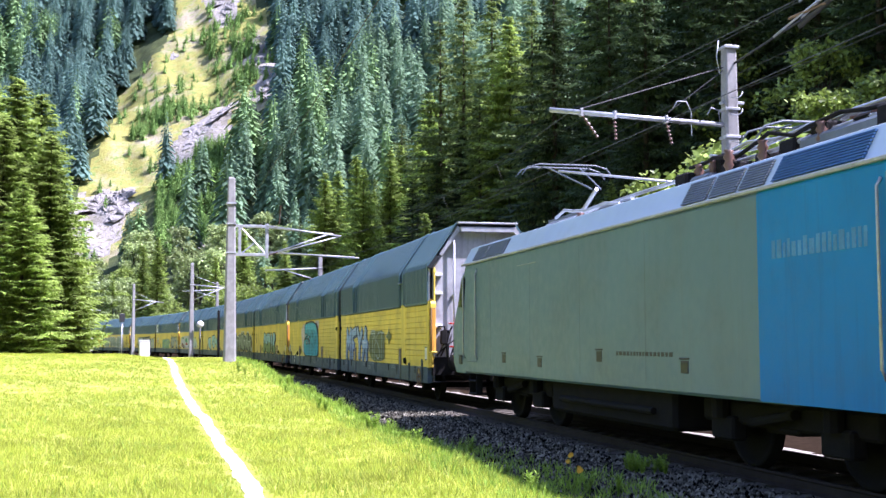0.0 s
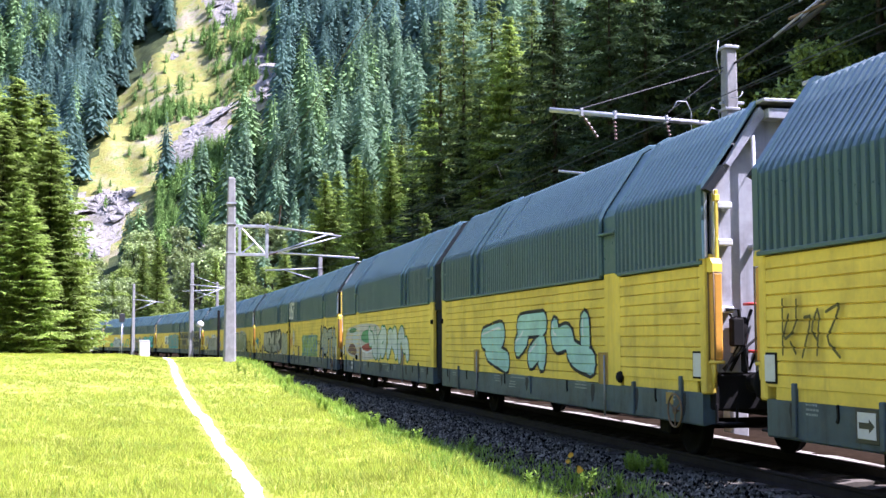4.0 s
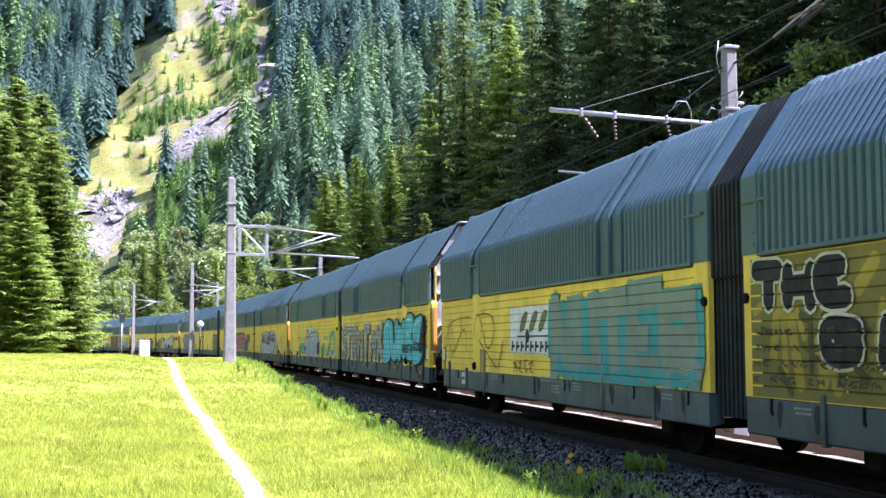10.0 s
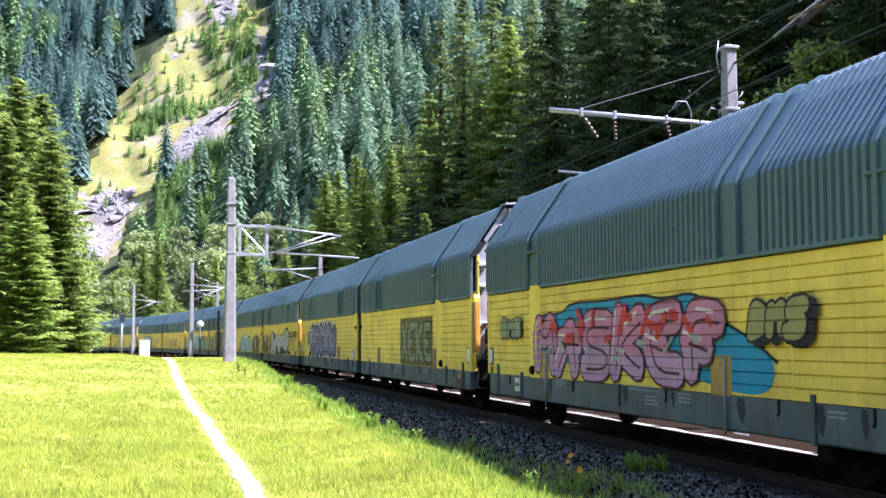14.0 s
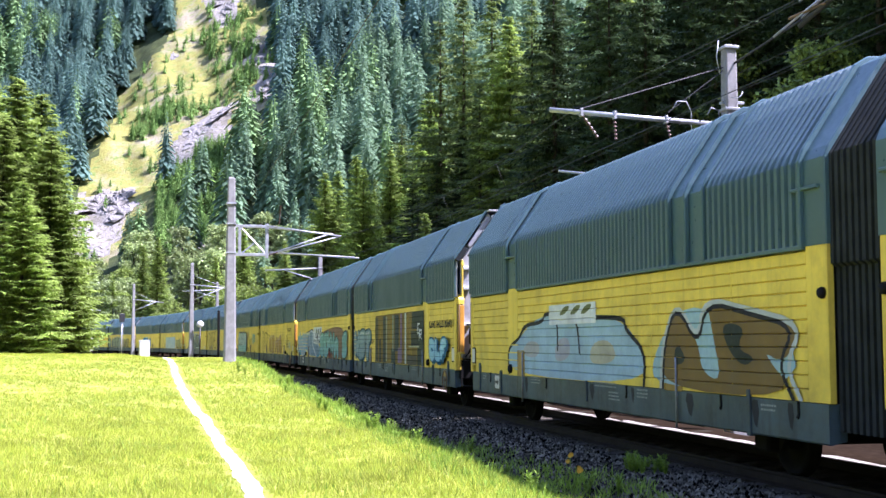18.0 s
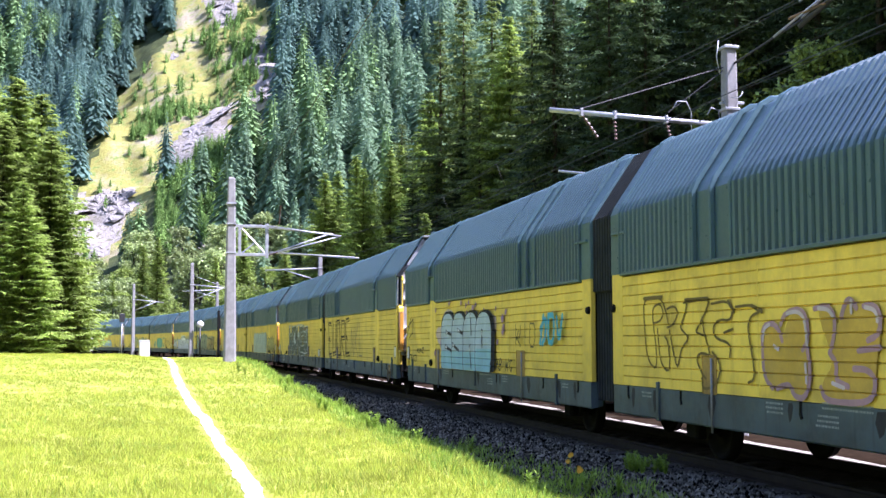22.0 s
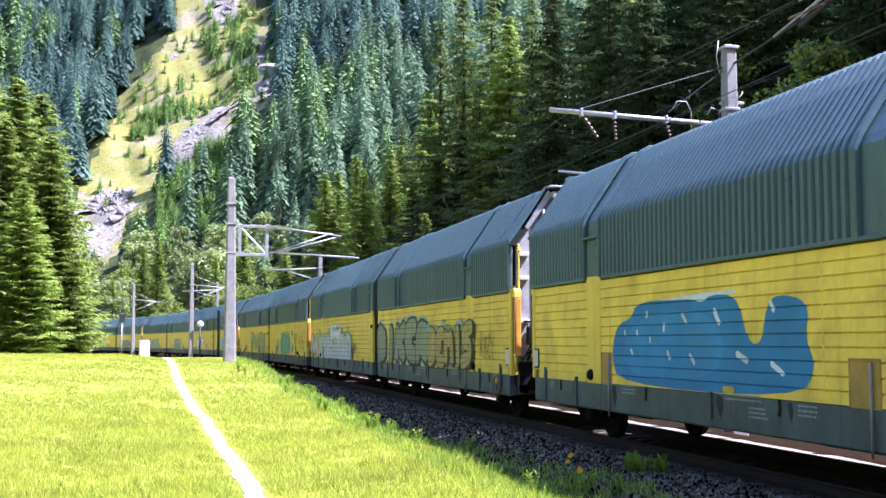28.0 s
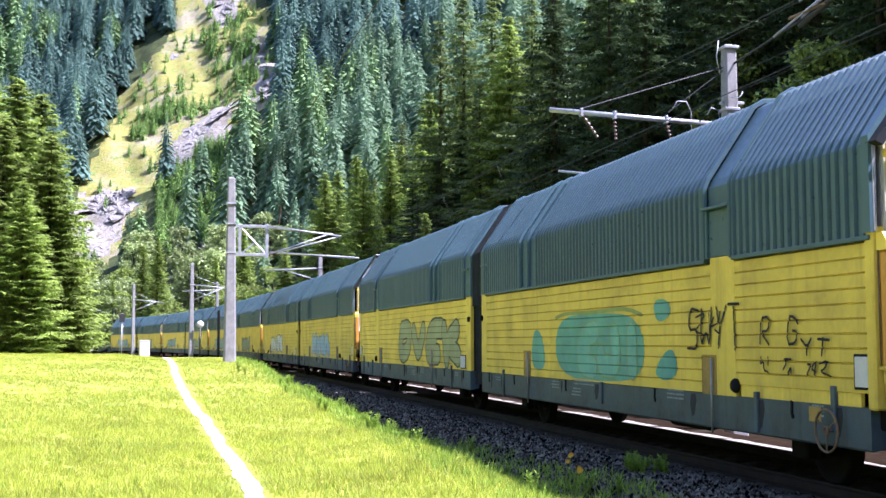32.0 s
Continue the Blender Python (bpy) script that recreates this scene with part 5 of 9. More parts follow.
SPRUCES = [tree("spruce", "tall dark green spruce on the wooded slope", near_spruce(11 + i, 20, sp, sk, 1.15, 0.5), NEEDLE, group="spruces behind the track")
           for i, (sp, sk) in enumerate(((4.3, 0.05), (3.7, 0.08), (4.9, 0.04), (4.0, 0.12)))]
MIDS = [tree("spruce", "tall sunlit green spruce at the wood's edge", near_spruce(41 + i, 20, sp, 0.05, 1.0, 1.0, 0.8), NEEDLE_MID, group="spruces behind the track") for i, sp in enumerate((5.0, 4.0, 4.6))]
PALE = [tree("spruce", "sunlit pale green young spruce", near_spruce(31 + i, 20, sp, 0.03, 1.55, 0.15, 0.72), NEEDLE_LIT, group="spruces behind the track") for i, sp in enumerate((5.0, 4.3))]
BUSHES = [tree("shrub", "sunlit broad-leaved green shrub", leafy(51 + i, 5, 2.3, 2700, 0.12), LEAF, "shrub", "shrubs") for i in range(2)]
PALE_BUSHES = [tree("shrub", "pale green willow shrub on the slope", leafy(61 + i, 5, 2.4, 2500, 0.14), PALE_LEAF, "shrub", "shrubs on the slope") for i in range(2)]
USED = set()


def grow(kinds, s, lat, size, rng):
    proto = kinds[rng.randrange(len(kinds))]
    first = proto.name not in USED
    USED.add(proto.name)
    return plant(proto, first, s, lat, size, rng.random() * 6.3)


rng = random.Random(77)
# tall spruces along the wood's edge: track place, metres from the track, height as a share of 20 m, sunlit or darker
# needle colour
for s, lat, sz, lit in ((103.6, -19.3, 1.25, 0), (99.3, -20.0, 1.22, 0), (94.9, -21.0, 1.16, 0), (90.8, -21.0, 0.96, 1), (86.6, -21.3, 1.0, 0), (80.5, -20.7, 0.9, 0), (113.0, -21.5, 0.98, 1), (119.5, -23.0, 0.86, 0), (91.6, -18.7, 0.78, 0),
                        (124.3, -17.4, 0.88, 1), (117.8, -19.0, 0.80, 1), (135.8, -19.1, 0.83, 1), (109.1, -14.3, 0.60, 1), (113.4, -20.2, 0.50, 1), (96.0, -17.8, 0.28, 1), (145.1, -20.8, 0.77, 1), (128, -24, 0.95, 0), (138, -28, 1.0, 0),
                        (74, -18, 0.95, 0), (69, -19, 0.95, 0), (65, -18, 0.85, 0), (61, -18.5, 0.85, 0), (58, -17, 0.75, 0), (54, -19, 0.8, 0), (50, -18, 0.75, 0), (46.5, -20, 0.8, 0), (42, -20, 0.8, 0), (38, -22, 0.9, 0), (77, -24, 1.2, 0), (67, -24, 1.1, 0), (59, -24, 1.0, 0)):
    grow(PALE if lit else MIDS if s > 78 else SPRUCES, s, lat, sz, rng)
BACK = []
# tall wood up the slope beside and behind the camera, mostly unseen, added to shade the wood below
for k in range(150):
    lat = -rng.uniform(26, 85)
    s = rng.uniform(-60, 75)
    BACK.append((s, lat, 20 * min(rng.uniform(0.95, 1.35), (1.36 * (-lat - 3.0) - 0.7 * (-lat - 7)) / 20)))
# dark wood beside the track: rows climbing the slope
for k in range(170):
    lat = -(14 + 62 * (k / 170) ** 0.7) + rng.uniform(-2, 2)
    s = rng.uniform(-8, 120) if lat < -22 else rng.uniform(26, 110)
    roof = 1.36 * (-lat - 3.0) - 0.7 * (-lat - 7)
    if s > 120:
        roof = 30
    size = min(rng.uniform(0.75, 1.25), roof / 20)
    if size > 0.3:
        if lat < -32:
            BACK.append((s, lat, 20 * size))
        else:
            grow(SPRUCES if s < 78 or rng.random() < 0.75 else PALE, s, lat, size, rng)
for k in range(46):
    lat = -rng.uniform(8.5, 15)
    s = rng.uniform(20, 210)
    grow(BUSHES if rng.random() < 0.62 else PALE, s, lat, rng.uniform(0.25, 0.5) if s < 90 else rng.uniform(0.4, 0.9), rng)

for k in range(34):
    grow(PALE if k % 4 else SPRUCES, rng.uniform(112, 180), -rng.uniform(14, 74), rng.uniform(0.45, 0.85), rng)
for k in range(60):
    grow(BUSHES, rng.uniform(120, 262), -rng.uniform(8, 30), rng.uniform(0.6, 1.5), rng)
for k in range(56):
    grow(PALE_BUSHES, rng.uniform(178, 275), -rng.uniform(9, 44), rng.uniform(0.9, 2.1), rng)
for s, lat, sz in ((34, -9.5, 1.4), (37, -10.5, 1.25), (31.5, -9.2, 1.1), (41, -10.5, 1.2), (43, -17.9, 1.1), (38, -15, 0.9), (50, -19, 1.2), (34, -14, 1.0)):
    grow(BUSHES, s, lat, sz, rng)
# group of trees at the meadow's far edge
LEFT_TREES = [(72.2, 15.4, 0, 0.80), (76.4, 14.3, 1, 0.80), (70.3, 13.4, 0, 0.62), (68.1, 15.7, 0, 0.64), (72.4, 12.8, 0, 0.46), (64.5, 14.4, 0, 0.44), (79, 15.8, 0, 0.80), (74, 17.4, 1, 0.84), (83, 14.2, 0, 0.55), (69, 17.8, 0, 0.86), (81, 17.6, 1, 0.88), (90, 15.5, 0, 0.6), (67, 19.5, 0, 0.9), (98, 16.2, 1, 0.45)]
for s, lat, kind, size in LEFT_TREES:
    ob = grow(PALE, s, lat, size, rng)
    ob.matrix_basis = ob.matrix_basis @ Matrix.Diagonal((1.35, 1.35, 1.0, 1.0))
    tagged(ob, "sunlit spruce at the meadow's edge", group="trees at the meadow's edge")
for k in range(34):
    s, lat = rng.uniform(64, 100), rng.uniform(12.6, 19.5)
    sz = rng.uniform(0.35, 0.95)
    ob = grow(BUSHES, s, lat + sz * 1.5, sz, rng)
    tagged(ob, "dense green shrub at the meadow's edge", group="shrubs at the meadow's edge")

# wood higher on the slope, joined with the mostly unseen shade trees
bs = np.array(BACK)
bp = np.array([on_track(a, b)[0] for a, b in bs[:, :2]])
bp[:, 2] = height(bp[:, 0], bp[:, 1]) - 0.3
wood("slope_forest", *stand(hill_spruce(6, 260, 0.19), bp, np.random.RandomState(4).uniform(0, 6.3, len(bp)), bs[:, 2]), NEEDLE, "dark spruce wood higher on the slope")

# hillside forest, too many to count
rg = np.random.RandomState(9)
r_ = np.sqrt(rg.uniform(150 ** 2, 590 ** 2, 12700))
b_ = rg.uniform(YAW - 0.42, YAW + 0.44, 12700)
hx, hy = r_ * np.cos(b_), r_ * np.sin(b_)
hs, hl = track_coords(hx, hy)
keep = (hl < np.where(hs > 185, -42, -24)) & ~((hl > -72) & (hs < 175)) & (rg.uniform(0, 1, len(hx)) < np.clip(250 / r_, 0.25, 0.6) * 0.5)
keep &= ~inside(GULLY, hx, hy)
# open ground below the bare slabs
keep &= ~((hx > 255) & (hx < 313) & (hy > -0.054 * hx) & (hy < 0.014 * hx) & (rg.uniform(0, 1, len(hx)) < 0.85))
keep &= ~((hx > 285) & (hx < 333) & (hy > -0.084 * hx) & (hy < -0.062 * hx))
keep &= ~((hs > 195) & (hl > -66) & (hy > -32) & (hy < 16) & (rg.uniform(0, 1, len(hx)) < 0.6))
hx, hy, hl, hs, r_ = hx[keep], hy[keep], hl[keep], hs[keep], r_[keep]
hz = height(hx, hy, hs, hl)
size = rg.uniform(0, 1, len(hx)) ** 0.8 * 13 + 13
size = size * np.where(hl > -40, 0.6, 1.0)
# broad-leaved and larch stands run down the slope in patches
pale = (waves(hx, hy, 75, 51) + 0.5 * rg.uniform(-1, 1, len(hx)) > 0.55) | (rg.uniform(0, 1, len(hx)) < 0.06)
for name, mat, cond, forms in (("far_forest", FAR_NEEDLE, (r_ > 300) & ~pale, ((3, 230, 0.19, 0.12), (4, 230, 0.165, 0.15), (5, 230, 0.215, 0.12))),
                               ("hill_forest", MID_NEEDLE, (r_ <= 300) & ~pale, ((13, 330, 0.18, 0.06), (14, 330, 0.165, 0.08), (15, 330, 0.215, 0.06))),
                               ("larch_forest", LARCH, pale, ((23, 190, 0.20, 0.08, 0.5), (24, 190, 0.24, 0.06, 0.8), (25, 190, 0.18, 0.1, 0.3)))):
    vs, fs, ns, off = [], [], [], 0
    pick = rg.randint(0, 3, len(hx))
    for k, form in enumerate(forms):
        j = np.where((pick == k) & cond)[0]
        if not len(j):
            continue
        v, f, n = stand(hill_spruce(*form), np.stack([hx[j], hy[j], hz[j] - 0.3], 1), rg.uniform(0, 6.3, len(j)), size[j], rg.uniform(0.85, 1.2, len(j)))
        vs.append(v)
        ns.append(n)
        fs.append(f + off)
        off += len(v)
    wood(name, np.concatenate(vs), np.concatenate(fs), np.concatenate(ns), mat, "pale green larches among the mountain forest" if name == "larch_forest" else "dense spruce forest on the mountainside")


# young spruces and scrub on the gully's slope
rq = np.random.RandomState(31)
qx, qy = rq.uniform(255, 430, 4200), rq.uniform(-34, 24, 4200)
along = np.clip((qx - 352) * 0.06 + (10 - qy) * 1.0, 0, 33)
belt = (abs(qx - (352 + 0.06 * along)) < 7 + 5 * waves(qx, qy, 30, 17)) & (qy < 12) & (qy > -24)
crown = (abs(qx - 396) < 15) & (qy < -9 - 0.2 * (400 - qx)) & (qy > -26)
lower = (qx < 312) & (qx > 258) & (qy > -0.054 * qx) & (qy < 0.014 * qx)
ok = lower | inside(GULLY, qx, qy) & ~inside(BARE[1], qx, qy) & ((belt & (rq.uniform(0, 1, 4200) < 0.8)) | (crown & (rq.uniform(0, 1, 4200) < 0.55)) | (rq.uniform(0, 1, 4200) < 0.06))
qx, qy = qx[ok], qy[ok]
qs, ql = track_coords(qx, qy)
wood("gully_scrub", *stand(hill_spruce(8, 60, 0.27, 0.0, 0.6), np.stack([qx, qy, height(qx, qy, qs, ql) - 0.2], 1), rq.uniform(0, 6.3, len(qx)), rq.uniform(2.0, 6.5, len(qx))), SCRUB, "bright green young spruces on the landslip", "scrub")

# rock faces and boulders in the gully
def outcrop(seed, wide, tall, n=34):
    """A broken rock face: a lumpy dome with ledges."""
    r = random.Random(seed)
    noise.seed_set(seed)
    v, f = [], []
    for i in range(n + 1):
        for j in range(n + 1):
            a, b = i / n * 2 - 1, j / n * 2 - 1
            q = max(0.0, 1 - (a * a) ** 1.3 - (b * b) ** 1.5 * 0.8)
            p = Vector((a * wide * 0.5, b * wide, 0))
            lump = noise.noise(p * 0.28) * 0.4 + noise.noise(p * 0.9) * 0.35 + noise.noise(p * 2.1) * 0.25 + noise.noise(p * 4.3) * 0.16
            h = tall * (q ** 0.7) * (0.7 + 1.1 * lump)
            h = h * 0.75 + 0.25 * tall * round(h / tall * 5) / 5
            v.append((p.x + noise.noise(p * 0.6 + Vector((9, 0, 0))) * 1.2, p.y + noise.noise(p * 0.6) * 1.5, h - tall * 0.45))
    for i in range(n):
        for j in range(n):
            k = i * (n + 1) + j
            f.append((k, k + n + 1, k + n + 2, k + 1))
    return Shape().add(v, f)


for i, (x, y, wide, tall, turn) in enumerate(((331, -6, 7, 2.2, 0.5), (336, -12, 6, 2.4, 0.3), (324, -7, 6, 2.0, 0.7), (383, -27, 5, 3.5, 0.2), (362, -26, 6, 3.5, 0.4), (342, -25, 5, 3, 0.1), (312, 19, 6, 5, -0.2), (306, 15, 6, 5, 0.1),
                                              (309, 22, 5, 4.5, 0.5), (284, 18, 5, 2, 0.2), (428, -15, 6, 4, 0.3), (418, -17, 5, 3, 0.1), (402, 0, 3, 1.5, 0.6), (250, -7, 4, 3, 0.3), (244, -4, 3, 2.5, 0.4), (300, 13, 5, 3, 0.1))):
    z, zx, zy = height(np.array([x, x + 3.0, x]), np.array([y, y, y + 3.0]))
    slope = Vector(((z - zx) / 3, (z - zy) / 3, 1.0)).to_track_quat("Z", "Y").to_matrix().to_4x4()
    ob = new("rock_outcrop", outcrop(300 + i, wide, tall).mesh("rock_outcrop", ROCK))
    ob.matrix_basis = Matrix.Translation((x, y, z)) @ slope @ Matrix.Rotation(turn, 4, "Z") @ Matrix.Diagonal((1.4, 1.0, 0.4, 1))
    tagged(ob, "pale broken limestone face in the gully", "rock", "rocks in the gully")


# ---------------------------------------------------------------- sprayed letters and marks on the wagons
STROKES = {
    "A": "00 14 20;02 22", "B": "00 04 14 23 12 02;12 21 10 00", "C": "23 14 04 00 10 21", "D": "00 04 14 23 21 10 00",
    "E": "24 04 00 20;02 12", "F": "24 04 00;02 12", "G": "23 14 04 00 20 22 12", "H": "00 04;20 24;02 22", "I": "10 14", "J": "24 20 00 01", "K": "00 04;24 02 20", "L": "04 00 20",
    "M": "00 04 12 24 20", "N": "00 04 20 24", "O": "04 00 20 24 04", "P": "00 04 24 22 02", "R": "00 04 24 22 02 20", "S": "24 04 02 22 20 00", "T": "04 24;14 10",
    "Y": "04 12 24;12 10", "U": "04 00 20 24", "V": "04 10 24", "W": "04 00 12 20 24", "X": "04 20;00 24", "Z": "04 24 00 20",
    # marks that are no letters
    "1": "01 13 04 24;10 22 20", "2": "00 13 03;20 24 12 21", "3": "03 14 11 22 20;00 02", "4": "04 02 13 11 20;24 22", "5": "00 04;13 01 22 24;20 11", "6": "03 24 12 01 20", "7": "14 00;02 24 21 10"}
PAINTS = {}
DEPTHS = {}


def spray_paint(col):
    if col not in PAINTS:
        PAINTS[col] = material("sprayed_paint", tuple(c ** 1.15 for c in col), 0.7, 0, 0.16, 1.6, 0.06, 40, tuple(c * 0.5 + 0.03 for c in col), 0.6, 1.7, 0.3, spec=0.25)
    return PAINTS[col]


BOARD = (Z_SPLIT - 0.03 - Z_FLOOR) / 11


def cut(poly, lo, hi):
    """The slice of a flat outline (u, z) between two heights."""
    for keep, lim in ((1, lo), (-1, hi)):
        out = []
        for i in range(len(poly)):
            a, b = poly[i - 1], poly[i]
            ina, inb = keep * (a[1] - lim) >= 0, keep * (b[1] - lim) >= 0
            if ina != inb:
                t = (lim - a[1]) / (b[1] - a[1])
                out.append((a[0] + t * (b[0] - a[0]), lim))
            if inb:
                out.append(b)
        poly = out
        if len(poly) < 3:
            return None
    return poly


def capsule(a, b, r, n=5):
    dx, dz = b[0] - a[0], b[1] - a[1]
    t = math.atan2(dz, dx)
    pts = []
    for c, off in ((b, -math.pi / 2), (a, math.pi / 2)):
        for i in range(n + 1):
            q = t + off + math.pi * i / n
            pts.append((c[0] + r * math.cos(q), c[1] + r * math.sin(q)))
    return pts


class Sprayed:
    """Flat paint in layers on one side of a wagon; broken at the grooves between the ribs."""

    def __init__(self, w, half):
        self.unit, _, self.way = TRAIN[1 + 2 * w + (half == "B")][:3]
        self.layers = {}
        self.depth = DEPTHS.get(self.unit.name, 0.003)

    def lay(self, col, polys, bands=True):
        sh = self.layers.setdefault(col, Shape())
        self.depth += 0.0006
        for poly in polys:
            high = min(p[1] for p in poly) > Z_SPLIT
            self.depth += 0.00003
            slices = []
            if bands and not high:
                k0 = int(max(0, (min(p[1] for p in poly) - Z_FLOOR) // BOARD))
                k1 = int(min(10, (max(p[1] for p in poly) - Z_FLOOR) // BOARD))
                for k in range(k0, k1 + 1):
                    top = Z_FLOOR + (k + 1) * BOARD
                    # the rib's face, then the two walls of the groove above it
                    for lo, hi, y0, y1 in ((top - BOARD + 0.004, top - 0.02, 0.0, 0.0), (top - 0.02, top - 0.01, 0.0, -0.02), (top - 0.01, top + 0.004, -0.02, 0.0)):
                        q = cut(poly, lo, hi)
                        if q:
                            slices.append([(u, HALF + self.depth + y0 + (y1 - y0) * (z - lo) / (hi - lo), z) for u, z in q])
            else:
                slices = [[(u, HALF + self.depth + (0.046 if high else 0.0), z) for u, z in poly]]
            for q in slices:
                if self.way > 0:
                    sh.add([(UNIT - u, y, z) for u, y, z in q], [tuple(range(len(q)))])
                else:
                    sh.add([(u, -y, z) for u, y, z in q], [tuple(range(len(q)))])

    def done(self):
        DEPTHS[self.unit.name] = self.depth + 0.0008
        for col, sh in self.layers.items():
            if sh.v:
                tagged(part("graffiti", sh, spray_paint(col), self.unit, "sprayed graffiti paint"), kind="stuff")


def strokes_of(word, u0, u1, z0, z1, rnd, wob=0.05, fat=0.0):
    """Lines of each letter, fitted into a box."""
    n = len(word)
    adv = (u1 - u0) / n
    out = []
    for i, ch in enumerate(word):
        lines = []
        slant, lift = rnd.uniform(-0.12, 0.2) * adv, rnd.uniform(-0.04, 0.04) * (z1 - z0)
        for line in STROKES.get(ch, "").split(";"):
            pts = []
            for q in line.split():
                u = u0 + adv * (i + 0.16 + 0.34 * int(q[0])) + rnd.uniform(-wob, wob) * adv + slant * (int(q[1]) - 2) / 4
                z = z0 + fat + (z1 - z0 - 2 * fat) * int(q[1]) / 4 + rnd.uniform(-wob, wob) * (z1 - z0) + lift
                pts.append((u, z))
            if len(pts) > 1:
                lines.append(pts)
        out.append(lines)
    return out


def rounded(pts, closed=False, turns=2):
    """Corners cut twice over, for a flowing hand."""
    for _ in range(turns):
        n, out = len(pts), []
        for k in range(n if closed else n - 1):
            a, b = pts[k], pts[(k + 1) % n]
            out += [(0.75 * a[0] + 0.25 * b[0], 0.75 * a[1] + 0.25 * b[1]), (0.25 * a[0] + 0.75 * b[0], 0.25 * a[1] + 0.75 * b[1])]
        pts = out if closed else [pts[0]] + out[1:-1] + [pts[-1]]
    return pts


def bar(a, b, r):
    """A straight stroke with square ends."""
    dx, dz = b[0] - a[0], b[1] - a[1]
    n = math.hypot(dx, dz) or 1e-6
    dx, dz = dx / n * r, dz / n * r
    return [(a[0] - dx - dz, a[1] - dz + dx), (a[0] - dx + dz, a[1] - dz - dx), (b[0] + dx + dz, b[1] + dz - dx), (b[0] + dx - dz, b[1] + dz + dx)]


def graffiti(w, half, u0, u1, z0, z1, word, fill=None, line=(0.02, 0.02, 0.025), fat=0.13, rim=0.045, halo=None, shade=None, inner=None, seed=1, dots=None, back=None,
             hard=False, fill2=None, glint=None, plump=0.215):
    """A lettered piece: optional cloud behind, drop shade, outline, fill in two tones, inner lines and glints."""
    sp = Sprayed(w, half)
    rnd = random.Random(seed * 97 + w * 7 + ord(half))
    z0 = max(z0, Z_FLOOR + 0.01)
    h = z1 - z0
    if fill:
        fat = min(fat, plump * (u1 - u0) / len(word), 0.19 * h)
        rim = min(rim, fat * 0.40)
    if back:
        n = max(14, int((u1 - u0) * 3))
        top = [(u1 + 0.15 - (u1 - u0 + 0.3) * k / n, z1 + 0.04 - (0.02 + 0.22 * abs(math.sin(k * 1.3 + seed)) * rnd.uniform(0.2, 1)) * h) for k in range(n + 1)]
        sp.lay(back, [rounded([(u0 - 0.15, z0), (u1 + 0.15, z0)] + top, True, 1)])
    letters = strokes_of(word, u0, u1, z0, z1, rnd, 0.045, fat + rim if fill else 0.03)
    if not hard:
        letters = [[rounded(pts, False, 2 if fill else 1) for pts in lines] for lines in letters]

    def segs(lines, r, du=0.0, dz=0.0):
        form = bar if hard else lambda a, b, q: capsule(a, b, q, 4)
        return [form((a[0] + du, a[1] + dz), (b[0] + du, b[1] + dz), r) for pts in lines for a, b in zip(pts, pts[1:])]

    if dots:
        for i in range(80):
            u, z = rnd.uniform(u0 - 0.8, u1 + 0.9), rnd.uniform(z0 + 0.1, z1 + 0.25)
            sp.lay(dots, [capsule((u, z), (u + 0.05, z + rnd.uniform(0, 0.05)), rnd.uniform(0.025, 0.06), 2)])
    if halo:
        for lines in letters:
            sp.lay(halo, segs(lines, fat + rim * 2.2))
    if shade:
        for lines in letters:
            sp.lay(shade, segs(lines, fat + rim, 0.14, -0.05))
    for lines in letters:
        if fill:
            sp.lay(line, segs(lines, fat + rim))
            sp.lay(fill, segs(lines, fat))
            if fill2:
                cutz = z0 + h * rnd.uniform(0.35, 0.55)
                sp.lay(fill2, [q for q in (cut(p, z0 - 1, cutz) for p in segs(lines, fat)) if q])
            if inner:
                sp.lay(inner, segs([[(a[0] + 0.25 * fat, a[1] - 0.2 * fat) for a in pts] for pts in lines], 0.10 * fat))
            if glint:
                for pts in lines:
                    k = max(2, len(pts) // 3)
                    sp.lay(glint, segs([[(a[0] - 0.5 * fat, a[1] + 0.45 * fat) for a in pts[:k]]], 0.11 * fat))
        else:
            sp.lay(line, segs(lines, rim * 0.5))
    sp.done()


# short cuts inside fat letters: where each begins and ends, in shares of the letter's width and height
CUTS = {"E": ((0.42, 0.67, 0.92, 0.62), (0.38, 0.40, 0.88, 0.33)), "S": ((0.5, 0.70, 0.98, 0.62), (0.05, 0.44, 0.55, 0.34)), "K": ((0.55, 0.98, 0.62, 0.62), (0.5, 0.40, 0.6, 0.05)),
        "O": ((0.45, 0.66, 0.45, 0.42),), "L": ((0.62, 0.98, 0.66, 0.40),), "F": ((0.5, 0.62, 0.95, 0.60), (0.62, 0.36, 0.7, 0.02)), "A": ((0.5, 0.62, 0.5, 0.50), (0.48, 0.28, 0.5, 0.0)),
        "M": ((0.35, 0.98, 0.42, 0.60), (0.7, 0.98, 0.66, 0.60)), "U": ((0.5, 0.98, 0.52, 0.42),), "N": ((0.35, 0.55, 0.4, 0.02), (0.66, 0.98, 0.62, 0.5)), "W": ((0.35, 0.02, 0.38, 0.45), (0.66, 0.02, 0.64, 0.45))}


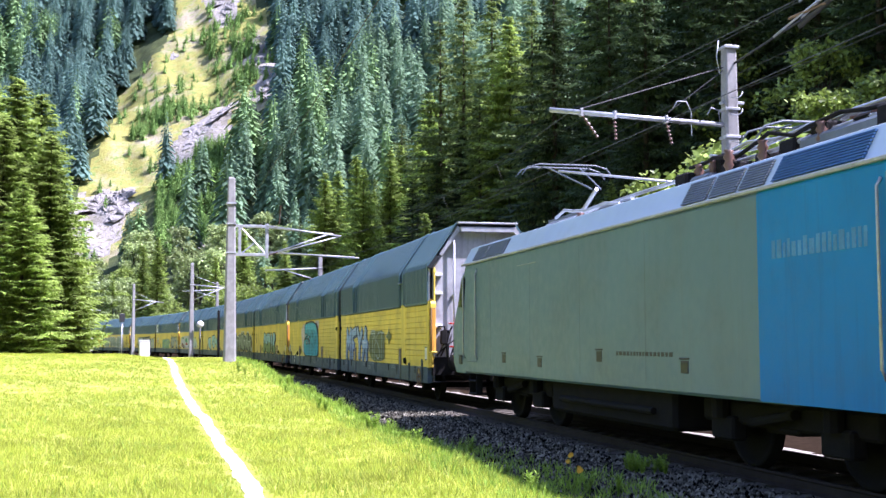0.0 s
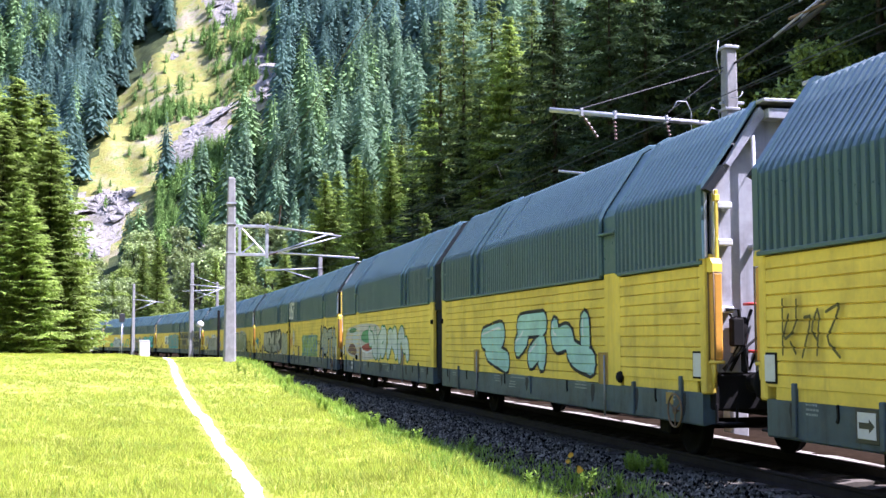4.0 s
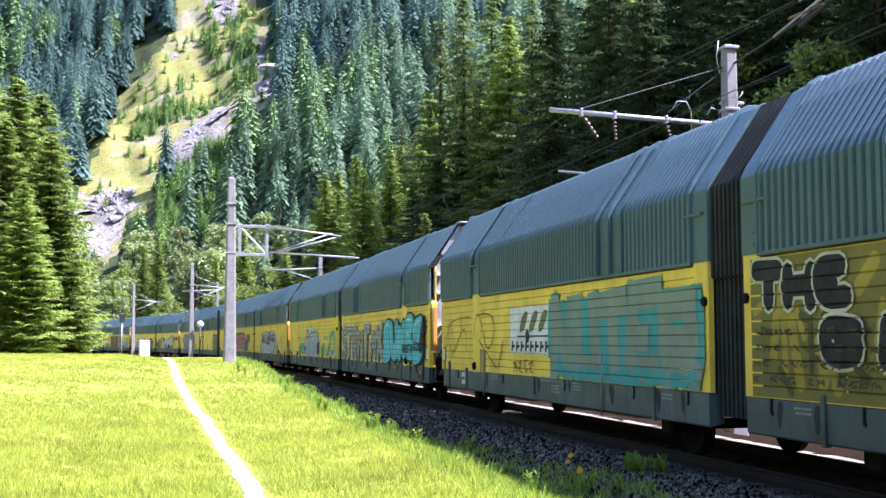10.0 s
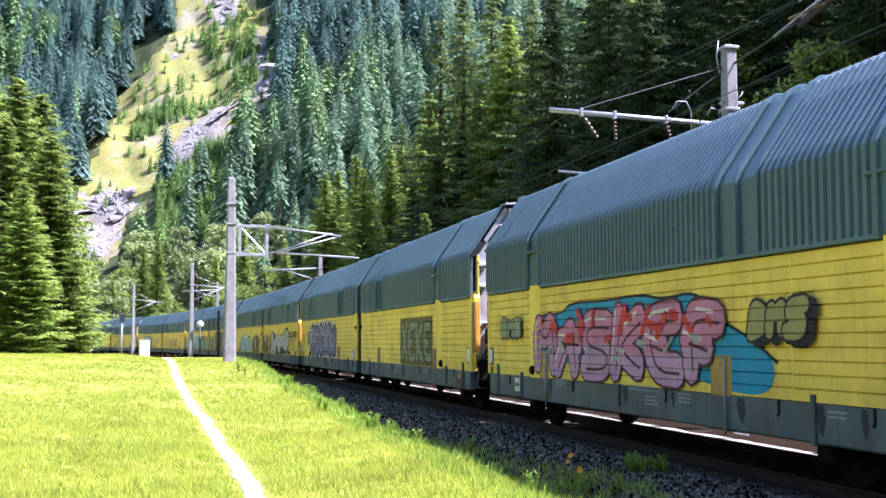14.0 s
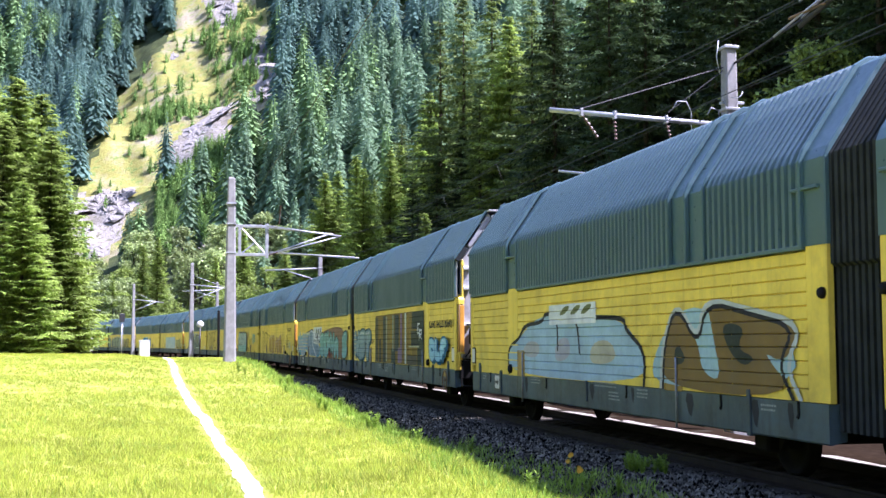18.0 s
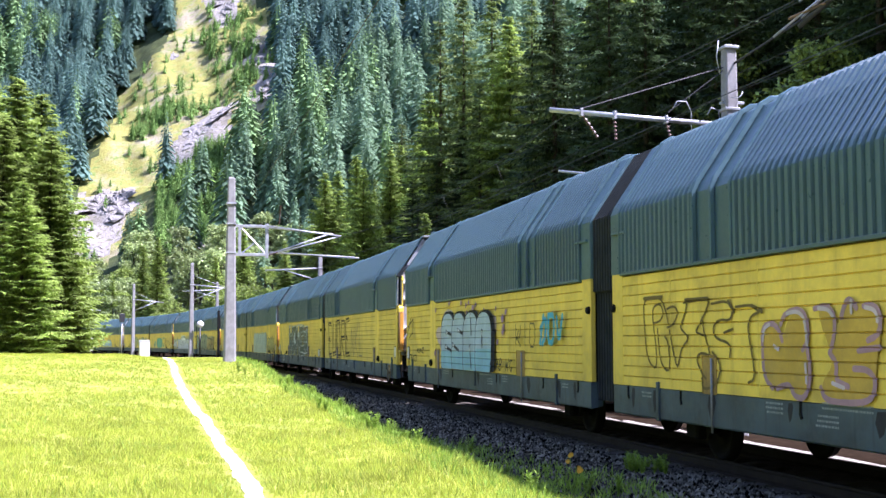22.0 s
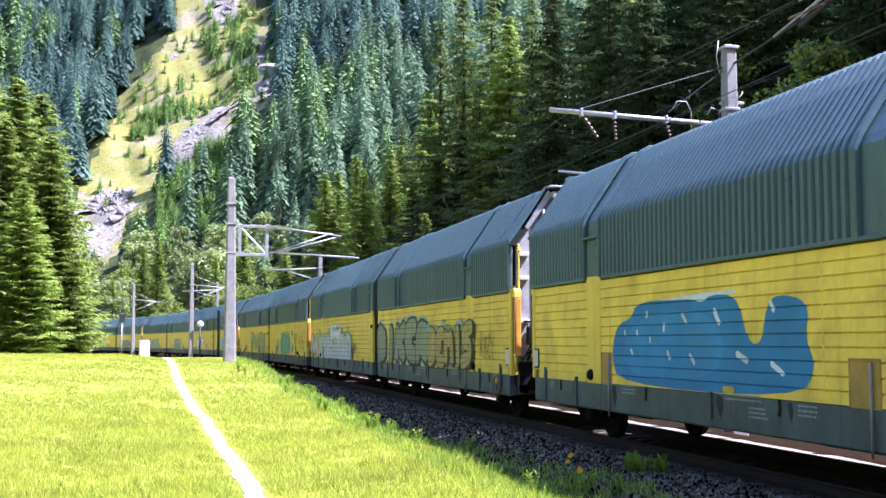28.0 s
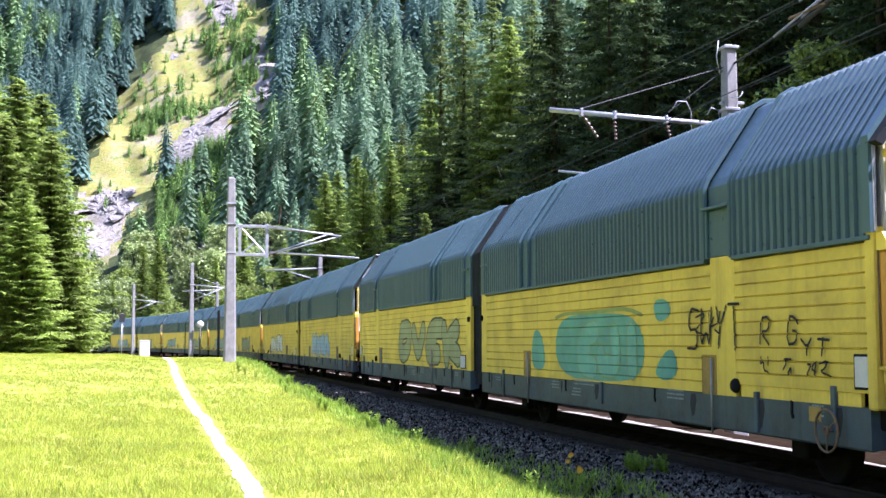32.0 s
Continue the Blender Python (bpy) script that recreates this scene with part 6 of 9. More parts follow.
def throwup(w, half, u0, u1, z0, z1, word, fill, line=(0.02, 0.02, 0.025), rim=0.05, shade=None, fill2=None, glint=None, cloud=None, spots=None, seed=1, square=2.6):
    """Fat bubble letters that crowd one another, with short dark cuts in them."""
    sp = Sprayed(w, half)
    rnd = random.Random(seed * 31 + w)
    z0 = max(z0, Z_FLOOR + 0.012)
    h, adv = z1 - z0, (u1 - u0) / len(word)
    if cloud:
        for k in range(16):
            c = (rnd.uniform(u0 - 0.7, u1 + 0.8), rnd.uniform(z0 + 0.3, z1 + 0.1))
            sp.lay(cloud, [rounded([(c[0] + rnd.uniform(0.25, 0.5) * math.cos(q), c[1] + rnd.uniform(0.15, 0.3) * math.sin(q)) for q in np.arange(0, 6.2, 0.9)], True, 1)])
    if spots:
        for k in range(34):
            u, z = rnd.uniform(u0 - 1.0, u1 + 1.0), rnd.uniform(z0 + 0.2, z1 + 0.25)
            sp.lay(spots, [capsule((u, z), (u + 0.04, z + 0.03), rnd.uniform(0.04, 0.085), 3)])

    def blob(k, grow, du=0.0, dz=0.0):
        r = random.Random(seed * 7 + k)
        cu, wide = u0 + adv * (k + 0.5) + du, adv * 0.60 + grow
        tall = h * 0.58 + grow
        cz = z1 - h * (0.58 + r.uniform(-0.015, 0.03)) + dz
        waist = r.uniform(0.03, 0.09)
        pts = []
        for q in range(26):
            t = 2 * math.pi * q / 26
            c, sn = math.cos(t), math.sin(t)
            x = math.copysign(abs(c) ** (2 / square), c) * wide * (1 - waist * math.cos(2 * sn * 2.2))
            y = math.copysign(abs(sn) ** (2 / square), sn) * tall
            pts.append((cu + x + 0.06 * adv * y / h, max(cz + y, z0)))
        return pts

    n = len(word)
    if shade:
        for k in range(n):
            sp.lay(shade, [blob(k, rim, 0.16, 0.0)])
    for k in range(n):
        sp.lay(line, [blob(k, rim)])
    for k in range(n):
        if k:
            sp.lay(line, [blob(k, rim * 0.8)])
        sp.lay(fill, [blob(k, 0.0)])
        low = cut(blob(k, -0.02), z0 - 1, z0 + h * rnd.uniform(0.3, 0.5))
        if fill2 and low:
            sp.lay(fill2, [low])
        a0, w0 = u0 + adv * (k - 0.02), adv
        for x0, y0, x1, y1 in CUTS.get(word[k], ((0.4, 0.7, 0.55, 0.5), (0.5, 0.3, 0.6, 0.1))):
            p, q = (a0 + w0 * x0, z0 + h * y0), (a0 + w0 * x1, z0 + h * y1)
            sp.lay(line, [capsule(p, q, rim * 0.75, 4), capsule(p, p, rim * 1.25, 6)])
            if glint:
                sp.lay(glint, [capsule(p, (p[0] * 0.8 + q[0] * 0.2, p[1] * 0.8 + q[1] * 0.2), rim * 0.5, 4)])
        if glint:
            sp.lay(glint, [capsule((a0 + 0.12 * w0, z0 + 0.80 * h), (a0 + 0.2 * w0, z0 + 0.92 * h), rim * 0.35, 3)])
    sp.done()


def drawing(w, half, u0, u1, z0, z1, marks):
    """Freehand areas and lines; each mark is a colour, a line's half-width (0 for a filled area) and its corners in hundredths of the box."""
    sp = Sprayed(w, half)
    z0 = max(z0, Z_FLOOR + 0.012)
    for col, r, text in marks:
        pts = [(u0 + (u1 - u0) * float(a) / 100, z0 + (z1 - z0) * float(b) / 100) for a, b in (q.split(",") for q in text.split())]
        if r:
            pts = rounded(pts, False, 2)
            sp.lay(col, [capsule(a, b, r, 4) for a, b in zip(pts, pts[1:])])
        else:
            sp.lay(col, [rounded(pts, True, 2)])
    sp.done()


def logo_panel(w, half, u0, u1, z0, z1, bottom=True):
    """A white pasted panel with slanted olive blocks and a row of dark bars."""
    U, Z = u1 - u0, z1 - z0
    sp = Sprayed(w, half)
    sp.lay((0.62, 0.64, 0.62), [[(u0, z0), (u1, z0), (u1, z1), (u0, z1)]])
    for a in (0.30, 0.54, 0.76):
        sp.lay(OLIVE, [rounded([(u0 + (a - 0.08) * U, z0 + 0.46 * Z), (u0 + (a + 0.05) * U, z0 + 0.46 * Z), (u0 + (a + 0.19) * U, z0 + 0.90 * Z), (u0 + (a + 0.05) * U, z0 + 0.90 * Z)], True, 1)])
    if bottom:
        sp.lay(INK, [[(u0 + 0.2 * U, z0 + 0.36 * Z), (u0 + 0.98 * U, z0 + 0.36 * Z), (u0 + 0.98 * U, z0 + 0.39 * Z), (u0 + 0.2 * U, z0 + 0.39 * Z)], capsule((u0 + 0.45 * U, z0 + 0.375 * Z), (u0 + 0.451 * U, z0 + 0.375 * Z), 0.05 * U)])
        for k in range(8):
            a = u0 + U * (0.04 + 0.118 * k)
            sp.lay(INK, [[(a, z0 + 0.05 * Z), (a + 0.035 * U, z0 + 0.05 * Z), (a + 0.05 * U, z0 + 0.27 * Z), (a + 0.015 * U, z0 + 0.27 * Z)], [(a + 0.035 * U, z0 + 0.13 * Z), (a + 0.09 * U, z0 + 0.13 * Z), (a + 0.09 * U, z0 + 0.18 * Z), (a + 0.035 * U, z0 + 0.18 * Z)]])
    sp.done()


def blot(w, half, u0, u1, z0, z1, col, n, seed=1, r=0.2, drips=None):
    """A patch of paint rolled or sprayed without letters."""
    sp = Sprayed(w, half)
    rnd = random.Random(seed + w)
    z0 = max(z0, Z_FLOOR + 0.01)
    polys = []
    for i in range(n):
        u = u0 + (u1 - u0) * (i + rnd.random()) / n
        a, b = sorted((rnd.uniform(z0, z1), rnd.uniform(z0, z1)))
        polys.append(capsule((u, a + r * 0.5), (u + rnd.uniform(-0.3, 0.3), b - r * 0.5), r * rnd.uniform(0.5, 1.1)))
    sp.lay(col, polys)
    if drips:
        sp.lay(drips, [capsule((u, z), (u + 0.03, z + 0.09), 0.035) for u, z in [(rnd.uniform(u0 + 0.3, u1 - 0.2), rnd.uniform(z0 + 0.2, z1 - 0.1)) for _ in range(26)]])
    sp.done()


def pane(w, half, u0, u1, z0, z1, col, bars=()):
    """A plain painted field with bars, as of a pasted or stencilled panel."""
    sp = Sprayed(w, half)
    z0 = max(z0, Z_FLOOR + 0.01)
    sp.lay(col, [[(u0, z0), (u1, z0), (u1, z1), (u0, z1)]])
    for a, b, c, d, k in bars:
        U, Z = u1 - u0, z1 - z0
        lean = 0.03 * U if b - a < 0.2 else 0.0
        sp.lay(k, [[(u0 + a * U - lean, z0 + c * Z), (u0 + b * U - lean, z0 + c * Z), (u0 + b * U + lean, z0 + d * Z), (u0 + a * U + lean, z0 + d * Z)]])
    sp.done()


WHITE, MINT, INK = (0.62, 0.63, 0.62), (0.36, 0.55, 0.48), (0.02, 0.02, 0.025)
OLIVE = (0.17, 0.18, 0.07)
AQUA, AQUA2 = (0.10, 0.38, 0.41), (0.16, 0.50, 0.53)
PUTTY, PUTTY2, CHROME = (0.31, 0.34, 0.25), (0.24, 0.27, 0.19), (0.44, 0.47, 0.43)
# first wagon
graffiti(0, "A", 1.26, 5.73, 0.95, 2.06, "MFYA", (0.36, 0.46, 0.56), (0.05, 0.07, 0.12), 0.13, 0.035, shade=(0.10, 0.12, 0.17), fill2=(0.27, 0.36, 0.48), glint=WHITE, seed=3, hard=True, plump=0.16)
drawing(0, "A", 5.96, 8.62, 0.95, 1.93, [(OLIVE, 0, "0,2 1,98 60,96 88,100 100,74 96,60 98,20 90,2"), (CHROME, 0.018, "1,2 1,98 40,97"), (CHROME, 0.022, "22,6 24,90 10,88 38,90"), (CHROME, 0.022, "36,8 34,50 44,60 36,92 30,70"),
                                      (CHROME, 0.022, "66,92 52,84 48,66 66,44 70,20 56,8 46,22"), (CHROME, 0.022, "72,92 96,90"), (CHROME, 0.022, "82,92 80,6"), (CHROME, 0.016, "100,74 92,40 96,20 100,8")])
drawing(0, "A", 8.77, 9.77, 1.4, 2.0, [(OLIVE, 0, "0,52 40,70 50,100 62,68 100,52 62,40 52,0 40,38"), (CHROME, 0.016, "0,52 40,70 50,100")])
HAZE = (0.55, 0.47, 0.40)
drawing(0, "B", 3.9, 9.9, 0.947, 2.47, [(HAZE, 0, "5,80 14,89 26,97 28,61 21,30 22,3 14,14 8,17 11,46 5,55"), (HAZE, 0, "74,101 91,99 96,99 95,73 91,80 82,90"), (INK, 0, "78,95 87,90 92,78 94,62 95,33 94,0 90,0 82,21 80,67"), (AQUA, 0, "26,89 31,95 42,96 52,97 61,97 71,96 80,90 85,83 90,66 93,45 93,19 89,0 70,0 48,0 26,0 20,15 20,34 22,46 27,51 25,61 24,77"), (AQUA2, 0, "29,88 37,90 46,90 61,91 70,91 80,85 85,74 84,66 70,77 53,76 33,72"), (INK, 0.035, "26,89 31,95 42,96 52,97 61,97 71,96 80,90 85,83 90,66 93,45 93,19 89,0 70,0 48,0 26,0 20,15 20,34 22,46 27,51 25,61 24,77 26,89"), (INK, 0.03, "42,95 41,78 43,62 39,57 34,54"), (INK, 0.03, "53,95 53,80 55,63 51,54 45,51"), (INK, 0.03, "42,51 48,38 51,21 48,0"), (INK, 0.03, "54,59 58,50 62,32 60,0"), (INK, 0.03, "68,38 68,19 69,0"), (INK, 0.03, "74,93 74,70 71,47 77,40 81,21 80,0"), (INK, 0.03, "23,46 33,51 45,48 53,44"), (INK, 0, "62,77 64,75 67,61 66,48 64,50"), (INK, 0, "66,38 69,37 70,19 68,19"), (INK, 0, "83,46 82,38 81,36 80,38 79,46 80,53 81,56 83,53"), (AQUA2, 0, "82,46 82,41 81,39 81,41 81,46 81,51 81,52 82,50"), (INK, 0, "38,59 36,55 34,53 31,55 30,59 31,65 34,66 36,64"), (WHITE, 0, "35,59 35,57 34,56 32,57 32,60 33,62 34,63 35,62"), (INK, 0, "50,53 50,49 47,47 45,49 44,54 45,59 47,60 50,58"), (WHITE, 0, "48,54 48,51 47,51 46,52 46,54 46,57 47,57 48,56"), (INK, 0, "41,38 40,33 37,31 35,33 34,38 35,43 37,45 40,43"), (WHITE, 0, "38,38 38,36 37,35 36,36 36,38 36,41 37,42 38,41"), (INK, 0, "54,39 52,34 50,32 48,34 47,39 48,44 50,45 53,43"), (WHITE, 0, "52,39 51,37 50,36 49,37 49,39 49,42 50,42 51,42")])
graffiti(0, "B", 3.5, 4.4, 1.0, 1.3, "3625", line=INK, rim=0.035, seed=105)
# second
graffiti(1, "A", 4.8, 10.1, 0.95, 2.12, "DEGIE", (0.34, 0.53, 0.52), INK, 0.2, 0.06, shade=INK, fill2=(0.25, 0.33, 0.14), glint=WHITE, seed=6, plump=0.26)
graffiti(1, "A", 1.0, 1.6, 1.48, 2.04, "11", line=INK, rim=0.05, seed=7, hard=True)
graffiti(1, "A", 3.9, 4.7, 1.0, 1.35, "3625", line=(0.12, 0.12, 0.05), rim=0.035, seed=107)
graffiti(1, "B", 3.1, 13.7, 0.93, 2.16, "WUAYKA1A", PUTTY, INK, 0.24, 0.075, halo=WHITE, shade=INK, glint=WHITE, seed=8, plump=0.25)
graffiti(1, "B", 0.5, 1.8, 1.4, 2.0, "526", line=(0.12, 0.10, 0.03), rim=0.035, seed=108)
graffiti(1, "B", 13.1, 14.2, 1.5, 2.0, "514", line=INK, rim=0.04, seed=109)
# third
graffiti(2, "A", 3.6, 10.5, 1.0, 2.1, "614", MINT, INK, 0.2, 0.06, glint=WHITE, seed=9)
drawing(2, "B", 0.4, 7.6, 0.95, 2.25, [((0.50, 0.47, 0.40), 0, "0,5 100,0 100,85 60,95 22,88 4,80"), ((0.20, 0.11, 0.07), 0, "8,18 34,10 36,30 24,46 14,38"), ((0.46, 0.50, 0.48), 0, "20,48 36,32 42,66 30,80"), ((0.10, 0.22, 0.10), 0, "12,70 34,72 36,84 16,84"),
                                       ((0.12, 0.30, 0.14), 0, "46,50 70,42 84,62 66,80 50,72"), ((0.36, 0.09, 0.06), 0, "44,30 72,22 90,34 88,48 60,44"), (WHITE, 0.03, "42,80 48,30 60,18 80,30 94,16")])
graffiti(2, "B", 5.2, 11.5, 0.95, 2.1, "4723", (0.5, 0.55, 0.48), (0.05, 0.2, 0.08), 0.2, 0.05, seed=10)
# fourth
pane(3, "A", 4.5, 9.25, 0.95, 1.86, (0.22, 0.33, 0.13))
blot(3, "A", 4.6, 9.2, 0.95, 1.9, (0.12, 0.24, 0.36), 40, 41, 0.10)
blot(3, "A", 4.6, 9.1, 0.98, 1.85, (0.33, 0.44, 0.14), 40, 42, 0.09)
blot(3, "A", 4.8, 9.2, 1.0, 1.85, (0.36, 0.47, 0.36), 24, 43, 0.05)
graffiti(3, "A", 10.05, 14.25, 0.95, 2.12, "MBTA", (0.36, 0.38, 0.28), INK, 0.16, 0.06, seed=13, hard=True)
drawing(3, "A", 10.0, 11.0, 0.95, 2.15, [(INK, 0, "0,0 22,0 52,70 50,100 34,82")])
graffiti(3, "A", 9.3, 10.0, 1.45, 1.65, "4U6", line=INK, rim=0.04, seed=113)
graffiti(3, "A", 0.15, 2.0, 2.66, 3.42, "LOST", line=WHITE, rim=0.12, seed=14)
drawing(3, "A", 1.25, 2.0, 0.95, 2.22, [((0.55, 0.55, 0.52), 0, "50,100 95,78 80,40 50,34 20,40 5,78"), (INK, 0.018, "50,100 95,78 80,40 50,34 20,40 5,78 50,100"), (INK, 0.05, "46,64 56,62"), (INK, 0.016, "50,34 50,20 10,10 20,0 90,2 88,14 50,20"), ((0.55, 0.55, 0.52), 0, "20,14 80,14 84,3 24,2")])
graffiti(3, "A", 0.1, 1.2, 1.25, 1.85, "526", line=(0.42, 0.09, 0.04), rim=0.05, seed=15)
graffiti(3, "A", 2.1, 3.0, 1.3, 1.45, "5126", line=INK, rim=0.03, seed=114)
drawing(3, "B", 4.0, 12.2, 0.94, 2.28, [((0.045, 0.055, 0.05), 0, "0,0 98,0 100,70 92,100 84,95 8,90 4,60")])
graffiti(3, "B", 4.35, 11.5, 1.0, 2.12, "REMUK", (0.42, 0.42, 0.38), (0.05, 0.06, 0.055), 0.23, 0.05, fill2=(0.32, 0.34, 0.31), seed=16, hard=True, plump=0.115)
throwup(3, "B", 12.2, 14.1, 0.95, 2.02, "OA", (0.40, 0.41, 0.30), INK, 0.03, seed=116)
graffiti(3, "B", 1.8, 3.0, 1.68, 2.04, "EPON", line=(0.08, 0.07, 0.03), rim=0.045, seed=116)
graffiti(3, "B", 1.95, 3.0, 1.34, 1.60, "YAKT", line=(0.08, 0.07, 0.03), rim=0.045, seed=117)
drawing(3, "B", 0.35, 1.95, 1.12, 1.95, [((0.06, 0.27, 0.36), 0, "0,38 8,100 30,60 44,98 60,70 96,84 92,50 100,0 82,22 70,40 40,34 20,60")])
graffiti(3, "B", 11.5, 12.6, 0.62, 0.92, "LOST", line=WHITE, rim=0.05, seed=118)
# fifth
graffiti(4, "A", 0.3, 3.5, 0.93, 2.17, "WUA1", PUTTY, (0.05, 0.06, 0.05), 0.3, 0.06, halo=WHITE, glint=WHITE, fill2=PUTTY2, seed=17, plump=0.29)
graffiti(4, "A", 4.2, 7.7, 0.93, 2.2, "SPOL", PUTTY, (0.05, 0.06, 0.05), 0.3, 0.06, halo=WHITE, glint=WHITE, fill2=PUTTY2, seed=18, plump=0.29)
graffiti(4, "A", 7.85, 11.2, 0.93, 2.22, "GUN2", PUTTY, (0.05, 0.06, 0.05), 0.3, 0.06, halo=WHITE, glint=WHITE, fill2=PUTTY2, seed=19, plump=0.29)
graffiti(4, "A", 11.5, 13.9, 1.05, 1.6, "WSTR", line=INK, rim=0.06, seed=20)
drawing(4, "A", 12.9, 13.6, 1.4, 2.3, [(INK, 0.035, "30,100 60,80 20,66 70,50 30,34 90,20 60,0"), (INK, 0.03, "80,90 30,72")])
throwup(4, "B", 3.1, 8.7, 0.93, 1.92, "MENS", (0.31, 0.32, 0.26), (0.13, 0.13, 0.11), 0.03, fill2=(0.34, 0.35, 0.30), seed=21)
throwup(4, "B", 8.9, 10.3, 1.02, 1.86, "O", (0.36, 0.34, 0.24), (0.14, 0.14, 0.11), 0.03, cloud=(0.40, 0.38, 0.38), seed=121, square=2.1)
throwup(4, "B", 1.75, 2.85, 1.18, 1.9, "O", (0.40, 0.35, 0.20), (0.14, 0.13, 0.10), 0.025, cloud=(0.46, 0.42, 0.38), seed=122, square=2.1)
logo_panel(4, "B", 5.78, 8.16, 1.90, 2.16, False)
# sixth: painted all over
pane(5, "A", 0.2, 13.95, 0.95, 2.48, (0.19, 0.17, 0.045))
blot(5, "A", 0.4, 13.6, 0.98, 2.42, (0.34, 0.27, 0.05), 60, 7, 0.10)
blot(5, "A", 0.4, 13.6, 0.98, 2.0, (0.09, 0.09, 0.04), 70, 8, 0.05)
drawing(5, "A", 5.0, 11.0, 0.95, 2.48, [((0.06, 0.08, 0.06), 0, "34,10 60,8 56,80 46,88 36,70"), ((0.50, 0.50, 0.42), 0.035, "20,60 36,78 50,66 64,86 82,70"), ((0.50, 0.50, 0.42), 0.03, "26,92 44,74 58,94 74,76"), ((0.50, 0.50, 0.42), 0, "4,52 18,60 24,50 20,38 8,36"), ((0.08, 0.08, 0.06), 0.04, "10,48 18,46"),
                                        ((0.52, 0.34, 0.03), 0, "58,4 72,2 80,50 74,74 62,72 60,40"), ((0.50, 0.50, 0.44), 0, "60,76 74,78 78,98 64,98"), ((0.08, 0.08, 0.06), 0.04, "66,90 72,88"), ((0.46, 0.47, 0.40), 0.06, "14,28 34,18 56,8"), ((0.50, 0.50, 0.44), 0.04, "78,80 90,60 96,30 86,8"), ((0.06, 0.07, 0.05), 0, "84,20 98,24 99,50 88,48"), ((0.50, 0.36, 0.05), 0.02, "62,60 72,60"), ((0.10, 0.09, 0.04), 0.02, "62,44 74,44")])
graffiti(5, "A", 0.3, 6.2, 1.86, 2.46, "THE WALLS", INK, (0.48, 0.48, 0.36), 0.15, 0.035, seed=23, plump=0.3)
graffiti(5, "A", 1.7, 4.9, 1.24, 1.86, "GIRL", INK, (0.48, 0.48, 0.36), 0.15, 0.035, seed=24, plump=0.3)
graffiti(5, "A", 9.8, 13.8, 1.72, 2.44, "GHEAI8", INK, (0.40, 0.40, 0.28), 0.17, 0.03, seed=25, plump=0.3)
graffiti(5, "A", 8.7, 13.9, 1.0, 1.74, "WO2K1AY", INK, (0.40, 0.40, 0.28), 0.17, 0.03, seed=26, plump=0.3)
for k in range(4):
    graffiti(5, "A", 0.4, 4.2 - 0.3 * k, 1.60 - 0.17 * k, 1.72 - 0.17 * k, "5126 341 62 5173 4"[k:], line=(0.07, 0.06, 0.02), rim=0.022, seed=125 + k)
drawing(5, "B", 0.2, 5.5, 0.98, 2.2, [((0.22, 0.12, 0.04), 0.016, "2,10 6,88 46,92"), ((0.22, 0.12, 0.04), 0.016, "6,80 14,16 32,60 30,92"), ((0.22, 0.12, 0.04), 0.016, "14,20 38,84 40,30"), ((0.22, 0.12, 0.04), 0.02, "52,60 56,96 62,92 72,26 84,60 80,96 56,94"), ((0.22, 0.12, 0.04), 0.016, "60,50 86,4"), ((0.22, 0.12, 0.04), 0.016, "92,20 96,60 88,4")])
graffiti(5, "B", 5.9, 7.2, 0.98, 1.25, "2616", line=(0.25, 0.15, 0.04), rim=0.03, seed=27)
logo_panel(5, "B", 5.75, 8.25, 1.34, 2.20)
graffiti(5, "B", 8.25, 14.1, 0.95, 2.36, "NUTER", (0.22, 0.27, 0.22), (0.07, 0.30, 0.29), 0.20, 0.02, back=(0.07, 0.31, 0.30), seed=28, hard=True)
blot(5, "B", 8.6, 13.9, 0.95, 1.2, (0.07, 0.31, 0.30), 30, 9, 0.10)
# seventh
graffiti(6, "A", 0.05, 8.3, 0.95, 2.16, "STRMTAX", (0.29, 0.31, 0.25), (0.46, 0.48, 0.42), 0.14, 0.035, shade=(0.08, 0.08, 0.07), inner=(0.10, 0.11, 0.10), glint=CHROME, seed=29, plump=0.3)
drawing(6, "A", 3.2, 4.6, 1.5, 1.9, [((0.42, 0.12, 0.05), 0, "0,20 30,90 40,10"), ((0.42, 0.14, 0.05), 0, "60,10 90,70 100,20")])
graffiti(6, "A", 8.4, 13.7, 0.93, 2.28, "SUNES", (0.09, 0.42, 0.45), INK, 0.32, 0.05, shade=INK, fill2=(0.13, 0.47, 0.50), glint=(0.40, 0.62, 0.64), seed=30, plump=0.31)
drawing(6, "A", 13.2, 14.0, 0.95, 2.25, [(INK, 0, "10,30 60,20 90,70 70,98 50,80")])
graffiti(6, "A", 11.2, 12.6, 1.25, 1.5, "GRSTB", line=INK, rim=0.05, seed=31)
graffiti(6, "A", 12.7, 13.4, 1.3, 1.6, "162", line=INK, rim=0.05, seed=131)
pane(6, "B", 5.9, 7.6, 1.72, 2.19, (0.60, 0.63, 0.62))
drawing(6, "B", 2.8, 6.0, 1.0, 1.95, [((0.13, 0.40, 0.20), 0, "10,20 30,60 56,50 84,64 96,30 80,4 40,0"), ((0.13, 0.40, 0.20), 0, "0,70 14,72 12,84 2,82"), ((0.13, 0.40, 0.20), 0.06, "20,90 40,66"), ((0.13, 0.40, 0.20), 0.06, "50,92 60,66"), ((0.13, 0.40, 0.20), 0.07, "80,84 98,62")])
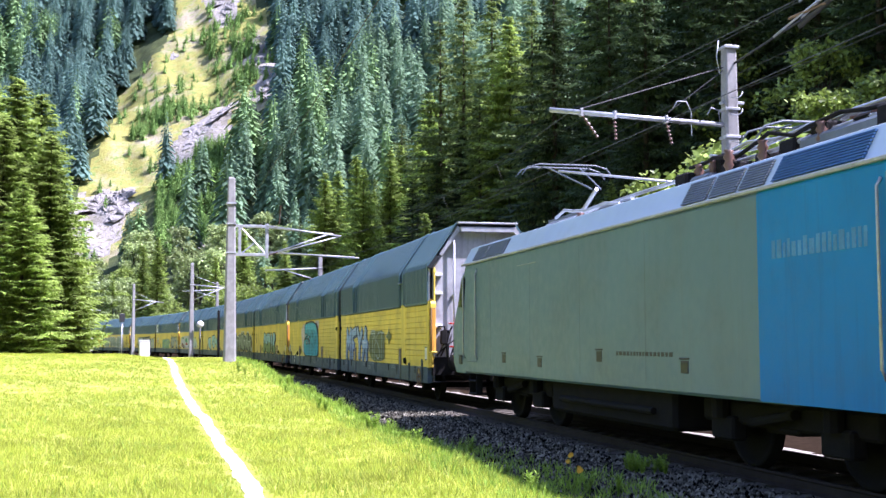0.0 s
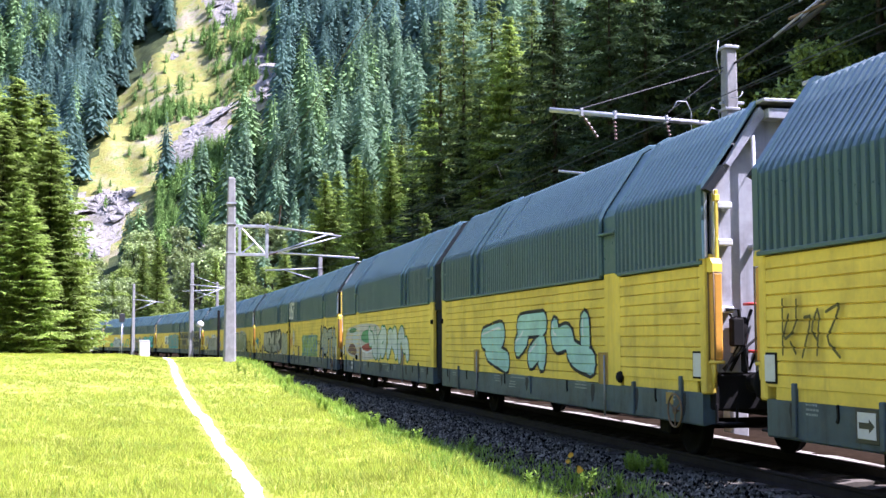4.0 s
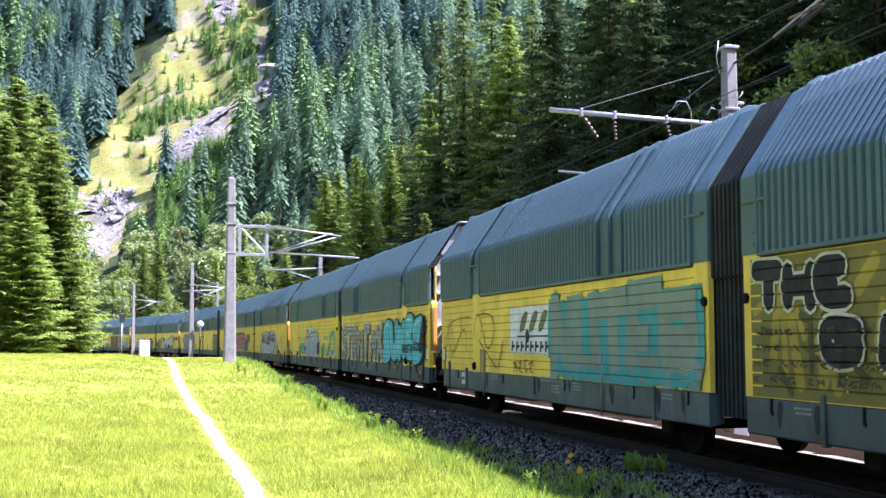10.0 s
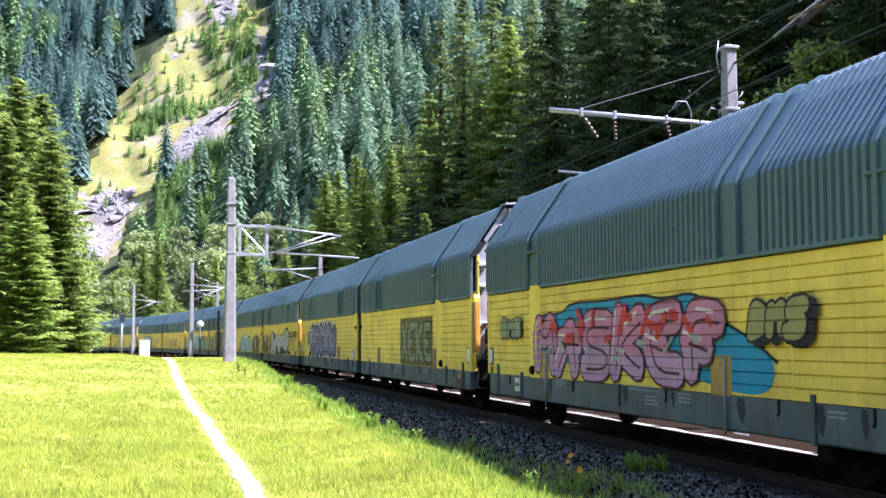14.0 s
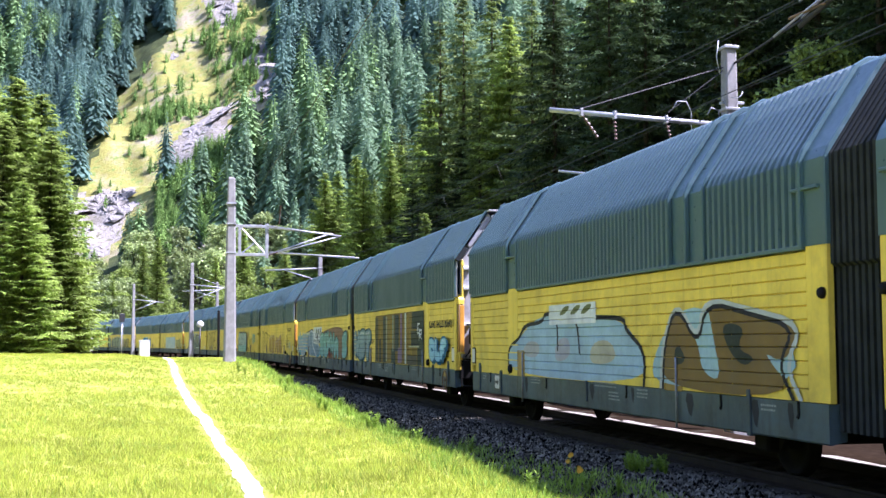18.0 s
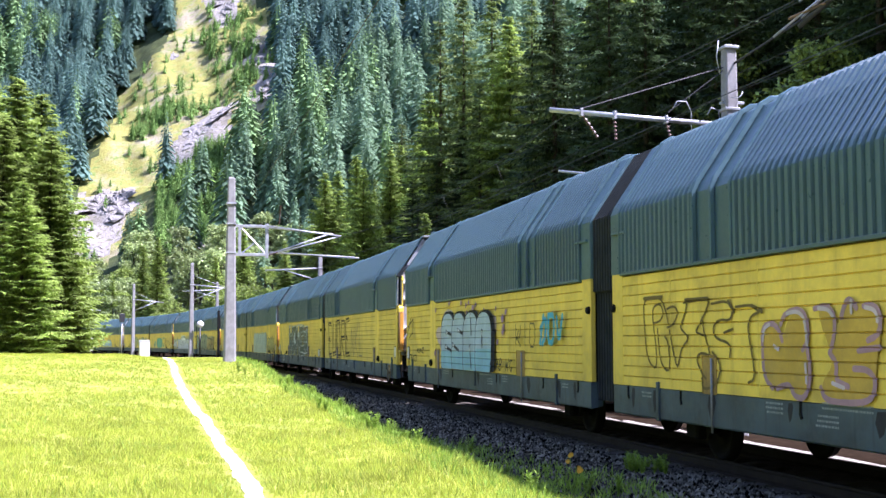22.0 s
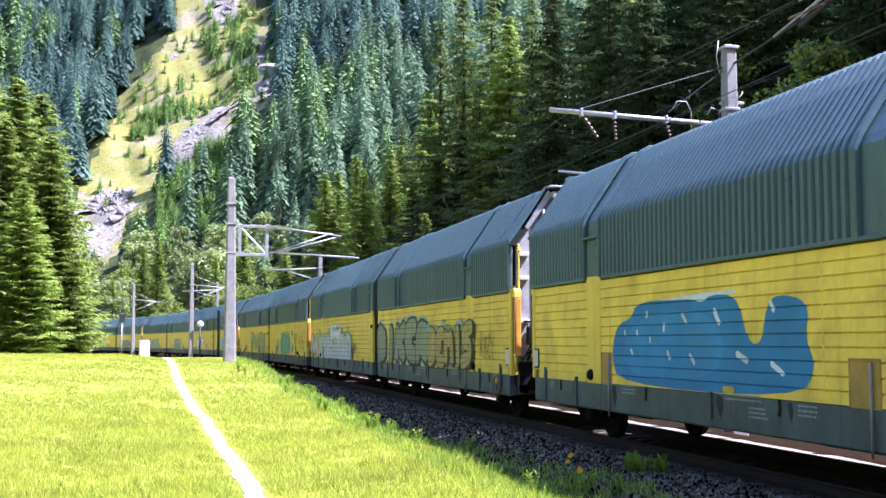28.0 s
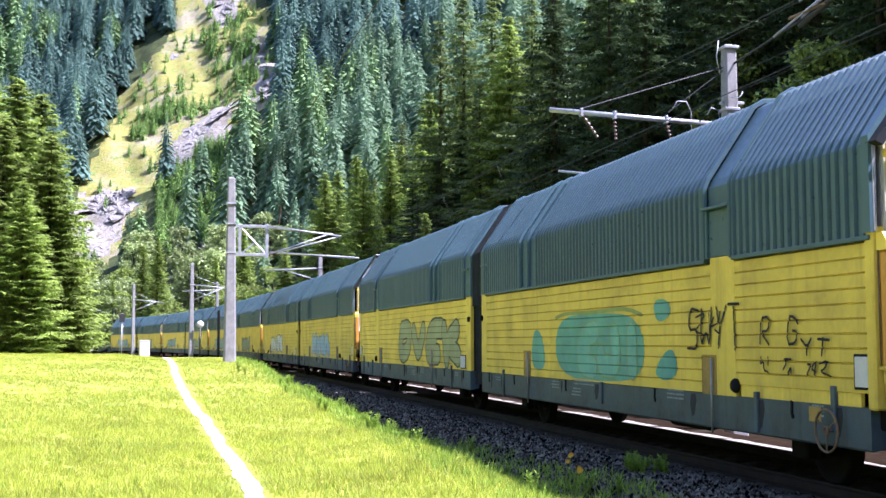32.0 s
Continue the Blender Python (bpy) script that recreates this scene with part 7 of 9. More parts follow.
drawing(6, "B", 5.0, 9.9, 0.95, 2.2, [((0.42, 0.46, 0.46), 0, "2,0 0,40 10,64 30,66 44,84 62,80 78,88 94,60 98,20 90,0"), ((0.42, 0.46, 0.46), 0, "16,66 20,92 32,90 34,64"), ((0.42, 0.46, 0.46), 0, "56,78 60,98 72,96 72,78"), ((0.06, 0.06, 0.07), 0.022, "6,4 0,40 10,64 30,66 44,84 62,80 78,88 94,60 98,20 90,0"),
                                      ((0.06, 0.06, 0.07), 0.016, "24,2 28,40 36,66"), ((0.06, 0.06, 0.07), 0.016, "40,10 46,50 62,52 58,8"), ((0.06, 0.06, 0.07), 0.018, "70,80 74,40 70,6"), ((0.06, 0.06, 0.08), 0, "82,8 80,40 90,56 98,30 94,8"), ((0.06, 0.06, 0.08), 0, "46,72 52,66 48,56"), ((0.10, 0.03, 0.05), 0.02, "16,66 20,92 32,90 34,66"), ((0.10, 0.03, 0.05), 0.02, "44,84 46,112 50,84"), ((0.04, 0.04, 0.05), 0.06, "4,40 6,20 14,30")])
drawing(6, "B", 10.0, 14.0, 0.98, 2.0, [((0.14, 0.42, 0.26), 0, "0,24 22,60 30,40 26,8 8,10"), ((0.14, 0.42, 0.26), 0, "34,10 46,20 52,60 60,30 54,6 40,0"), ((0.14, 0.42, 0.26), 0.11, "62,30 66,80 82,96 92,70 90,40"), ((0.14, 0.42, 0.26), 0, "66,24 90,30 88,8 72,6"), ((0.14, 0.42, 0.26), 0, "92,90 100,98 100,86"), ((0.14, 0.42, 0.26), 0.05, "28,70 36,78"), ((0.14, 0.42, 0.26), 0.05, "46,72 50,66")])
# eighth
drawing(7, "A", 2.9, 10.5, 0.93, 2.2, [((0.42, 0.50, 0.55), 0, "4,0 0,40 8,72 14,92 30,98 60,94 84,100 92,84 100,50 96,6 90,0"), (INK, 0.016, "6,6 0,40 8,72 14,92 22,96 30,92 36,98 44,92 52,98 60,94 70,98 84,98 92,82 100,50 96,6 90,2"), ((0.50, 0.55, 0.62), 0, "8,0 12,46 40,50 70,46 88,40 86,0")])
graffiti(7, "A", 3.6, 9.6, 1.05, 2.05, "DUES", (0.19, 0.10, 0.24), (0.05, 0.05, 0.10), 0.26, 0.04, fill2=(0.46, 0.52, 0.60), glint=(0.55, 0.58, 0.66), seed=34, plump=0.30)
drawing(7, "A", 3.6, 9.9, 1.0, 2.0, [((0.36, 0.40, 0.03), 0, "4,40 12,62 16,40 8,30"), ((0.36, 0.40, 0.03), 0, "34,56 44,70 42,44"), ((0.36, 0.40, 0.03), 0, "52,60 58,78 60,50"), ((0.36, 0.40, 0.03), 0, "78,40 86,66 84,30"), ((0.36, 0.40, 0.03), 0, "90,10 96,30 98,60 90,40"), (INK, 0.02, "88,4 98,20 98,64 90,58 88,4")])
graffiti(7, "A", 12.14, 13.3, 1.2, 1.9, "YSP", line=(0.50, 0.34, 0.17), rim=0.055, seed=35)
drawing(7, "B", 2.9, 11.9, 0.95, 2.22, [((0.03, 0.26, 0.38), 0, "4,30 2,60 6,86 20,84 24,98 42,96 58,100 66,92 78,98 84,70 94,50 100,30 98,0 86,2 70,20 20,20"), (INK, 0.02, "2,60 6,86 20,84 24,98 42,96 58,100 66,92 78,98 84,70 94,50 100,30")])
graffiti(7, "B", 3.1, 10.8, 0.93, 2.12, "MASKEF", (0.47, 0.20, 0.28), (0.09, 0.03, 0.04), 0.22, 0.04, fill2=(0.44, 0.27, 0.36), inner=(0.10, 0.03, 0.05), glint=(0.60, 0.55, 0.50), seed=36, plump=0.29)
blot(7, "B", 3.6, 10.4, 1.55, 2.1, (0.50, 0.06, 0.05), 16, 14, 0.08)
blot(7, "B", 4.0, 10.2, 1.3, 1.7, (0.34, 0.33, 0.28), 8, 24, 0.05)
graffiti(7, "B", 11.35, 12.6, 1.55, 2.08, "BMS", (0.30, 0.27, 0.11), INK, 0.09, 0.05, shade=INK, seed=37)
graffiti(7, "B", 1.1, 2.45, 1.6, 2.05, "BMS", (0.25, 0.28, 0.16), INK, 0.07, 0.03, seed=38)
# ninth
pane(8, "A", 6.6, 10.6, 0.95, 2.2, (0.16, 0.13, 0.035))
graffiti(8, "A", 6.7, 10.5, 1.0, 2.15, "XEKE", (0.25, 0.27, 0.16), (0.03, 0.05, 0.03), 0.11, 0.06, seed=39, glint=(0.4, 0.4, 0.25))
graffiti(8, "B", 1.8, 2.9, 1.45, 2.0, "E", (0.22, 0.20, 0.24), (0.02, 0.02, 0.03), 0.12, 0.04, halo=(0.5, 0.5, 0.5), seed=139)
graffiti(8, "B", 2.9, 9.8, 0.93, 2.28, "ROCK5", (0.20, 0.17, 0.24), (0.03, 0.025, 0.05), 0.26, 0.07, halo=(0.45, 0.45, 0.46), inner=(0.48, 0.48, 0.50), glint=(0.5, 0.5, 0.52), seed=40, plump=0.3)
drawing(8, "B", 0.3, 1.6, 1.1, 1.95, [((0.14, 0.11, 0.03), 0.02, "20,96 4,60 24,6 44,20 40,96"), ((0.14, 0.11, 0.03), 0.02, "44,84 60,96 56,50 70,40 64,10 50,12"), ((0.14, 0.11, 0.03), 0.025, "70,50 98,98")])
# tenth
drawing(9, "A", 3.5, 11.2, 0.93, 2.3, [((0.26, 0.30, 0.03), 0, "0,0 2,80 14,92 30,74 64,70 86,104 104,90 104,40 98,0"), (INK, 0, "0,0 -2,60 8,90 20,84 30,66 56,74 70,64 86,98 98,98 102,60 98,20 94,0"), ((0.46, 0.44, 0.45), 0, "6,0 4,70 12,90 20,70 20,40 22,2"), ((0.46, 0.44, 0.45), 0, "18,2 18,44 26,62 34,44 34,0"), ((0.46, 0.44, 0.45), 0, "32,30 28,70 40,80 60,66 74,72 90,96 100,70 96,24 80,8 76,22 60,34 56,4 44,4 42,34"), (INK, 0.02, "70,30 70,70"), (INK, 0.016, "80,40 84,56 90,54"), (INK, 0.03, "4,30 18,50 18,72"), ((0.36, 0.38, 0.10), 0, "84,50 96,60 94,80 86,74"), ((0.40, 0.40, 0.24), 0, "8,30 16,34 14,60 8,58")])
graffiti(9, "A", 4.3, 5.6, 1.0, 1.15, "5162 3", line=INK, rim=0.025, seed=141)
graffiti(9, "A", 11.45, 14.1, 1.76, 2.08, "COLORFUL TERRORISM", line=INK, rim=0.045, seed=42)
graffiti(9, "A", 11.8, 13.4, 1.18, 1.68, "FTEO", line=(0.1, 0.08, 0.02), rim=0.05, seed=43)
graffiti(9, "A", 3.0, 3.5, 1.5, 1.95, "36", line=INK, rim=0.035, seed=143)
drawing(9, "A", 0.1, 3.05, 0.93, 2.17, [((0.34, 0.46, 0.48), 0, "0,30 20,84 40,50 60,88 90,60 70,10"), ((0.22, 0.15, 0.05), 0, "6,0 4,50 16,92 32,70 44,40 60,56 82,98 94,60 90,30 98,20 96,0"), ((0.45, 0.48, 0.46), 0.035, "6,0 4,50 16,92 32,70 44,40 60,56 82,98 94,60 90,30 98,20 96,0"), (INK, 0.022, "8,0 6,48 16,88 31,68 44,36 60,52 81,94 92,60"), ((0.04, 0.05, 0.04), 0, "12,50 20,40 32,50 28,16 18,20"), ((0.04, 0.05, 0.04), 0, "64,30 84,40 90,16 74,10")])
drawing(9, "B", 2.8, 9.7, 0.93, 2.16, [((0.34, 0.46, 0.52), 0, "2,0 0,40 14,60 24,84 50,92 86,80 98,40 98,0"), ((0.38, 0.38, 0.36), 0, "14,30 28,26 30,50 18,52"), ((0.38, 0.38, 0.40), 0, "42,20 54,30 52,60 42,50"), ((0.42, 0.40, 0.30), 0, "66,20 84,26 80,54 68,50"), (INK, 0.035, "2,0 0,40 12,56 16,76 32,78 34,92 44,86 44,40"), (INK, 0.035, "44,80 58,88 60,36"), (INK, 0.035, "60,82 88,80 88,66 99,40 98,0")])
logo_panel(9, "B", 5.4, 7.7, 1.85, 2.18, False)
drawing(9, "B", 10.0, 13.95, 0.93, 2.15, [((0.34, 0.47, 0.49), 0, "-4,30 20,90 50,80 90,60 96,10 0,0"), ((0.21, 0.14, 0.045), 0, "4,0 6,50 18,96 34,50 36,20 50,10 44,60 40,98 70,80 98,66 88,30 74,44 96,0"), ((0.48, 0.50, 0.47), 0.035, "4,0 6,50 18,96 34,50 38,96 70,80 98,66 88,30 96,0"), (INK, 0.028, "6,0 8,50 18,92 34,44 40,92 70,76 94,64 84,30 92,0"), ((0.04, 0.05, 0.04), 0, "14,24 18,52 26,30"), ((0.04, 0.05, 0.04), 0, "50,70 66,66 60,44 72,36 64,26 54,44")])
# eleventh
graffiti(10, "A", 0.1, 3.25, 0.95, 2.0, "WST", (0.24, 0.32, 0.30), (0.02, 0.08, 0.10), 0.2, 0.05, glint=CHROME, shade=(0.03, 0.10, 0.12), seed=48, plump=0.3)
graffiti(10, "A", 3.2, 3.9, 1.5, 1.66, "NYZN", line=INK, rim=0.03, seed=148)
pane(10, "A", 4.2, 11.05, 0.95, 2.36, (0.22, 0.15, 0.03))
blot(10, "A", 4.3, 10.9, 1.0, 2.3, (0.30, 0.21, 0.03), 80, 149, 0.045)
pane(10, "A", 9.6, 11.05, 1.9, 2.36, (0.035, 0.05, 0.04))
pane(10, "A", 10.3, 11.05, 0.95, 1.9, (0.035, 0.05, 0.04))
for a, b, c, d, k in ((4.2, 4.7, 0.95, 2.3, (0.10, 0.09, 0.045)), (4.9, 5.15, 0.95, 1.65, (0.06, 0.06, 0.04)), (5.5, 5.95, 0.95, 2.32, (0.055, 0.07, 0.055)), (6.0, 6.15, 1.0, 2.3, (0.36, 0.37, 0.28)), (6.8, 7.4, 0.95, 1.35, (0.05, 0.07, 0.055)), (7.0, 7.15, 1.3, 2.32, (0.25, 0.30, 0.26)), (7.3, 7.9, 1.3, 2.32, (0.05, 0.065, 0.055)),
                       (8.15, 8.35, 1.0, 2.34, (0.24, 0.16, 0.26)), (7.8, 8.3, 0.98, 1.4, (0.24, 0.17, 0.24)), (8.75, 8.95, 0.97, 2.36, (0.50, 0.55, 0.50)), (9.1, 10.3, 0.95, 1.2, (0.10, 0.09, 0.06)), (9.6, 10.4, 1.45, 1.85, (0.05, 0.06, 0.045)), (9.3, 10.6, 1.42, 1.46, (0.4, 0.4, 0.28))):
    pane(10, "A", a, b, c, d, k)
graffiti(10, "A", 10.35, 10.7, 1.75, 2.05, "E", line=WHITE, rim=0.05, seed=150, hard=True)
graffiti(10, "A", 10.6, 10.95, 1.62, 1.9, "R", line=WHITE, rim=0.05, seed=151, hard=True)
graffiti(10, "A", 11.75, 14.2, 1.88, 2.08, "XLAVE HALLO BUARG", line=INK, rim=0.04, seed=49)
graffiti(10, "A", 11.88, 13.63, 1.08, 1.70, "OLF", (0.30, 0.50, 0.56), (0.02, 0.13, 0.22), 0.15, 0.04, shade=(0.02, 0.13, 0.22), glint=(0.5, 0.6, 0.62), seed=50, plump=0.19)
graffiti(10, "B", 0.2, 3.0, 0.98, 1.95, "AO", (0.28, 0.36, 0.40), (0.45, 0.50, 0.50), 0.2, 0.04, back=(0.07, 0.31, 0.36), seed=51, hard=True)
drawing(10, "B", 2.9, 7.3, 0.93, 2.1, [((0.05, 0.30, 0.36), 0, "6,40 10,96 40,70 66,78 100,30 98,0 60,0"), ((0.20, 0.28, 0.33), 0, "4,4 6,84 26,88 44,100 60,84 62,50 90,44 92,0"), ((0.48, 0.52, 0.52), 0.05, "6,84 26,84 30,96 44,96 60,80"), ((0.48, 0.52, 0.52), 0.05, "26,84 34,0"), ((0.48, 0.52, 0.52), 0.06, "50,90 44,44 74,4"), ((0.48, 0.52, 0.52), 0.04, "66,48 90,48 96,0"), (INK, 0.02, "6,90 26,92 44,102 62,88 64,56")])
logo_panel(10, "B", 5.3, 7.7, 1.50, 2.18)
drawing(10, "B", 7.2, 14.1, 0.93, 2.15, [((0.28, 0.17, 0.09), 0, "0,0 2,60 10,84 30,92 60,100 84,92 100,30 96,0"), ((0.40, 0.15, 0.12), 0.05, "94,70 97,60 99,74")])
graffiti(10, "B", 7.4, 13.9, 0.93, 1.97, "SEHVA8S", (0.21, 0.38, 0.30), (0.02, 0.06, 0.05), 0.24, 0.05, glint=(0.36, 0.52, 0.46), fill2=(0.24, 0.42, 0.36), seed=53, plump=0.3)
drawing(10, "B", 9.7, 10.3, 0.93, 1.35, [((0.30, 0.05, 0.03), 0, "10,0 90,0 80,60 20,60"), ((0.02, 0.03, 0.03), 0, "10,60 90,60 80,98 20,98")])
# twelfth
drawing(11, "A", 0.3, 7.6, 0.947, 2.3, [((0.17, 0.125, 0.035), 0.016, "12.7,82 13,58 14.2,27 18.6,16 18.5,39 17.5,58 16.7,79 20.7,84 22.2,73 20.5,65 17.8,64"),
                                          ((0.17, 0.125, 0.035), 0.016, "12.7,82 14,89 20.1,90 22.7,80 24.2,63"),
                                          ((0.17, 0.125, 0.035), 0.016, "19.3,58 20.3,23 24.9,14 24.1,46 22.6,50"),
                                          ((0.17, 0.125, 0.035), 0.016, "23.8,77 26.8,80 28.9,73 26.3,61 23.7,59"),
                                          ((0.17, 0.125, 0.035), 0.016, "24.7,57 27.9,15 29.6,39 33.2,48 30.7,55 29.3,59 31.4,70 32.5,82"),
                                          ((0.17, 0.125, 0.035), 0.016, "31,82 40.8,84 41.2,79 37,59 35.6,54 38.8,51"),
                                          ((0.17, 0.125, 0.035), 0.016, "38.5,67 39,54 41.8,31 38.6,36 35.6,31 38.1,16 39.6,12"),
                                          ((0.17, 0.125, 0.035), 0.016, "42.1,79 48.1,81 50.1,72 48.8,63 45.1,65 42.5,59 43.2,48 49,44 48.6,32"),
                                          ((0.17, 0.125, 0.035), 0.016, "42.2,36 45.6,25 43.8,7 38.4,1 38.1,12"),
                                          ((0.17, 0.125, 0.035), 0.016, "46.7,53 49.9,56"),
                                          ((0.17, 0.125, 0.035), 0.016, "51,75 56.4,76 59.7,70 56,67 54.8,56 56.2,36 57.1,14 54.8,11"),
                                          ((0.17, 0.125, 0.035), 0.026, "31.9,84 41,84"),
                                          ((0.17, 0.125, 0.035), 0.026, "56.4,75 59.7,70"),
                                          ((0.17, 0.125, 0.035), 0.026, "48.5,80 50.3,71"),
                                          ((0.17, 0.125, 0.035), 0.026, "13.4,89 21.8,89"),
                                          ((0.53, 0.37, 0.065), 0, "60.1,57 63.7,60 65.8,46 67.9,66 72.6,70 73.6,46 72.6,3 68.8,2 67.5,13 64,8 60.1,16"),
                                          ((0.53, 0.37, 0.065), 0, "75.1,70 79.9,70 81,54 82.9,73 85.1,74 87.3,70 91,70 91,49 89.5,27 89.6,4 77,1 76.4,16 80.1,29"),
                                          ((0.40, 0.26, 0.27), 0.032, "62.6,8 60.1,16 59.7,38 59.7,56 62.3,61 64.8,56 65.8,46"),
                                          ((0.40, 0.26, 0.27), 0.032, "65.5,59 66.6,67 70.5,71 72.9,65 73.3,46 71.6,39"),
                                          ((0.40, 0.26, 0.27), 0.032, "72.9,39 73.7,21 72.3,2 69,2 67.8,13 64,8"),
                                          ((0.40, 0.26, 0.27), 0.032, "75.1,70 78.1,72 80.4,65 80,48 78.8,37"),
                                          ((0.40, 0.26, 0.27), 0.032, "81.9,63 82.9,73 84.2,76 85.6,69"),
                                          ((0.40, 0.26, 0.27), 0.032, "87.3,70 89.9,70 91.1,63 90.7,50 88.1,46"),
                                          ((0.40, 0.26, 0.27), 0.032, "78.8,37 80.7,29 80,17 83.2,13"),
                                          ((0.40, 0.26, 0.27), 0.032, "84.7,26 87.9,26 89.7,19 89,7 86.6,2 77.5,1 76.4,11"),
                                          ((0.40, 0.26, 0.27), 0.032, "85.9,39 90.7,41"),
                                          ((0.55, 0.47, 0.46), 0.022, "60.1,46 60.4,56 62.3,59"),
                                          ((0.55, 0.47, 0.46), 0.022, "67.5,67 70.5,69 72.6,63 73,42"),
                                          ((0.55, 0.47, 0.46), 0.022, "76.3,70 78.8,69 79.9,64"),
                                          ((0.55, 0.47, 0.46), 0.022, "84.5,74 84.5,66"),
                                          ((0.55, 0.47, 0.46), 0.022, "87.8,69 90.1,67 90.5,59"),
                                          ((0.55, 0.47, 0.46), 0.022, "72.5,28 72.7,14"),
                                          ((0.55, 0.47, 0.46), 0.022, "79.5,15 82.3,12"),
                                          ((0.55, 0.47, 0.46), 0.022, "63.6,42 64.9,39")])
graffiti(11, "A", 7.5, 10.0, 0.95, 1.98, "A6", (0.46, 0.31, 0.09), (0.33, 0.20, 0.28), 0.19, 0.035, glint=(0.50, 0.44, 0.46), seed=55, plump=0.3)
graffiti(11, "A", 12.3, 13.5, 2.06, 2.26, "ESKO", line=(0.17, 0.14, 0.06), rim=0.035, seed=156)
graffiti(11, "A", 11.65, 12.3, 1.4, 2.0, "62", line=(0.17, 0.13, 0.05), rim=0.03, seed=157)
graffiti(11, "A", 11.9, 12.8, 1.28, 1.65, "SAE", line=(0.14, 0.1, 0.05), rim=0.035, seed=56)
graffiti(11, "A", 12.8, 13.5, 1.25, 1.6, "516", line=(0.5, 0.5, 0.36), rim=0.07, seed=158)
throwup(11, "B", 4.3, 8.6, 0.9, 2.2, "ESKO", (0.38, 0.47, 0.50), INK, 0.05, shade=INK, fill2=(0.27, 0.46, 0.50), glint=(0.55, 0.58, 0.58), cloud=(0.56, 0.45, 0.36), spots=(0.34, 0.22, 0.32), seed=57)
graffiti(11, "B", 8.6, 10.2, 0.98, 1.25, "ACAB 51", line=INK, rim=0.035, seed=159)
graffiti(11, "B", 10.4, 11.7, 1.45, 1.9, "5IO", line=(0.12, 0.1, 0.03), rim=0.035, seed=58)
graffiti(11, "B", 11.9, 13.2, 1.5, 2.02, "7OV", line=(0.10, 0.38, 0.46), rim=0.1, seed=59)
graffiti(11, "B", 0.3, 1.2, 1.65, 2.18, "7", line=(0.12, 0.09, 0.03), rim=0.045, seed=160, hard=True)
graffiti(11, "B", 0.55, 1.6, 1.05, 1.25, "ESKO", line=(0.1, 0.08, 0.03), rim=0.035, seed=161)
graffiti(11, "B", 1.6, 2.5, 1.25, 1.45, "526", line=(0.1, 0.08, 0.03), rim=0.035, seed=162)
# thirteenth
for du, dz, r in ((0.0, 0.0, 0.07), (0.16, -0.1, 0.035)):
    graffiti(12, "A", 0.9 + du, 6.1 + du, 1.1 + dz, 2.36 + dz, "EUORE", line=(0.07, 0.05, 0.025), rim=r, seed=60, hard=True)
graffiti(12, "A", 6.3, 9.6, 1.1, 2.2, "NKL0", line=(0.36, 0.30, 0.16), rim=0.06, seed=61, hard=True)
pane(12, "B", 3.95, 10.45, 0.95, 2.0, (0.19, 0.17, 0.045))
graffiti(12, "B", 4.0, 10.4, 0.95, 2.34, "WRNER", (0.16, 0.17, 0.11), (0.52, 0.55, 0.52), 0.20, 0.035, fill2=(0.10, 0.12, 0.09), inner=(0.34, 0.40, 0.38), seed=62, hard=True, plump=0.2)
drawing(12, "B", 3.9, 10.5, 0.93, 2.36, [((0.52, 0.55, 0.52), 0.03, "1,6 1,96 6,96 5,70"), ((0.52, 0.55, 0.52), 0.03, "44,84 44,98 76,100 80,70 98,88 90,46 98,44 98,6 70,10"), ((0.44, 0.50, 0.50), 0, "26,50 34,84 42,50 36,30"), ((0.05, 0.06, 0.05), 0, "34,50 42,88 46,50"), ((0.44, 0.50, 0.50), 0, "48,60 56,84 60,56")])
graffiti(12, "B", 9.0, 9.9, 2.05, 2.25, "52", line=(0.3, 0.14, 0.03), rim=0.03, seed=163)
# fourteenth
throwup(13, "A", 3.9, 10.1, 0.95, 2.1, "SNAKE", (0.42, 0.50, 0.47), (0.34, 0.42, 0.38), 0.03, glint=(0.56, 0.60, 0.56), fill2=(0.46, 0.53, 0.47), seed=63)
graffiti(13, "A", 10.85, 13.7, 1.0, 1.88, "6253", (0.40, 0.38, 0.16), (0.12, 0.12, 0.06), 0.12, 0.04, seed=64)
drawing(13, "B", 3.9, 9.7, 0.93, 2.18, [((0.05, 0.22, 0.40), 0, "6,0 0,30 4,70 14,76 18,96 50,92 70,98 74,50 80,46 82,80 86,92 98,84 96,50 100,30 94,0"), ((0.06, 0.26, 0.46), 0, "10,10 8,60 30,84 60,80 66,30 50,8"), ((0.58, 0.64, 0.66), 0, "24,94 70,100 70,94 58,96 54,88 48,94"), ((0.58, 0.64, 0.66), 0.04, "60,80 62,68"), ((0.58, 0.64, 0.66), 0.035, "84,84 85,78"), ((0.58, 0.64, 0.66), 0.04, "70,38 74,32"), ((0.58, 0.64, 0.66), 0.035, "84,30 88,22"), ((0.58, 0.64, 0.66), 0.03, "44,78 46,70"), ((0.58, 0.64, 0.66), 0.03, "24,82 24,78"), ((0.58, 0.64, 0.66), 0.025, "10,62 10,58"), ((0.58, 0.64, 0.66), 0.025, "18,62 18,58"), ((0.58, 0.64, 0.66), 0.03, "34,68 34,62"), ((0.58, 0.64, 0.66), 0.025, "26,54 26,50"), ((0.58, 0.64, 0.66), 0.03, "36,38 37,32"), ((0.58, 0.64, 0.66), 0.03, "48,36 50,28"), ((0.58, 0.64, 0.66), 0.025, "14,40 15,36"), ((0.55, 0.42, 0.05), 0.04, "64,4 68,4")])
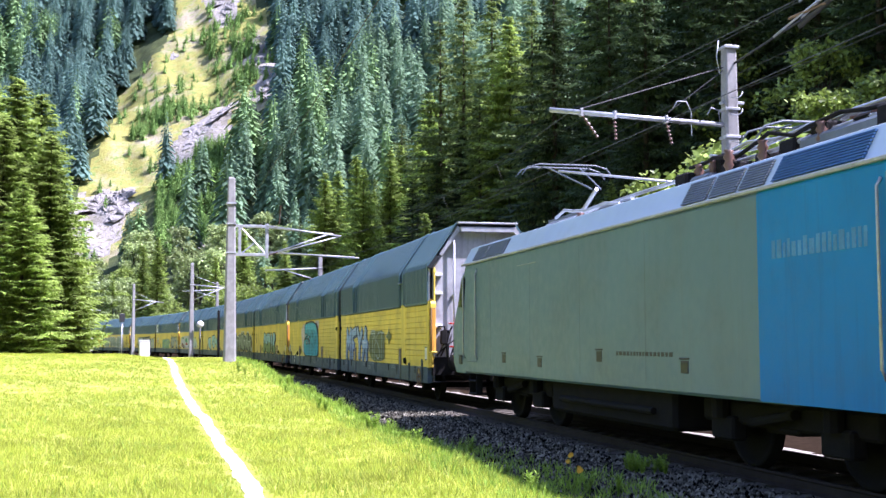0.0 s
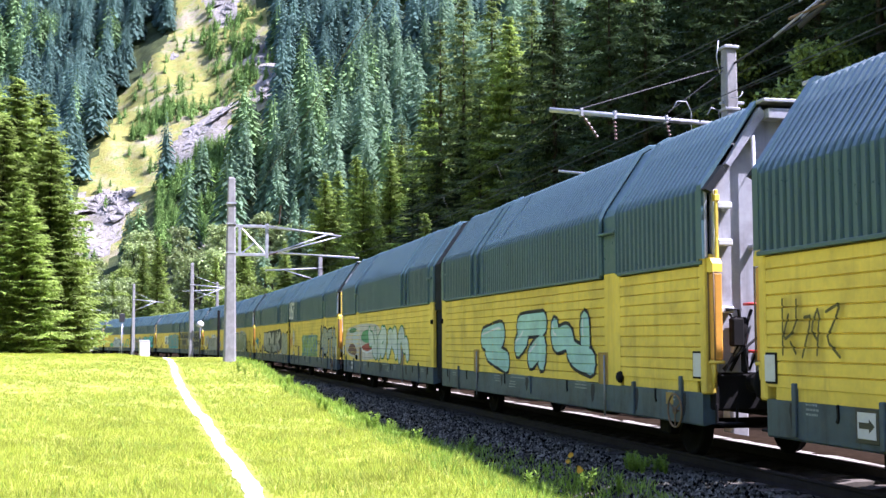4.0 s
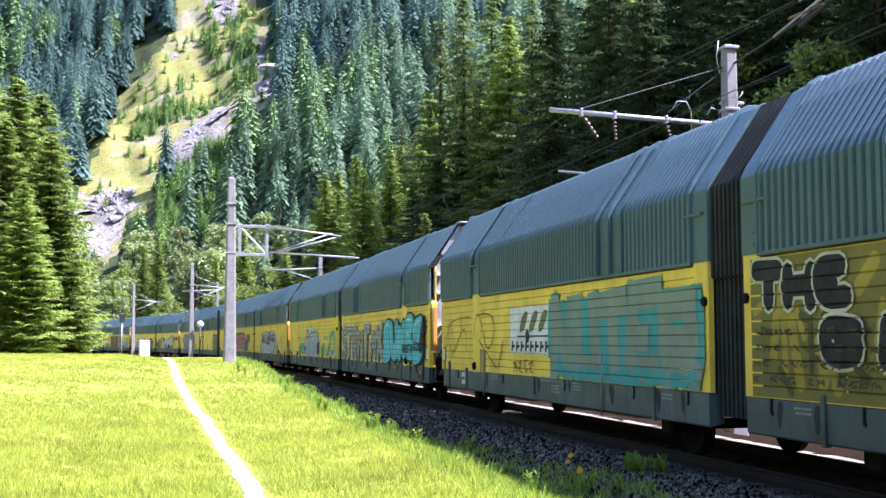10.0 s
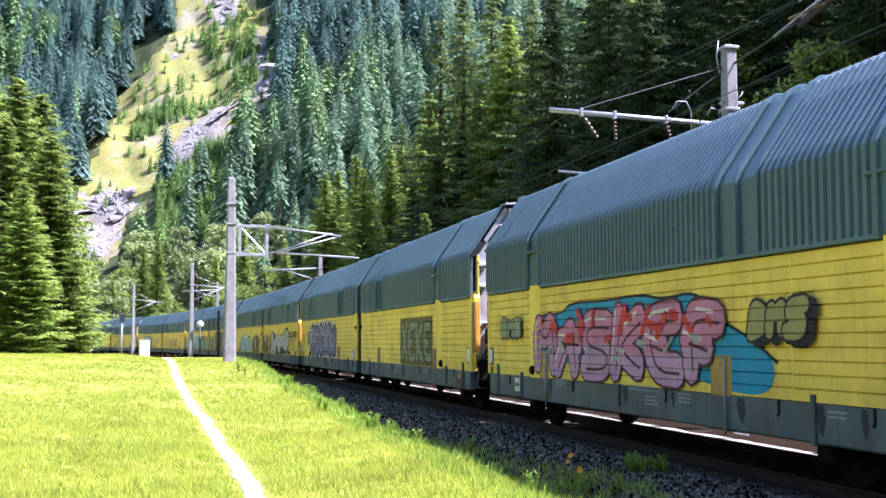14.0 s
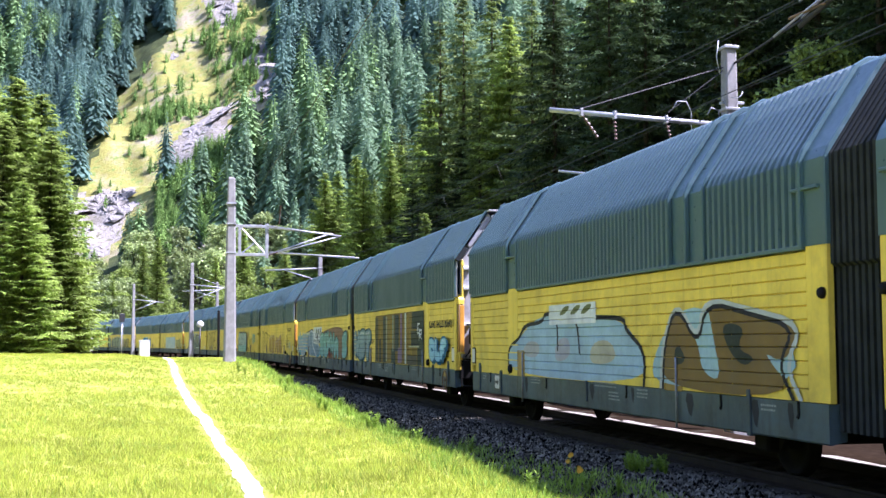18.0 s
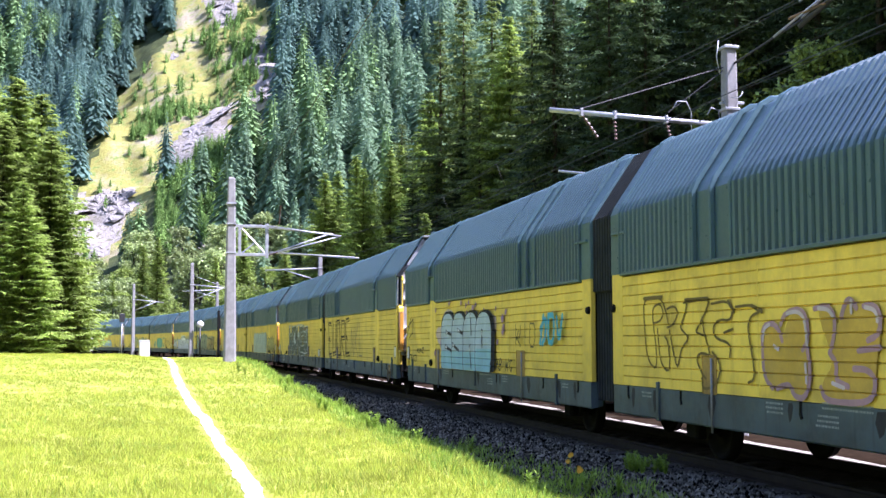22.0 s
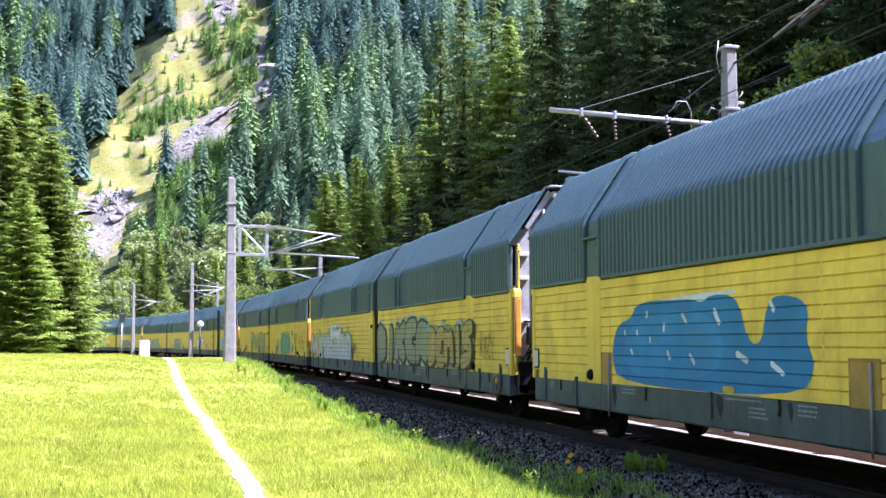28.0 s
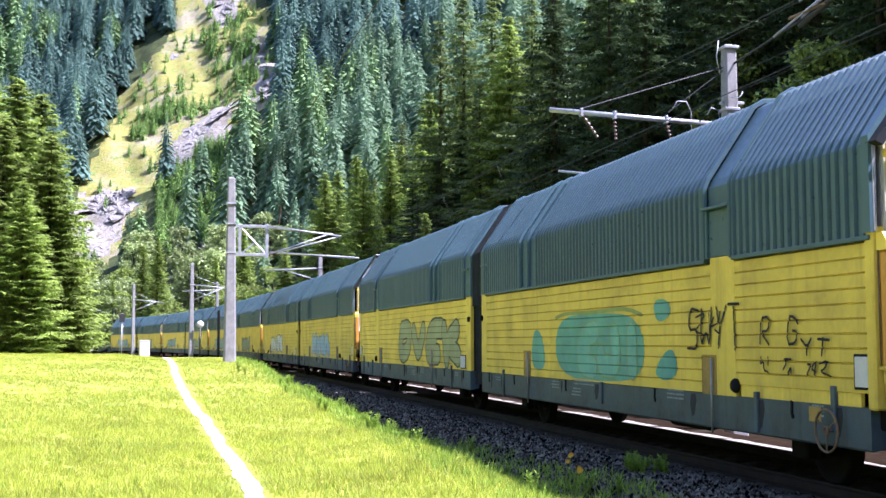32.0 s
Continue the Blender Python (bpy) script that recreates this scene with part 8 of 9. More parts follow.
# fifteenth
graffiti(14, "A", 0.1, 7.1, 0.93, 2.2, "BIKER", (0.27, 0.30, 0.20), (0.05, 0.07, 0.06), 0.28, 0.07, halo=(0.42, 0.44, 0.36), shade=(0.05, 0.07, 0.06), seed=65, plump=0.28)
graffiti(14, "A", 7.2, 11.5, 0.93, 2.0, "BEMIS", (0.42, 0.36, 0.14), (0.07, 0.07, 0.05), 0.16, 0.04, back=(0.33, 0.34, 0.16), shade=(0.08, 0.09, 0.05), inner=(0.46, 0.17, 0.04), seed=66, plump=0.26)
drawing(14, "A", 7.0, 11.6, 1.6, 2.15, [((0.22, 0.42, 0.42), 0, "2,40 6,90 12,40"), ((0.22, 0.42, 0.42), 0.04, "36,60 40,90 46,60"), ((0.30, 0.42, 0.42), 0.05, "70,60 74,86 80,60")])
graffiti(14, "A", 12.2, 13.3, 1.2, 1.8, "5264", line=INK, rim=0.03, seed=67)
graffiti(14, "B", 0.2, 2.2, 0.98, 1.95, "W", (0.50, 0.52, 0.48), (0.09, 0.10, 0.09), 0.25, 0.04, back=(0.36, 0.38, 0.16), seed=167, hard=True)
throwup(14, "B", 3.0, 10.4, 0.93, 1.88, "ONSTOD", (0.48, 0.50, 0.46), (0.10, 0.11, 0.09), 0.03, cloud=(0.33, 0.37, 0.18), fill2=(0.50, 0.52, 0.50), seed=68)
logo_panel(14, "B", 5.7, 8.1, 1.74, 2.20, False)
graffiti(14, "B", 10.6, 11.6, 1.1, 1.6, "6235", line=INK, rim=0.03, seed=168)
# sixteenth
drawing(15, "A", 3.5, 10.0, 0.95, 2.15, [((0.17, 0.38, 0.27), 0, "0,10 2,70 10,66 14,10"), ((0.17, 0.38, 0.27), 0, "22,4 22,84 50,88 80,82 82,10 60,0"), ((0.15, 0.36, 0.28), 0, "88,70 86,98 94,98 96,80"), ((0.15, 0.36, 0.28), 0, "86,20 96,50 99,14 90,6"), ((0.30, 0.34, 0.10), 0.03, "22,84 30,90 50,88 70,92 80,82")])
graffiti(15, "A", 5.1, 8.8, 0.97, 1.85, "8EJI", (0.20, 0.42, 0.31), (0.26, 0.33, 0.14), 0.2, 0.025, seed=69, plump=0.3)
graffiti(15, "A", 10.2, 11.7, 1.45, 2.0, "SWYT", line=INK, rim=0.035, seed=70)
graffiti(15, "A", 10.4, 11.2, 1.6, 1.95, "65", line=INK, rim=0.025, seed=170)
graffiti(15, "A", 12.1, 13.0, 1.5, 1.85, "R0G", line=INK, rim=0.03, seed=71)
graffiti(15, "A", 12.1, 13.6, 1.18, 1.40, "4 1 26", line=INK, rim=0.025, seed=171)
graffiti(15, "A", 13.0, 13.6, 1.4, 1.62, "YT", line=INK, rim=0.03, seed=172)
graffiti(15, "B", 6.4, 13.5, 0.95, 2.15, "OVEK", (0.36, 0.38, 0.20), (0.10, 0.11, 0.07), 0.26, 0.05, seed=72, plump=0.28)
graffiti(16, "A", 4.0, 9.0, 0.96, 1.95, "5263", (0.40, 0.52, 0.56), (0.2, 0.3, 0.3), 0.2, 0.04, seed=73)
graffiti(16, "B", 4.0, 9.0, 0.96, 1.95, "2N16", WHITE, INK, 0.2, 0.04, seed=74)
for w in (17, 18, 19):
    graffiti(w, "A", 3.0 + w % 3, 9.5, 0.96, 1.95, "52631", (0.33, 0.36, 0.3), INK, 0.18, 0.05, seed=75 + w)
    graffiti(w, "B", 4.0, 9.0 + w % 2, 0.96, 1.95, "6251", (0.3, 0.42, 0.42), INK, 0.18, 0.05, seed=85 + w)

# arrow placard low on the rear halves
for w in range(N_WAGONS):
    u = TRAIN[2 + 2 * w][0]
    if w in (0, 1, 2, 3, 4, 5, 6, 7, 8, 9, 10, 12):
        board = part("placard", shared("placard:a", lambda: Shape().box(1.88, 2.27, -HALF - 0.012, -HALF - 0.002, 0.60, 0.93, 0.003), BLACK), BLACK, u, "black-framed white placard with an arrow")
        field = part("placard_field", shared("placard_field:a", lambda: Shape().box(1.92, 2.23, -HALF - 0.016, -HALF - 0.0125, 0.64, 0.89, 0.001), PLATE), PLATE, board)
        part("placard_arrow", shared("placard_arrow:a", lambda: Shape().prism([(1.95, 0.735), (2.12, 0.735), (2.12, 0.70), (2.21, 0.765), (2.12, 0.83), (2.12, 0.795), (1.95, 0.795)], "y", -HALF - 0.019, -HALF - 0.0165), BLACK), BLACK, board)


# ---------------------------------------------------------------- masts and wires
def mast(s, lat, z0, z1, w0=0.40, w1=0.24, label="grey concrete catenary mast beside the track"):
    """A tapered square concrete mast with chamfered edges and steel bands."""
    p, a = on_track(s, lat, z0)
    root = thing("catenary_mast", label, "mast", "catenary masts", Matrix.Translation(p) @ Matrix.Rotation(a, 4, "Z"))
    h = z1 - z0

    def ringpts(w, z):
        c = w * 0.14
        return [(w / 2 - c, -w / 2, z), (w / 2, -w / 2 + c, z), (w / 2, w / 2 - c, z), (w / 2 - c, w / 2, z), (-w / 2 + c, w / 2, z), (-w / 2, w / 2 - c, z), (-w / 2, -w / 2 + c, z), (-w / 2 + c, -w / 2, z)]

    v = ringpts(w0, -0.4) + ringpts(w1, h) + ringpts(w1 * 0.45, h + 0.07)
    f = [(i + 8 * k, (i + 1) % 8 + 8 * k, (i + 1) % 8 + 8 * (k + 1), i + 8 * (k + 1)) for k in range(2) for i in range(8)] + [tuple(range(16, 24))]
    part("post", Shape().add(v, f), CONCRETE, root)
    return root, h


def band(root, z, w):
    part("steel_band", Shape().box(-w / 2 - 0.012, w / 2 + 0.012, -w / 2 - 0.012, w / 2 + 0.012, z - 0.03, z + 0.03), GALV, root)


def insulator(root, a, b):
    """A string of brown sheds between two points."""
    a, b = Vector(a), Vector(b)
    sh = Shape().tube([a, b], 0.012, 5)
    n = 6
    for i in range(n):
        c = a.lerp(b, (i + 0.5) / n)
        d = (b - a) / n * 0.22
        sh.tube([c - d, c, c + d], 0.026, 8, 0.038)
    part("insulator", sh, INSUL, root, "brown porcelain insulator")


# mast behind the train, with a tube arm over the track
m2, h2 = mast(22.3, -3.2, -0.6, 7.55, 0.42, 0.25)
for z in (6.05, 6.62, 7.9):
    band(m2, z + 0.6 - 0.35, 0.3)
part("arm", Shape().tube([(0.0, 0.0, 6.55), (0.0, 3.85, 6.71)], 0.05, 10), GALV, m2, "galvanised tube arm", True)
part("lower_arm", Shape().tube([(0.0, 0.1, 5.2), (0.0, 1.2, 5.35), (0.0, 3.68, 5.5)], 0.025, 8), GALV, m2, "slim registration tube", True)
part("stay", Shape().tube([(0.0, 0.1, 7.75), (0.0, 3.25, 6.74)], 0.014, 6).tube([(0, 0.1, 7.7), (0, 1.35, 6.76)], 0.01, 5), WIRE, m2)
for y, dy in ((3.2, 0.35), (2.5, 0.02), (1.4, 0.12)):
    za = 6.55 + 0.0416 * y
    insulator(m2, (0.0, y, za - 0.02), (0.0, y - dy, za - 0.5))
    part("clamp", Shape().box(-0.06, 0.06, y - 0.03, y + 0.03, za - 0.08, za + 0.08), GALV, m2)
part("jumper", Shape().tube([(0, 1.25, 6.85), (0, 1.15, 7.0), (0, 0.95, 7.0), (0, 0.85, 6.8), (0, 0.84, 6.3)], 0.012, 5).tube([(0, 0.5, 6.75), (0, 0.4, 6.9), (0, 0.25, 6.85), (0, 0.22, 6.6)], 0.012, 5), GALV, m2, "", True)
for z in (6.2, 6.75, 7.1, 5.9):
    part("hook", Shape().tube([(-0.16, 0.05, z), (-0.26, -0.05, z - 0.04), (-0.28, -0.12, z + 0.02), (-0.26, -0.16, z + 0.1)], 0.012, 5), GALV, m2, "", True)
part("crossarm", Shape().box(-0.06, 0.06, -0.3, 0.2, 6.98, 7.04), GALV, m2)
part("lightning_rod", Shape().tube([(0, 0.2, 7.6), (0.02, 0.26, 7.95), (0, 0.22, 8.3)], 0.014, 5), GALV, m2, "", True)
# anchored cable and its insulators, rising from the mast top towards the near side
part("anchor_cable", Shape().tube([(-0.1, -0.05, 7.8), (-4.0, -0.75, 8.55), (-9.5, -1.9, 9.55)], 0.022, 6).tube([(-2.2, -0.35, 8.05), (-3.6, -0.7, 8.62), (-5.2, -0.9, 8.8)], 0.05, 6), WIRE, m2, "", True)
for a, b in (((-1.5, -0.2, 8.02), (-2.8, -0.42, 8.4)), ((-2.2, -0.4, 8.22), (-3.5, -0.7, 8.78)), ((-2.3, -0.3, 8.5), (-2.75, -0.5, 8.72)), ((-3.2, -0.5, 8.5), (-4.6, -0.85, 8.95))):
    part("anchor_rod", Shape().tube([a, b], 0.022, 6), GALV, m2, "pale tension rod", True)
part("anchor_bracket", Shape().tube([(-2.0, -0.25, 8.25), (-2.9, -0.5, 8.32)], 0.03, 6).tube([(-3.0, -0.6, 8.75), (-3.3, -0.4, 8.9), (-3.9, -0.8, 8.7)], 0.025, 6).box(-3.4, -3.1, -0.75, -0.45, 8.4, 8.6, 0.03), RUST, m2, "rusty turnbuckle")

# mast by the meadow, with a lattice bracket
m1, h1 = mast(50.5, 5.05, 0.3, 8.35, 0.54, 0.30, "tall weathered concrete catenary mast at the meadow's edge")
for z in (4.95, 6.15, 7.0):
    band(m1, z, 0.40)
part("bracket_frame", Shape().box(-0.05, 0.05, -1.5, -0.15, 6.02, 6.14, 0.01).box(-0.05, 0.05, -1.5, -0.15, 4.83, 4.95, 0.01).box(-0.05, 0.05, -1.55, -1.42, 4.75, 6.2, 0.01).box(-0.05, 0.05, -0.42, -0.3, 4.9, 6.1, 0.01), GALV, m1, "galvanised lattice bracket")
part("brace", Shape().tube([(0, -0.4, 6.02), (0, -1.42, 4.95)], 0.045, 6).tube([(0, -1.0, 5.4), (0, -0.45, 4.95)], 0.03, 6), GALV, m1)
part("arm", Shape().tube([(0.12, -1.5, 6.05), (0.12, -4.3, 5.82)], 0.035, 8).tube([(-0.12, -1.5, 6.1), (-0.12, -4.6, 5.72)], 0.03, 8), GALV, m1, "", True)
part("arm_brace", Shape().tube([(0.1, -1.55, 4.9), (0.1, -4.2, 5.85)], 0.035, 8).tube([(-0.1, -2.0, 5.0), (-0.1, -4.6, 5.74)], 0.03, 8), GALV, m1, "", True)
part("lower_arm", Shape().tube([(0.05, -1.6, 5.0), (0.05, -5.4, 4.82)], 0.04, 8).tube([(-0.1, -2.2, 4.96), (-0.1, -5.2, 4.85)], 0.025, 8), GALV, m1, "", True)
insulator(m1, (0, -1.5, 6.12), (0, -1.95, 6.08))
insulator(m1, (0, -1.5, 4.85), (0, -1.95, 5.02))
insulator(m1, (0, -2.0, 6.2), (0, -2.05, 7.0))
# farther masts
for s, lat, top in ((78.5, -3.2, 7.15), (127.0, -3.2, 7.75)):
    m, h = mast(s, lat, -0.6, top, 0.4, 0.26)
    part("arm", Shape().tube([(0, 0, h - 0.75), (0, 3.6, h - 0.95)], 0.05, 7).tube([(0, 0, h - 1.6), (0, 2.4, h - 0.9)], 0.035, 6), GALV, m, "", True)
    band(m, h - 0.75, 0.3)
for s, lat, top in ((99.5, 3.2, 7.9), (141.5, 3.2, 8.1), (176, 3.2, 8.0)):
    m, h = mast(s, lat, -0.6, top, 0.4, 0.26)
    part("arm", Shape().tube([(0, 0, h - 1.7), (0, -3.4, h - 2.0)], 0.05, 7).tube([(0, 0, h - 3.0), (0, -2.6, h - 1.9)], 0.04, 6).tube([(0, 0, h - 0.9), (0, -2.4, h - 1.8)], 0.02, 5), GALV, m, "", True)
    band(m, h - 1.7, 0.3)


def wire(name, label, pts, r):
    root = Shape().tube(pts, r, 5)
    tagged(new(name, root.mesh(name, WIRE, True)), label, "overhead wire")


SUPPORTS = [-34, 22.3, 50.5, 78.5, 99.5, 127, 141.5, 176, 215]
for name, label, zs, sag, lat in (("messenger_wire", "dark messenger wire sagging over the track", 6.15, 0.45, 0.15), ("contact_wire", "taut dark contact wire above the track", 5.22, 0.0, -0.1)):
    pts = []
    for s0, s1 in zip(SUPPORTS, SUPPORTS[1:]):
        for i in range(8):
            u = i / 8
            q, _ = on_track(s0 + (s1 - s0) * u, lat, zs - sag * 4 * u * (1 - u))
            pts.append(q)
    wire(name, label, pts, 0.007)
for s0, s1 in zip(SUPPORTS[1:], SUPPORTS[2:6]):
    for u in (0.2, 0.4, 0.6, 0.8):
        a, _ = on_track(s0 + (s1 - s0) * u, 0.15, 6.15 - 0.45 * 4 * u * (1 - u))
        b, _ = on_track(s0 + (s1 - s0) * u, -0.1, 5.22)
        wire("dropper_wire", "thin dropper between the overhead wires", [a, b], 0.004)


# feeder line on the meadow side, from the lattice bracket over the camera's left
a = on_track(50.5, 4.9, 6.5)[0]
b = Vector((-5.0, -2.95, 6.5))
wire("feeder_wire", "thick dark feeder line above the meadow", [a, a.lerp(b, 0.25) - Vector((0, 0, 0.12)), a.lerp(b, 0.5) - Vector((0, 0, 0.16)), a.lerp(b, 0.75) - Vector((0, 0, 0.1)), b, b + (b - a) * 0.6], 0.008)
for z, dl in ((7.75, -3.1), (7.1, -3.45), (6.75, -3.5)):
    pts = [on_track(s, dl, z - 0.3 * math.sin(math.pi * ((s - 22.3) % 52) / 52))[0] for s in range(-30, 128, 6)]
    wire("feeder_wire", "thin dark line along the masts", pts, 0.006)

# ---------------------------------------------------------------- lineside boxes and signals
def lineside(name, label, s, lat, build, category):
    p, a = on_track(s, lat)
    z = float(height(np.array([p.x]), np.array([p.y]))[0])
    root = thing(name, label, category, m=Matrix.Translation((p.x, p.y, z)) @ Matrix.Rotation(a, 4, "Z"))
    build(root)
    return root


def cabinet(root):
    part("body", Shape().box(-0.35, 0.35, -0.5, 0.5, 0.1, 1.75, 0.03), PLATE, root)
    part("lid", Shape().prism([(-0.56, 1.75), (0.56, 1.75), (0.4, 1.9), (-0.4, 1.9)], "x", -0.4, 0.4), PLATE, root)
    for y in (-0.48, 0.02):
        part("door", Shape().box(-0.37, -0.352, y, y + 0.46, 0.2, 1.68, 0.006), PLATE, root)


def dwarf(root):
    part("post", Shape().tube([(0, 0, -0.5), (0, 0, 2.3)], 0.06, 8), GALV, root, "", True)
    part("cap", Shape().lathe([(0.45, 1.9), (0.5, 2.2), (0.42, 2.5), (0.2, 2.68), (0.05, 2.7)], (0, 0, 0), "z", 16), PLATE, root, "", True)
    part("box", Shape().box(-0.35, 0.35, -0.3, 0.3, 0.5, 1.9, 0.05), PLATE, root)


def lamp_disc(root):
    part("post", Shape().tube([(0, 0, -0.5), (0, 0, 3.4)], 0.06, 8), BLACK, root, "", True)
    part("disc", Shape().lathe([(0.02, -0.06), (0.27, -0.05), (0.29, 0.0), (0.27, 0.05), (0.02, 0.06)], (0, 0, 3.6), "x", 20), PLATE, root, "", True)


def signal_post(root):
    part("post", Shape().tube([(0, 0, -0.5), (0, 0, 5.0)], 0.07, 8), GALV, root, "", True)
    part("head", Shape().box(-0.2, 0.15, -0.3, 0.3, 4.6, 5.6, 0.05), BLACK, root)
    part("ladder", Shape().box(0.1, 0.13, -0.22, -0.19, 0, 4.6).box(0.1, 0.13, 0.19, 0.22, 0, 4.6), GALV, root)


lineside("relay_cabinet", "white metal relay cabinet beside the track", 126.5, 4.2, cabinet, "cabinet")
lineside("lineside_beacon", "white lineside equipment post with domed cap", 163.5, 4.1, dwarf, "post")
lineside("signal_disc", "round white signal disc on a dark post", 99.0, 2.55, lamp_disc, "signal")
lineside("track_signal", "dark signal head on a steel post", 150.0, 3.0, signal_post, "signal")


def dark_post(root):
    part("post", Shape().box(-0.06, 0.06, -0.08, 0.08, -0.4, 4.2, 0.02), IRON, root)


lineside("steel_post", "dark rusty steel post beside the track", 80.5, 3.15, dark_post, "post")

# ---------------------------------------------------------------- stones, sleepers, herbs and grass
bed = next(o for o in scene.objects if o.name == "ballast")
sleeper_me = Shape().prism([(-1.3, -0.35), (1.3, -0.35), (1.3, -0.20), (1.22, -0.165), (0.35, -0.165), (0.2, -0.185), (-0.2, -0.185), (-0.35, -0.165), (-1.22, -0.165), (-1.3, -0.20)], "x", -0.13, 0.13).mesh("sleeper", SLEEPER)
for i in range(290):
    p, a = on_track(-2 + 0.6 * i)
    ob = new("sleeper", sleeper_me)
    ob.parent = bed
    ob.matrix_basis = Matrix.Translation(p) @ Matrix.Rotation(a, 4, "Z")


def stone_form(seed):
    r = np.random.RandomState(seed)
    v = np.array([(1, 0, 0), (-1, 0, 0), (0, 1, 0), (0, -1, 0), (0, 0, 1), (0, 0, -1)], float) * r.uniform(0.6, 1.1, (6, 1)) + r.uniform(-0.25, 0.25, (6, 3))
    f = np.array([(0, 2, 4), (2, 1, 4), (1, 3, 4), (3, 0, 4), (2, 0, 5), (1, 2, 5), (3, 1, 5), (0, 3, 5)])
    return v, f


rs = np.random.RandomState(21)
vs, fs, off = [], [], 0
for k in range(4):
    n = 8500
    s = 9 + 60 * rs.uniform(0, 1, n) ** 1.6
    lat = np.where(rs.uniform(0, 1, n) < 0.8, rs.uniform(0.9, 3.4, n), rs.uniform(-1.5, -0.9, n))
    zz = np.interp(lat, [-3.9, -3.3, -2.5, -1.9, 1.9, 2.5, 2.8, 3.1, 3.4], [-0.6, -0.45, -0.2, -0.19, -0.19, -0.2, -0.29, -0.40, -0.5])
    x, y, a = np.interp(s, S_LINE, LINE_X), np.interp(s, S_LINE, LINE_Y), np.interp(s, S_LINE, LINE_A)
    v, f = scatter(*stone_form(k), np.stack([x - lat * np.sin(a), y + lat * np.cos(a), zz + 0.012], 1), rs.uniform(0, 6.3, n), 0.014 + 0.026 * rs.uniform(0, 1, n) ** 1.6)
    vs.append(v)
    fs.append(f + off)
    off += len(v)
tagged(new("ballast_stones", quick_mesh("ballast_stones", np.concatenate(vs), np.concatenate(fs), STONE)), "loose grey crushed stones of the ballast", "stones", kind="stuff")


def tuft(seed, n, reach, wide):
    """Blades of one tuft, height about 1."""
    r = np.random.RandomState(seed)
    v, f = [], []
    for i in range(n):
        t, h = r.uniform(0, 6.3), r.uniform(0.5, 1.0)
        bx, by = r.uniform(-0.6, 0.6, 2)
        dx, dy = math.cos(t) * reach * r.uniform(0.2, 1), math.sin(t) * reach * r.uniform(0.2, 1)
        q = r.uniform(0, 6.3)
        nx_, ny_ = math.cos(q) * wide, math.sin(q) * wide
        b = len(v)
        v += [(bx - nx_, by - ny_, 0), (bx + nx_, by + ny_, 0), (bx + dx, by + dy, h)]
        f += [(b, b + 1, b + 2)]
    return np.array(v), np.array(f)


def meadow_grass(name, label, n, xr, lat_min, hgt, seed, mat, wide, lat_max=99, fade=None, blades=6):
    r = np.random.RandomState(seed)
    x = np.sqrt(r.uniform(xr[0] ** 1.2, xr[1] ** 1.2, n) ** (2 / 1.2))
    y = r.uniform(-7.5, 0.145 * x + 1.2)
    if fade:
        k = r.uniform(0, 1, n) < (ease(22, 36, x) if fade > 0 else 1 - ease(22, 36, x))
        x, y = x[k], y[k]
    s, lat = track_coords(x, y)
    pth = np.interp(x, px_, py_)
    far = abs(y - pth)
    ok = (lat < lat_max) & (lat > lat_min + 0.65 * ease(12, 26, s) + 0.25 * waves(x, y, 1.7, 12)) & (far > 0.10 + 0.035 * waves(x, y, 0.5, 13))
    x, y, s, lat, far = x[ok], y[ok], s[ok], lat[ok], far[ok]
    z = np.where(lat < 3.4, np.maximum(height(x, y, s, lat), np.interp(lat, [2.5, 2.8, 3.1, 3.4], [-0.2, -0.29, -0.40, -0.5])), height(x, y, s, lat))
    h = r.uniform(*hgt, len(x)) * (1 + 0.25 * waves(x, y, 3.0, 14) + 0.3 * waves(x, y, 0.45, 15)) * np.clip(far / 0.35, 0.4, 1)
    vs, fs, off = [], [], 0
    pick = r.randint(0, 3, len(x))
    for k in range(3):
        j = np.where(pick == k)[0]
        v, f = scatter(*tuft(60 + k + seed, blades, 0.7, wide), np.stack([x[j], y[j], z[j] - 0.01], 1), r.uniform(0, 6.3, len(j)), h[j])
        vs.append(v)
        fs.append(f + off)
        off += len(v)
    tagged(new(name, quick_mesh(name, np.concatenate(vs), np.concatenate(fs), mat)), label, "grass", kind="stuff")


meadow_grass("meadow_grass", "sunlit yellow-green meadow grass", 120000, (9, 36), 3.6, (0.035, 0.12), 1, GRASS, 0.075, fade=-1)
meadow_grass("far_meadow_grass", "sunlit yellow-green meadow grass up to the crest", 40000, (22, 62), 3.5, (0.05, 0.12), 2, GRASS, 0.09, fade=1)
meadow_grass("meadow_stems", "pale dry grass stems in the meadow", 9000, (9, 50), 3.6, (0.1, 0.2), 5, STRAW, 0.03, blades=3)
meadow_grass("meadow_herbs", "dark green herbs scattered through the meadow", 9000, (9, 50), 3.6, (0.06, 0.13), 6, WEED, 0.09, blades=5)
meadow_grass("verge_grass", "taller green grass along the ballast", 46000, (9, 60), 2.45, (0.07, 0.22), 3, WEED, 0.05, 4.5)


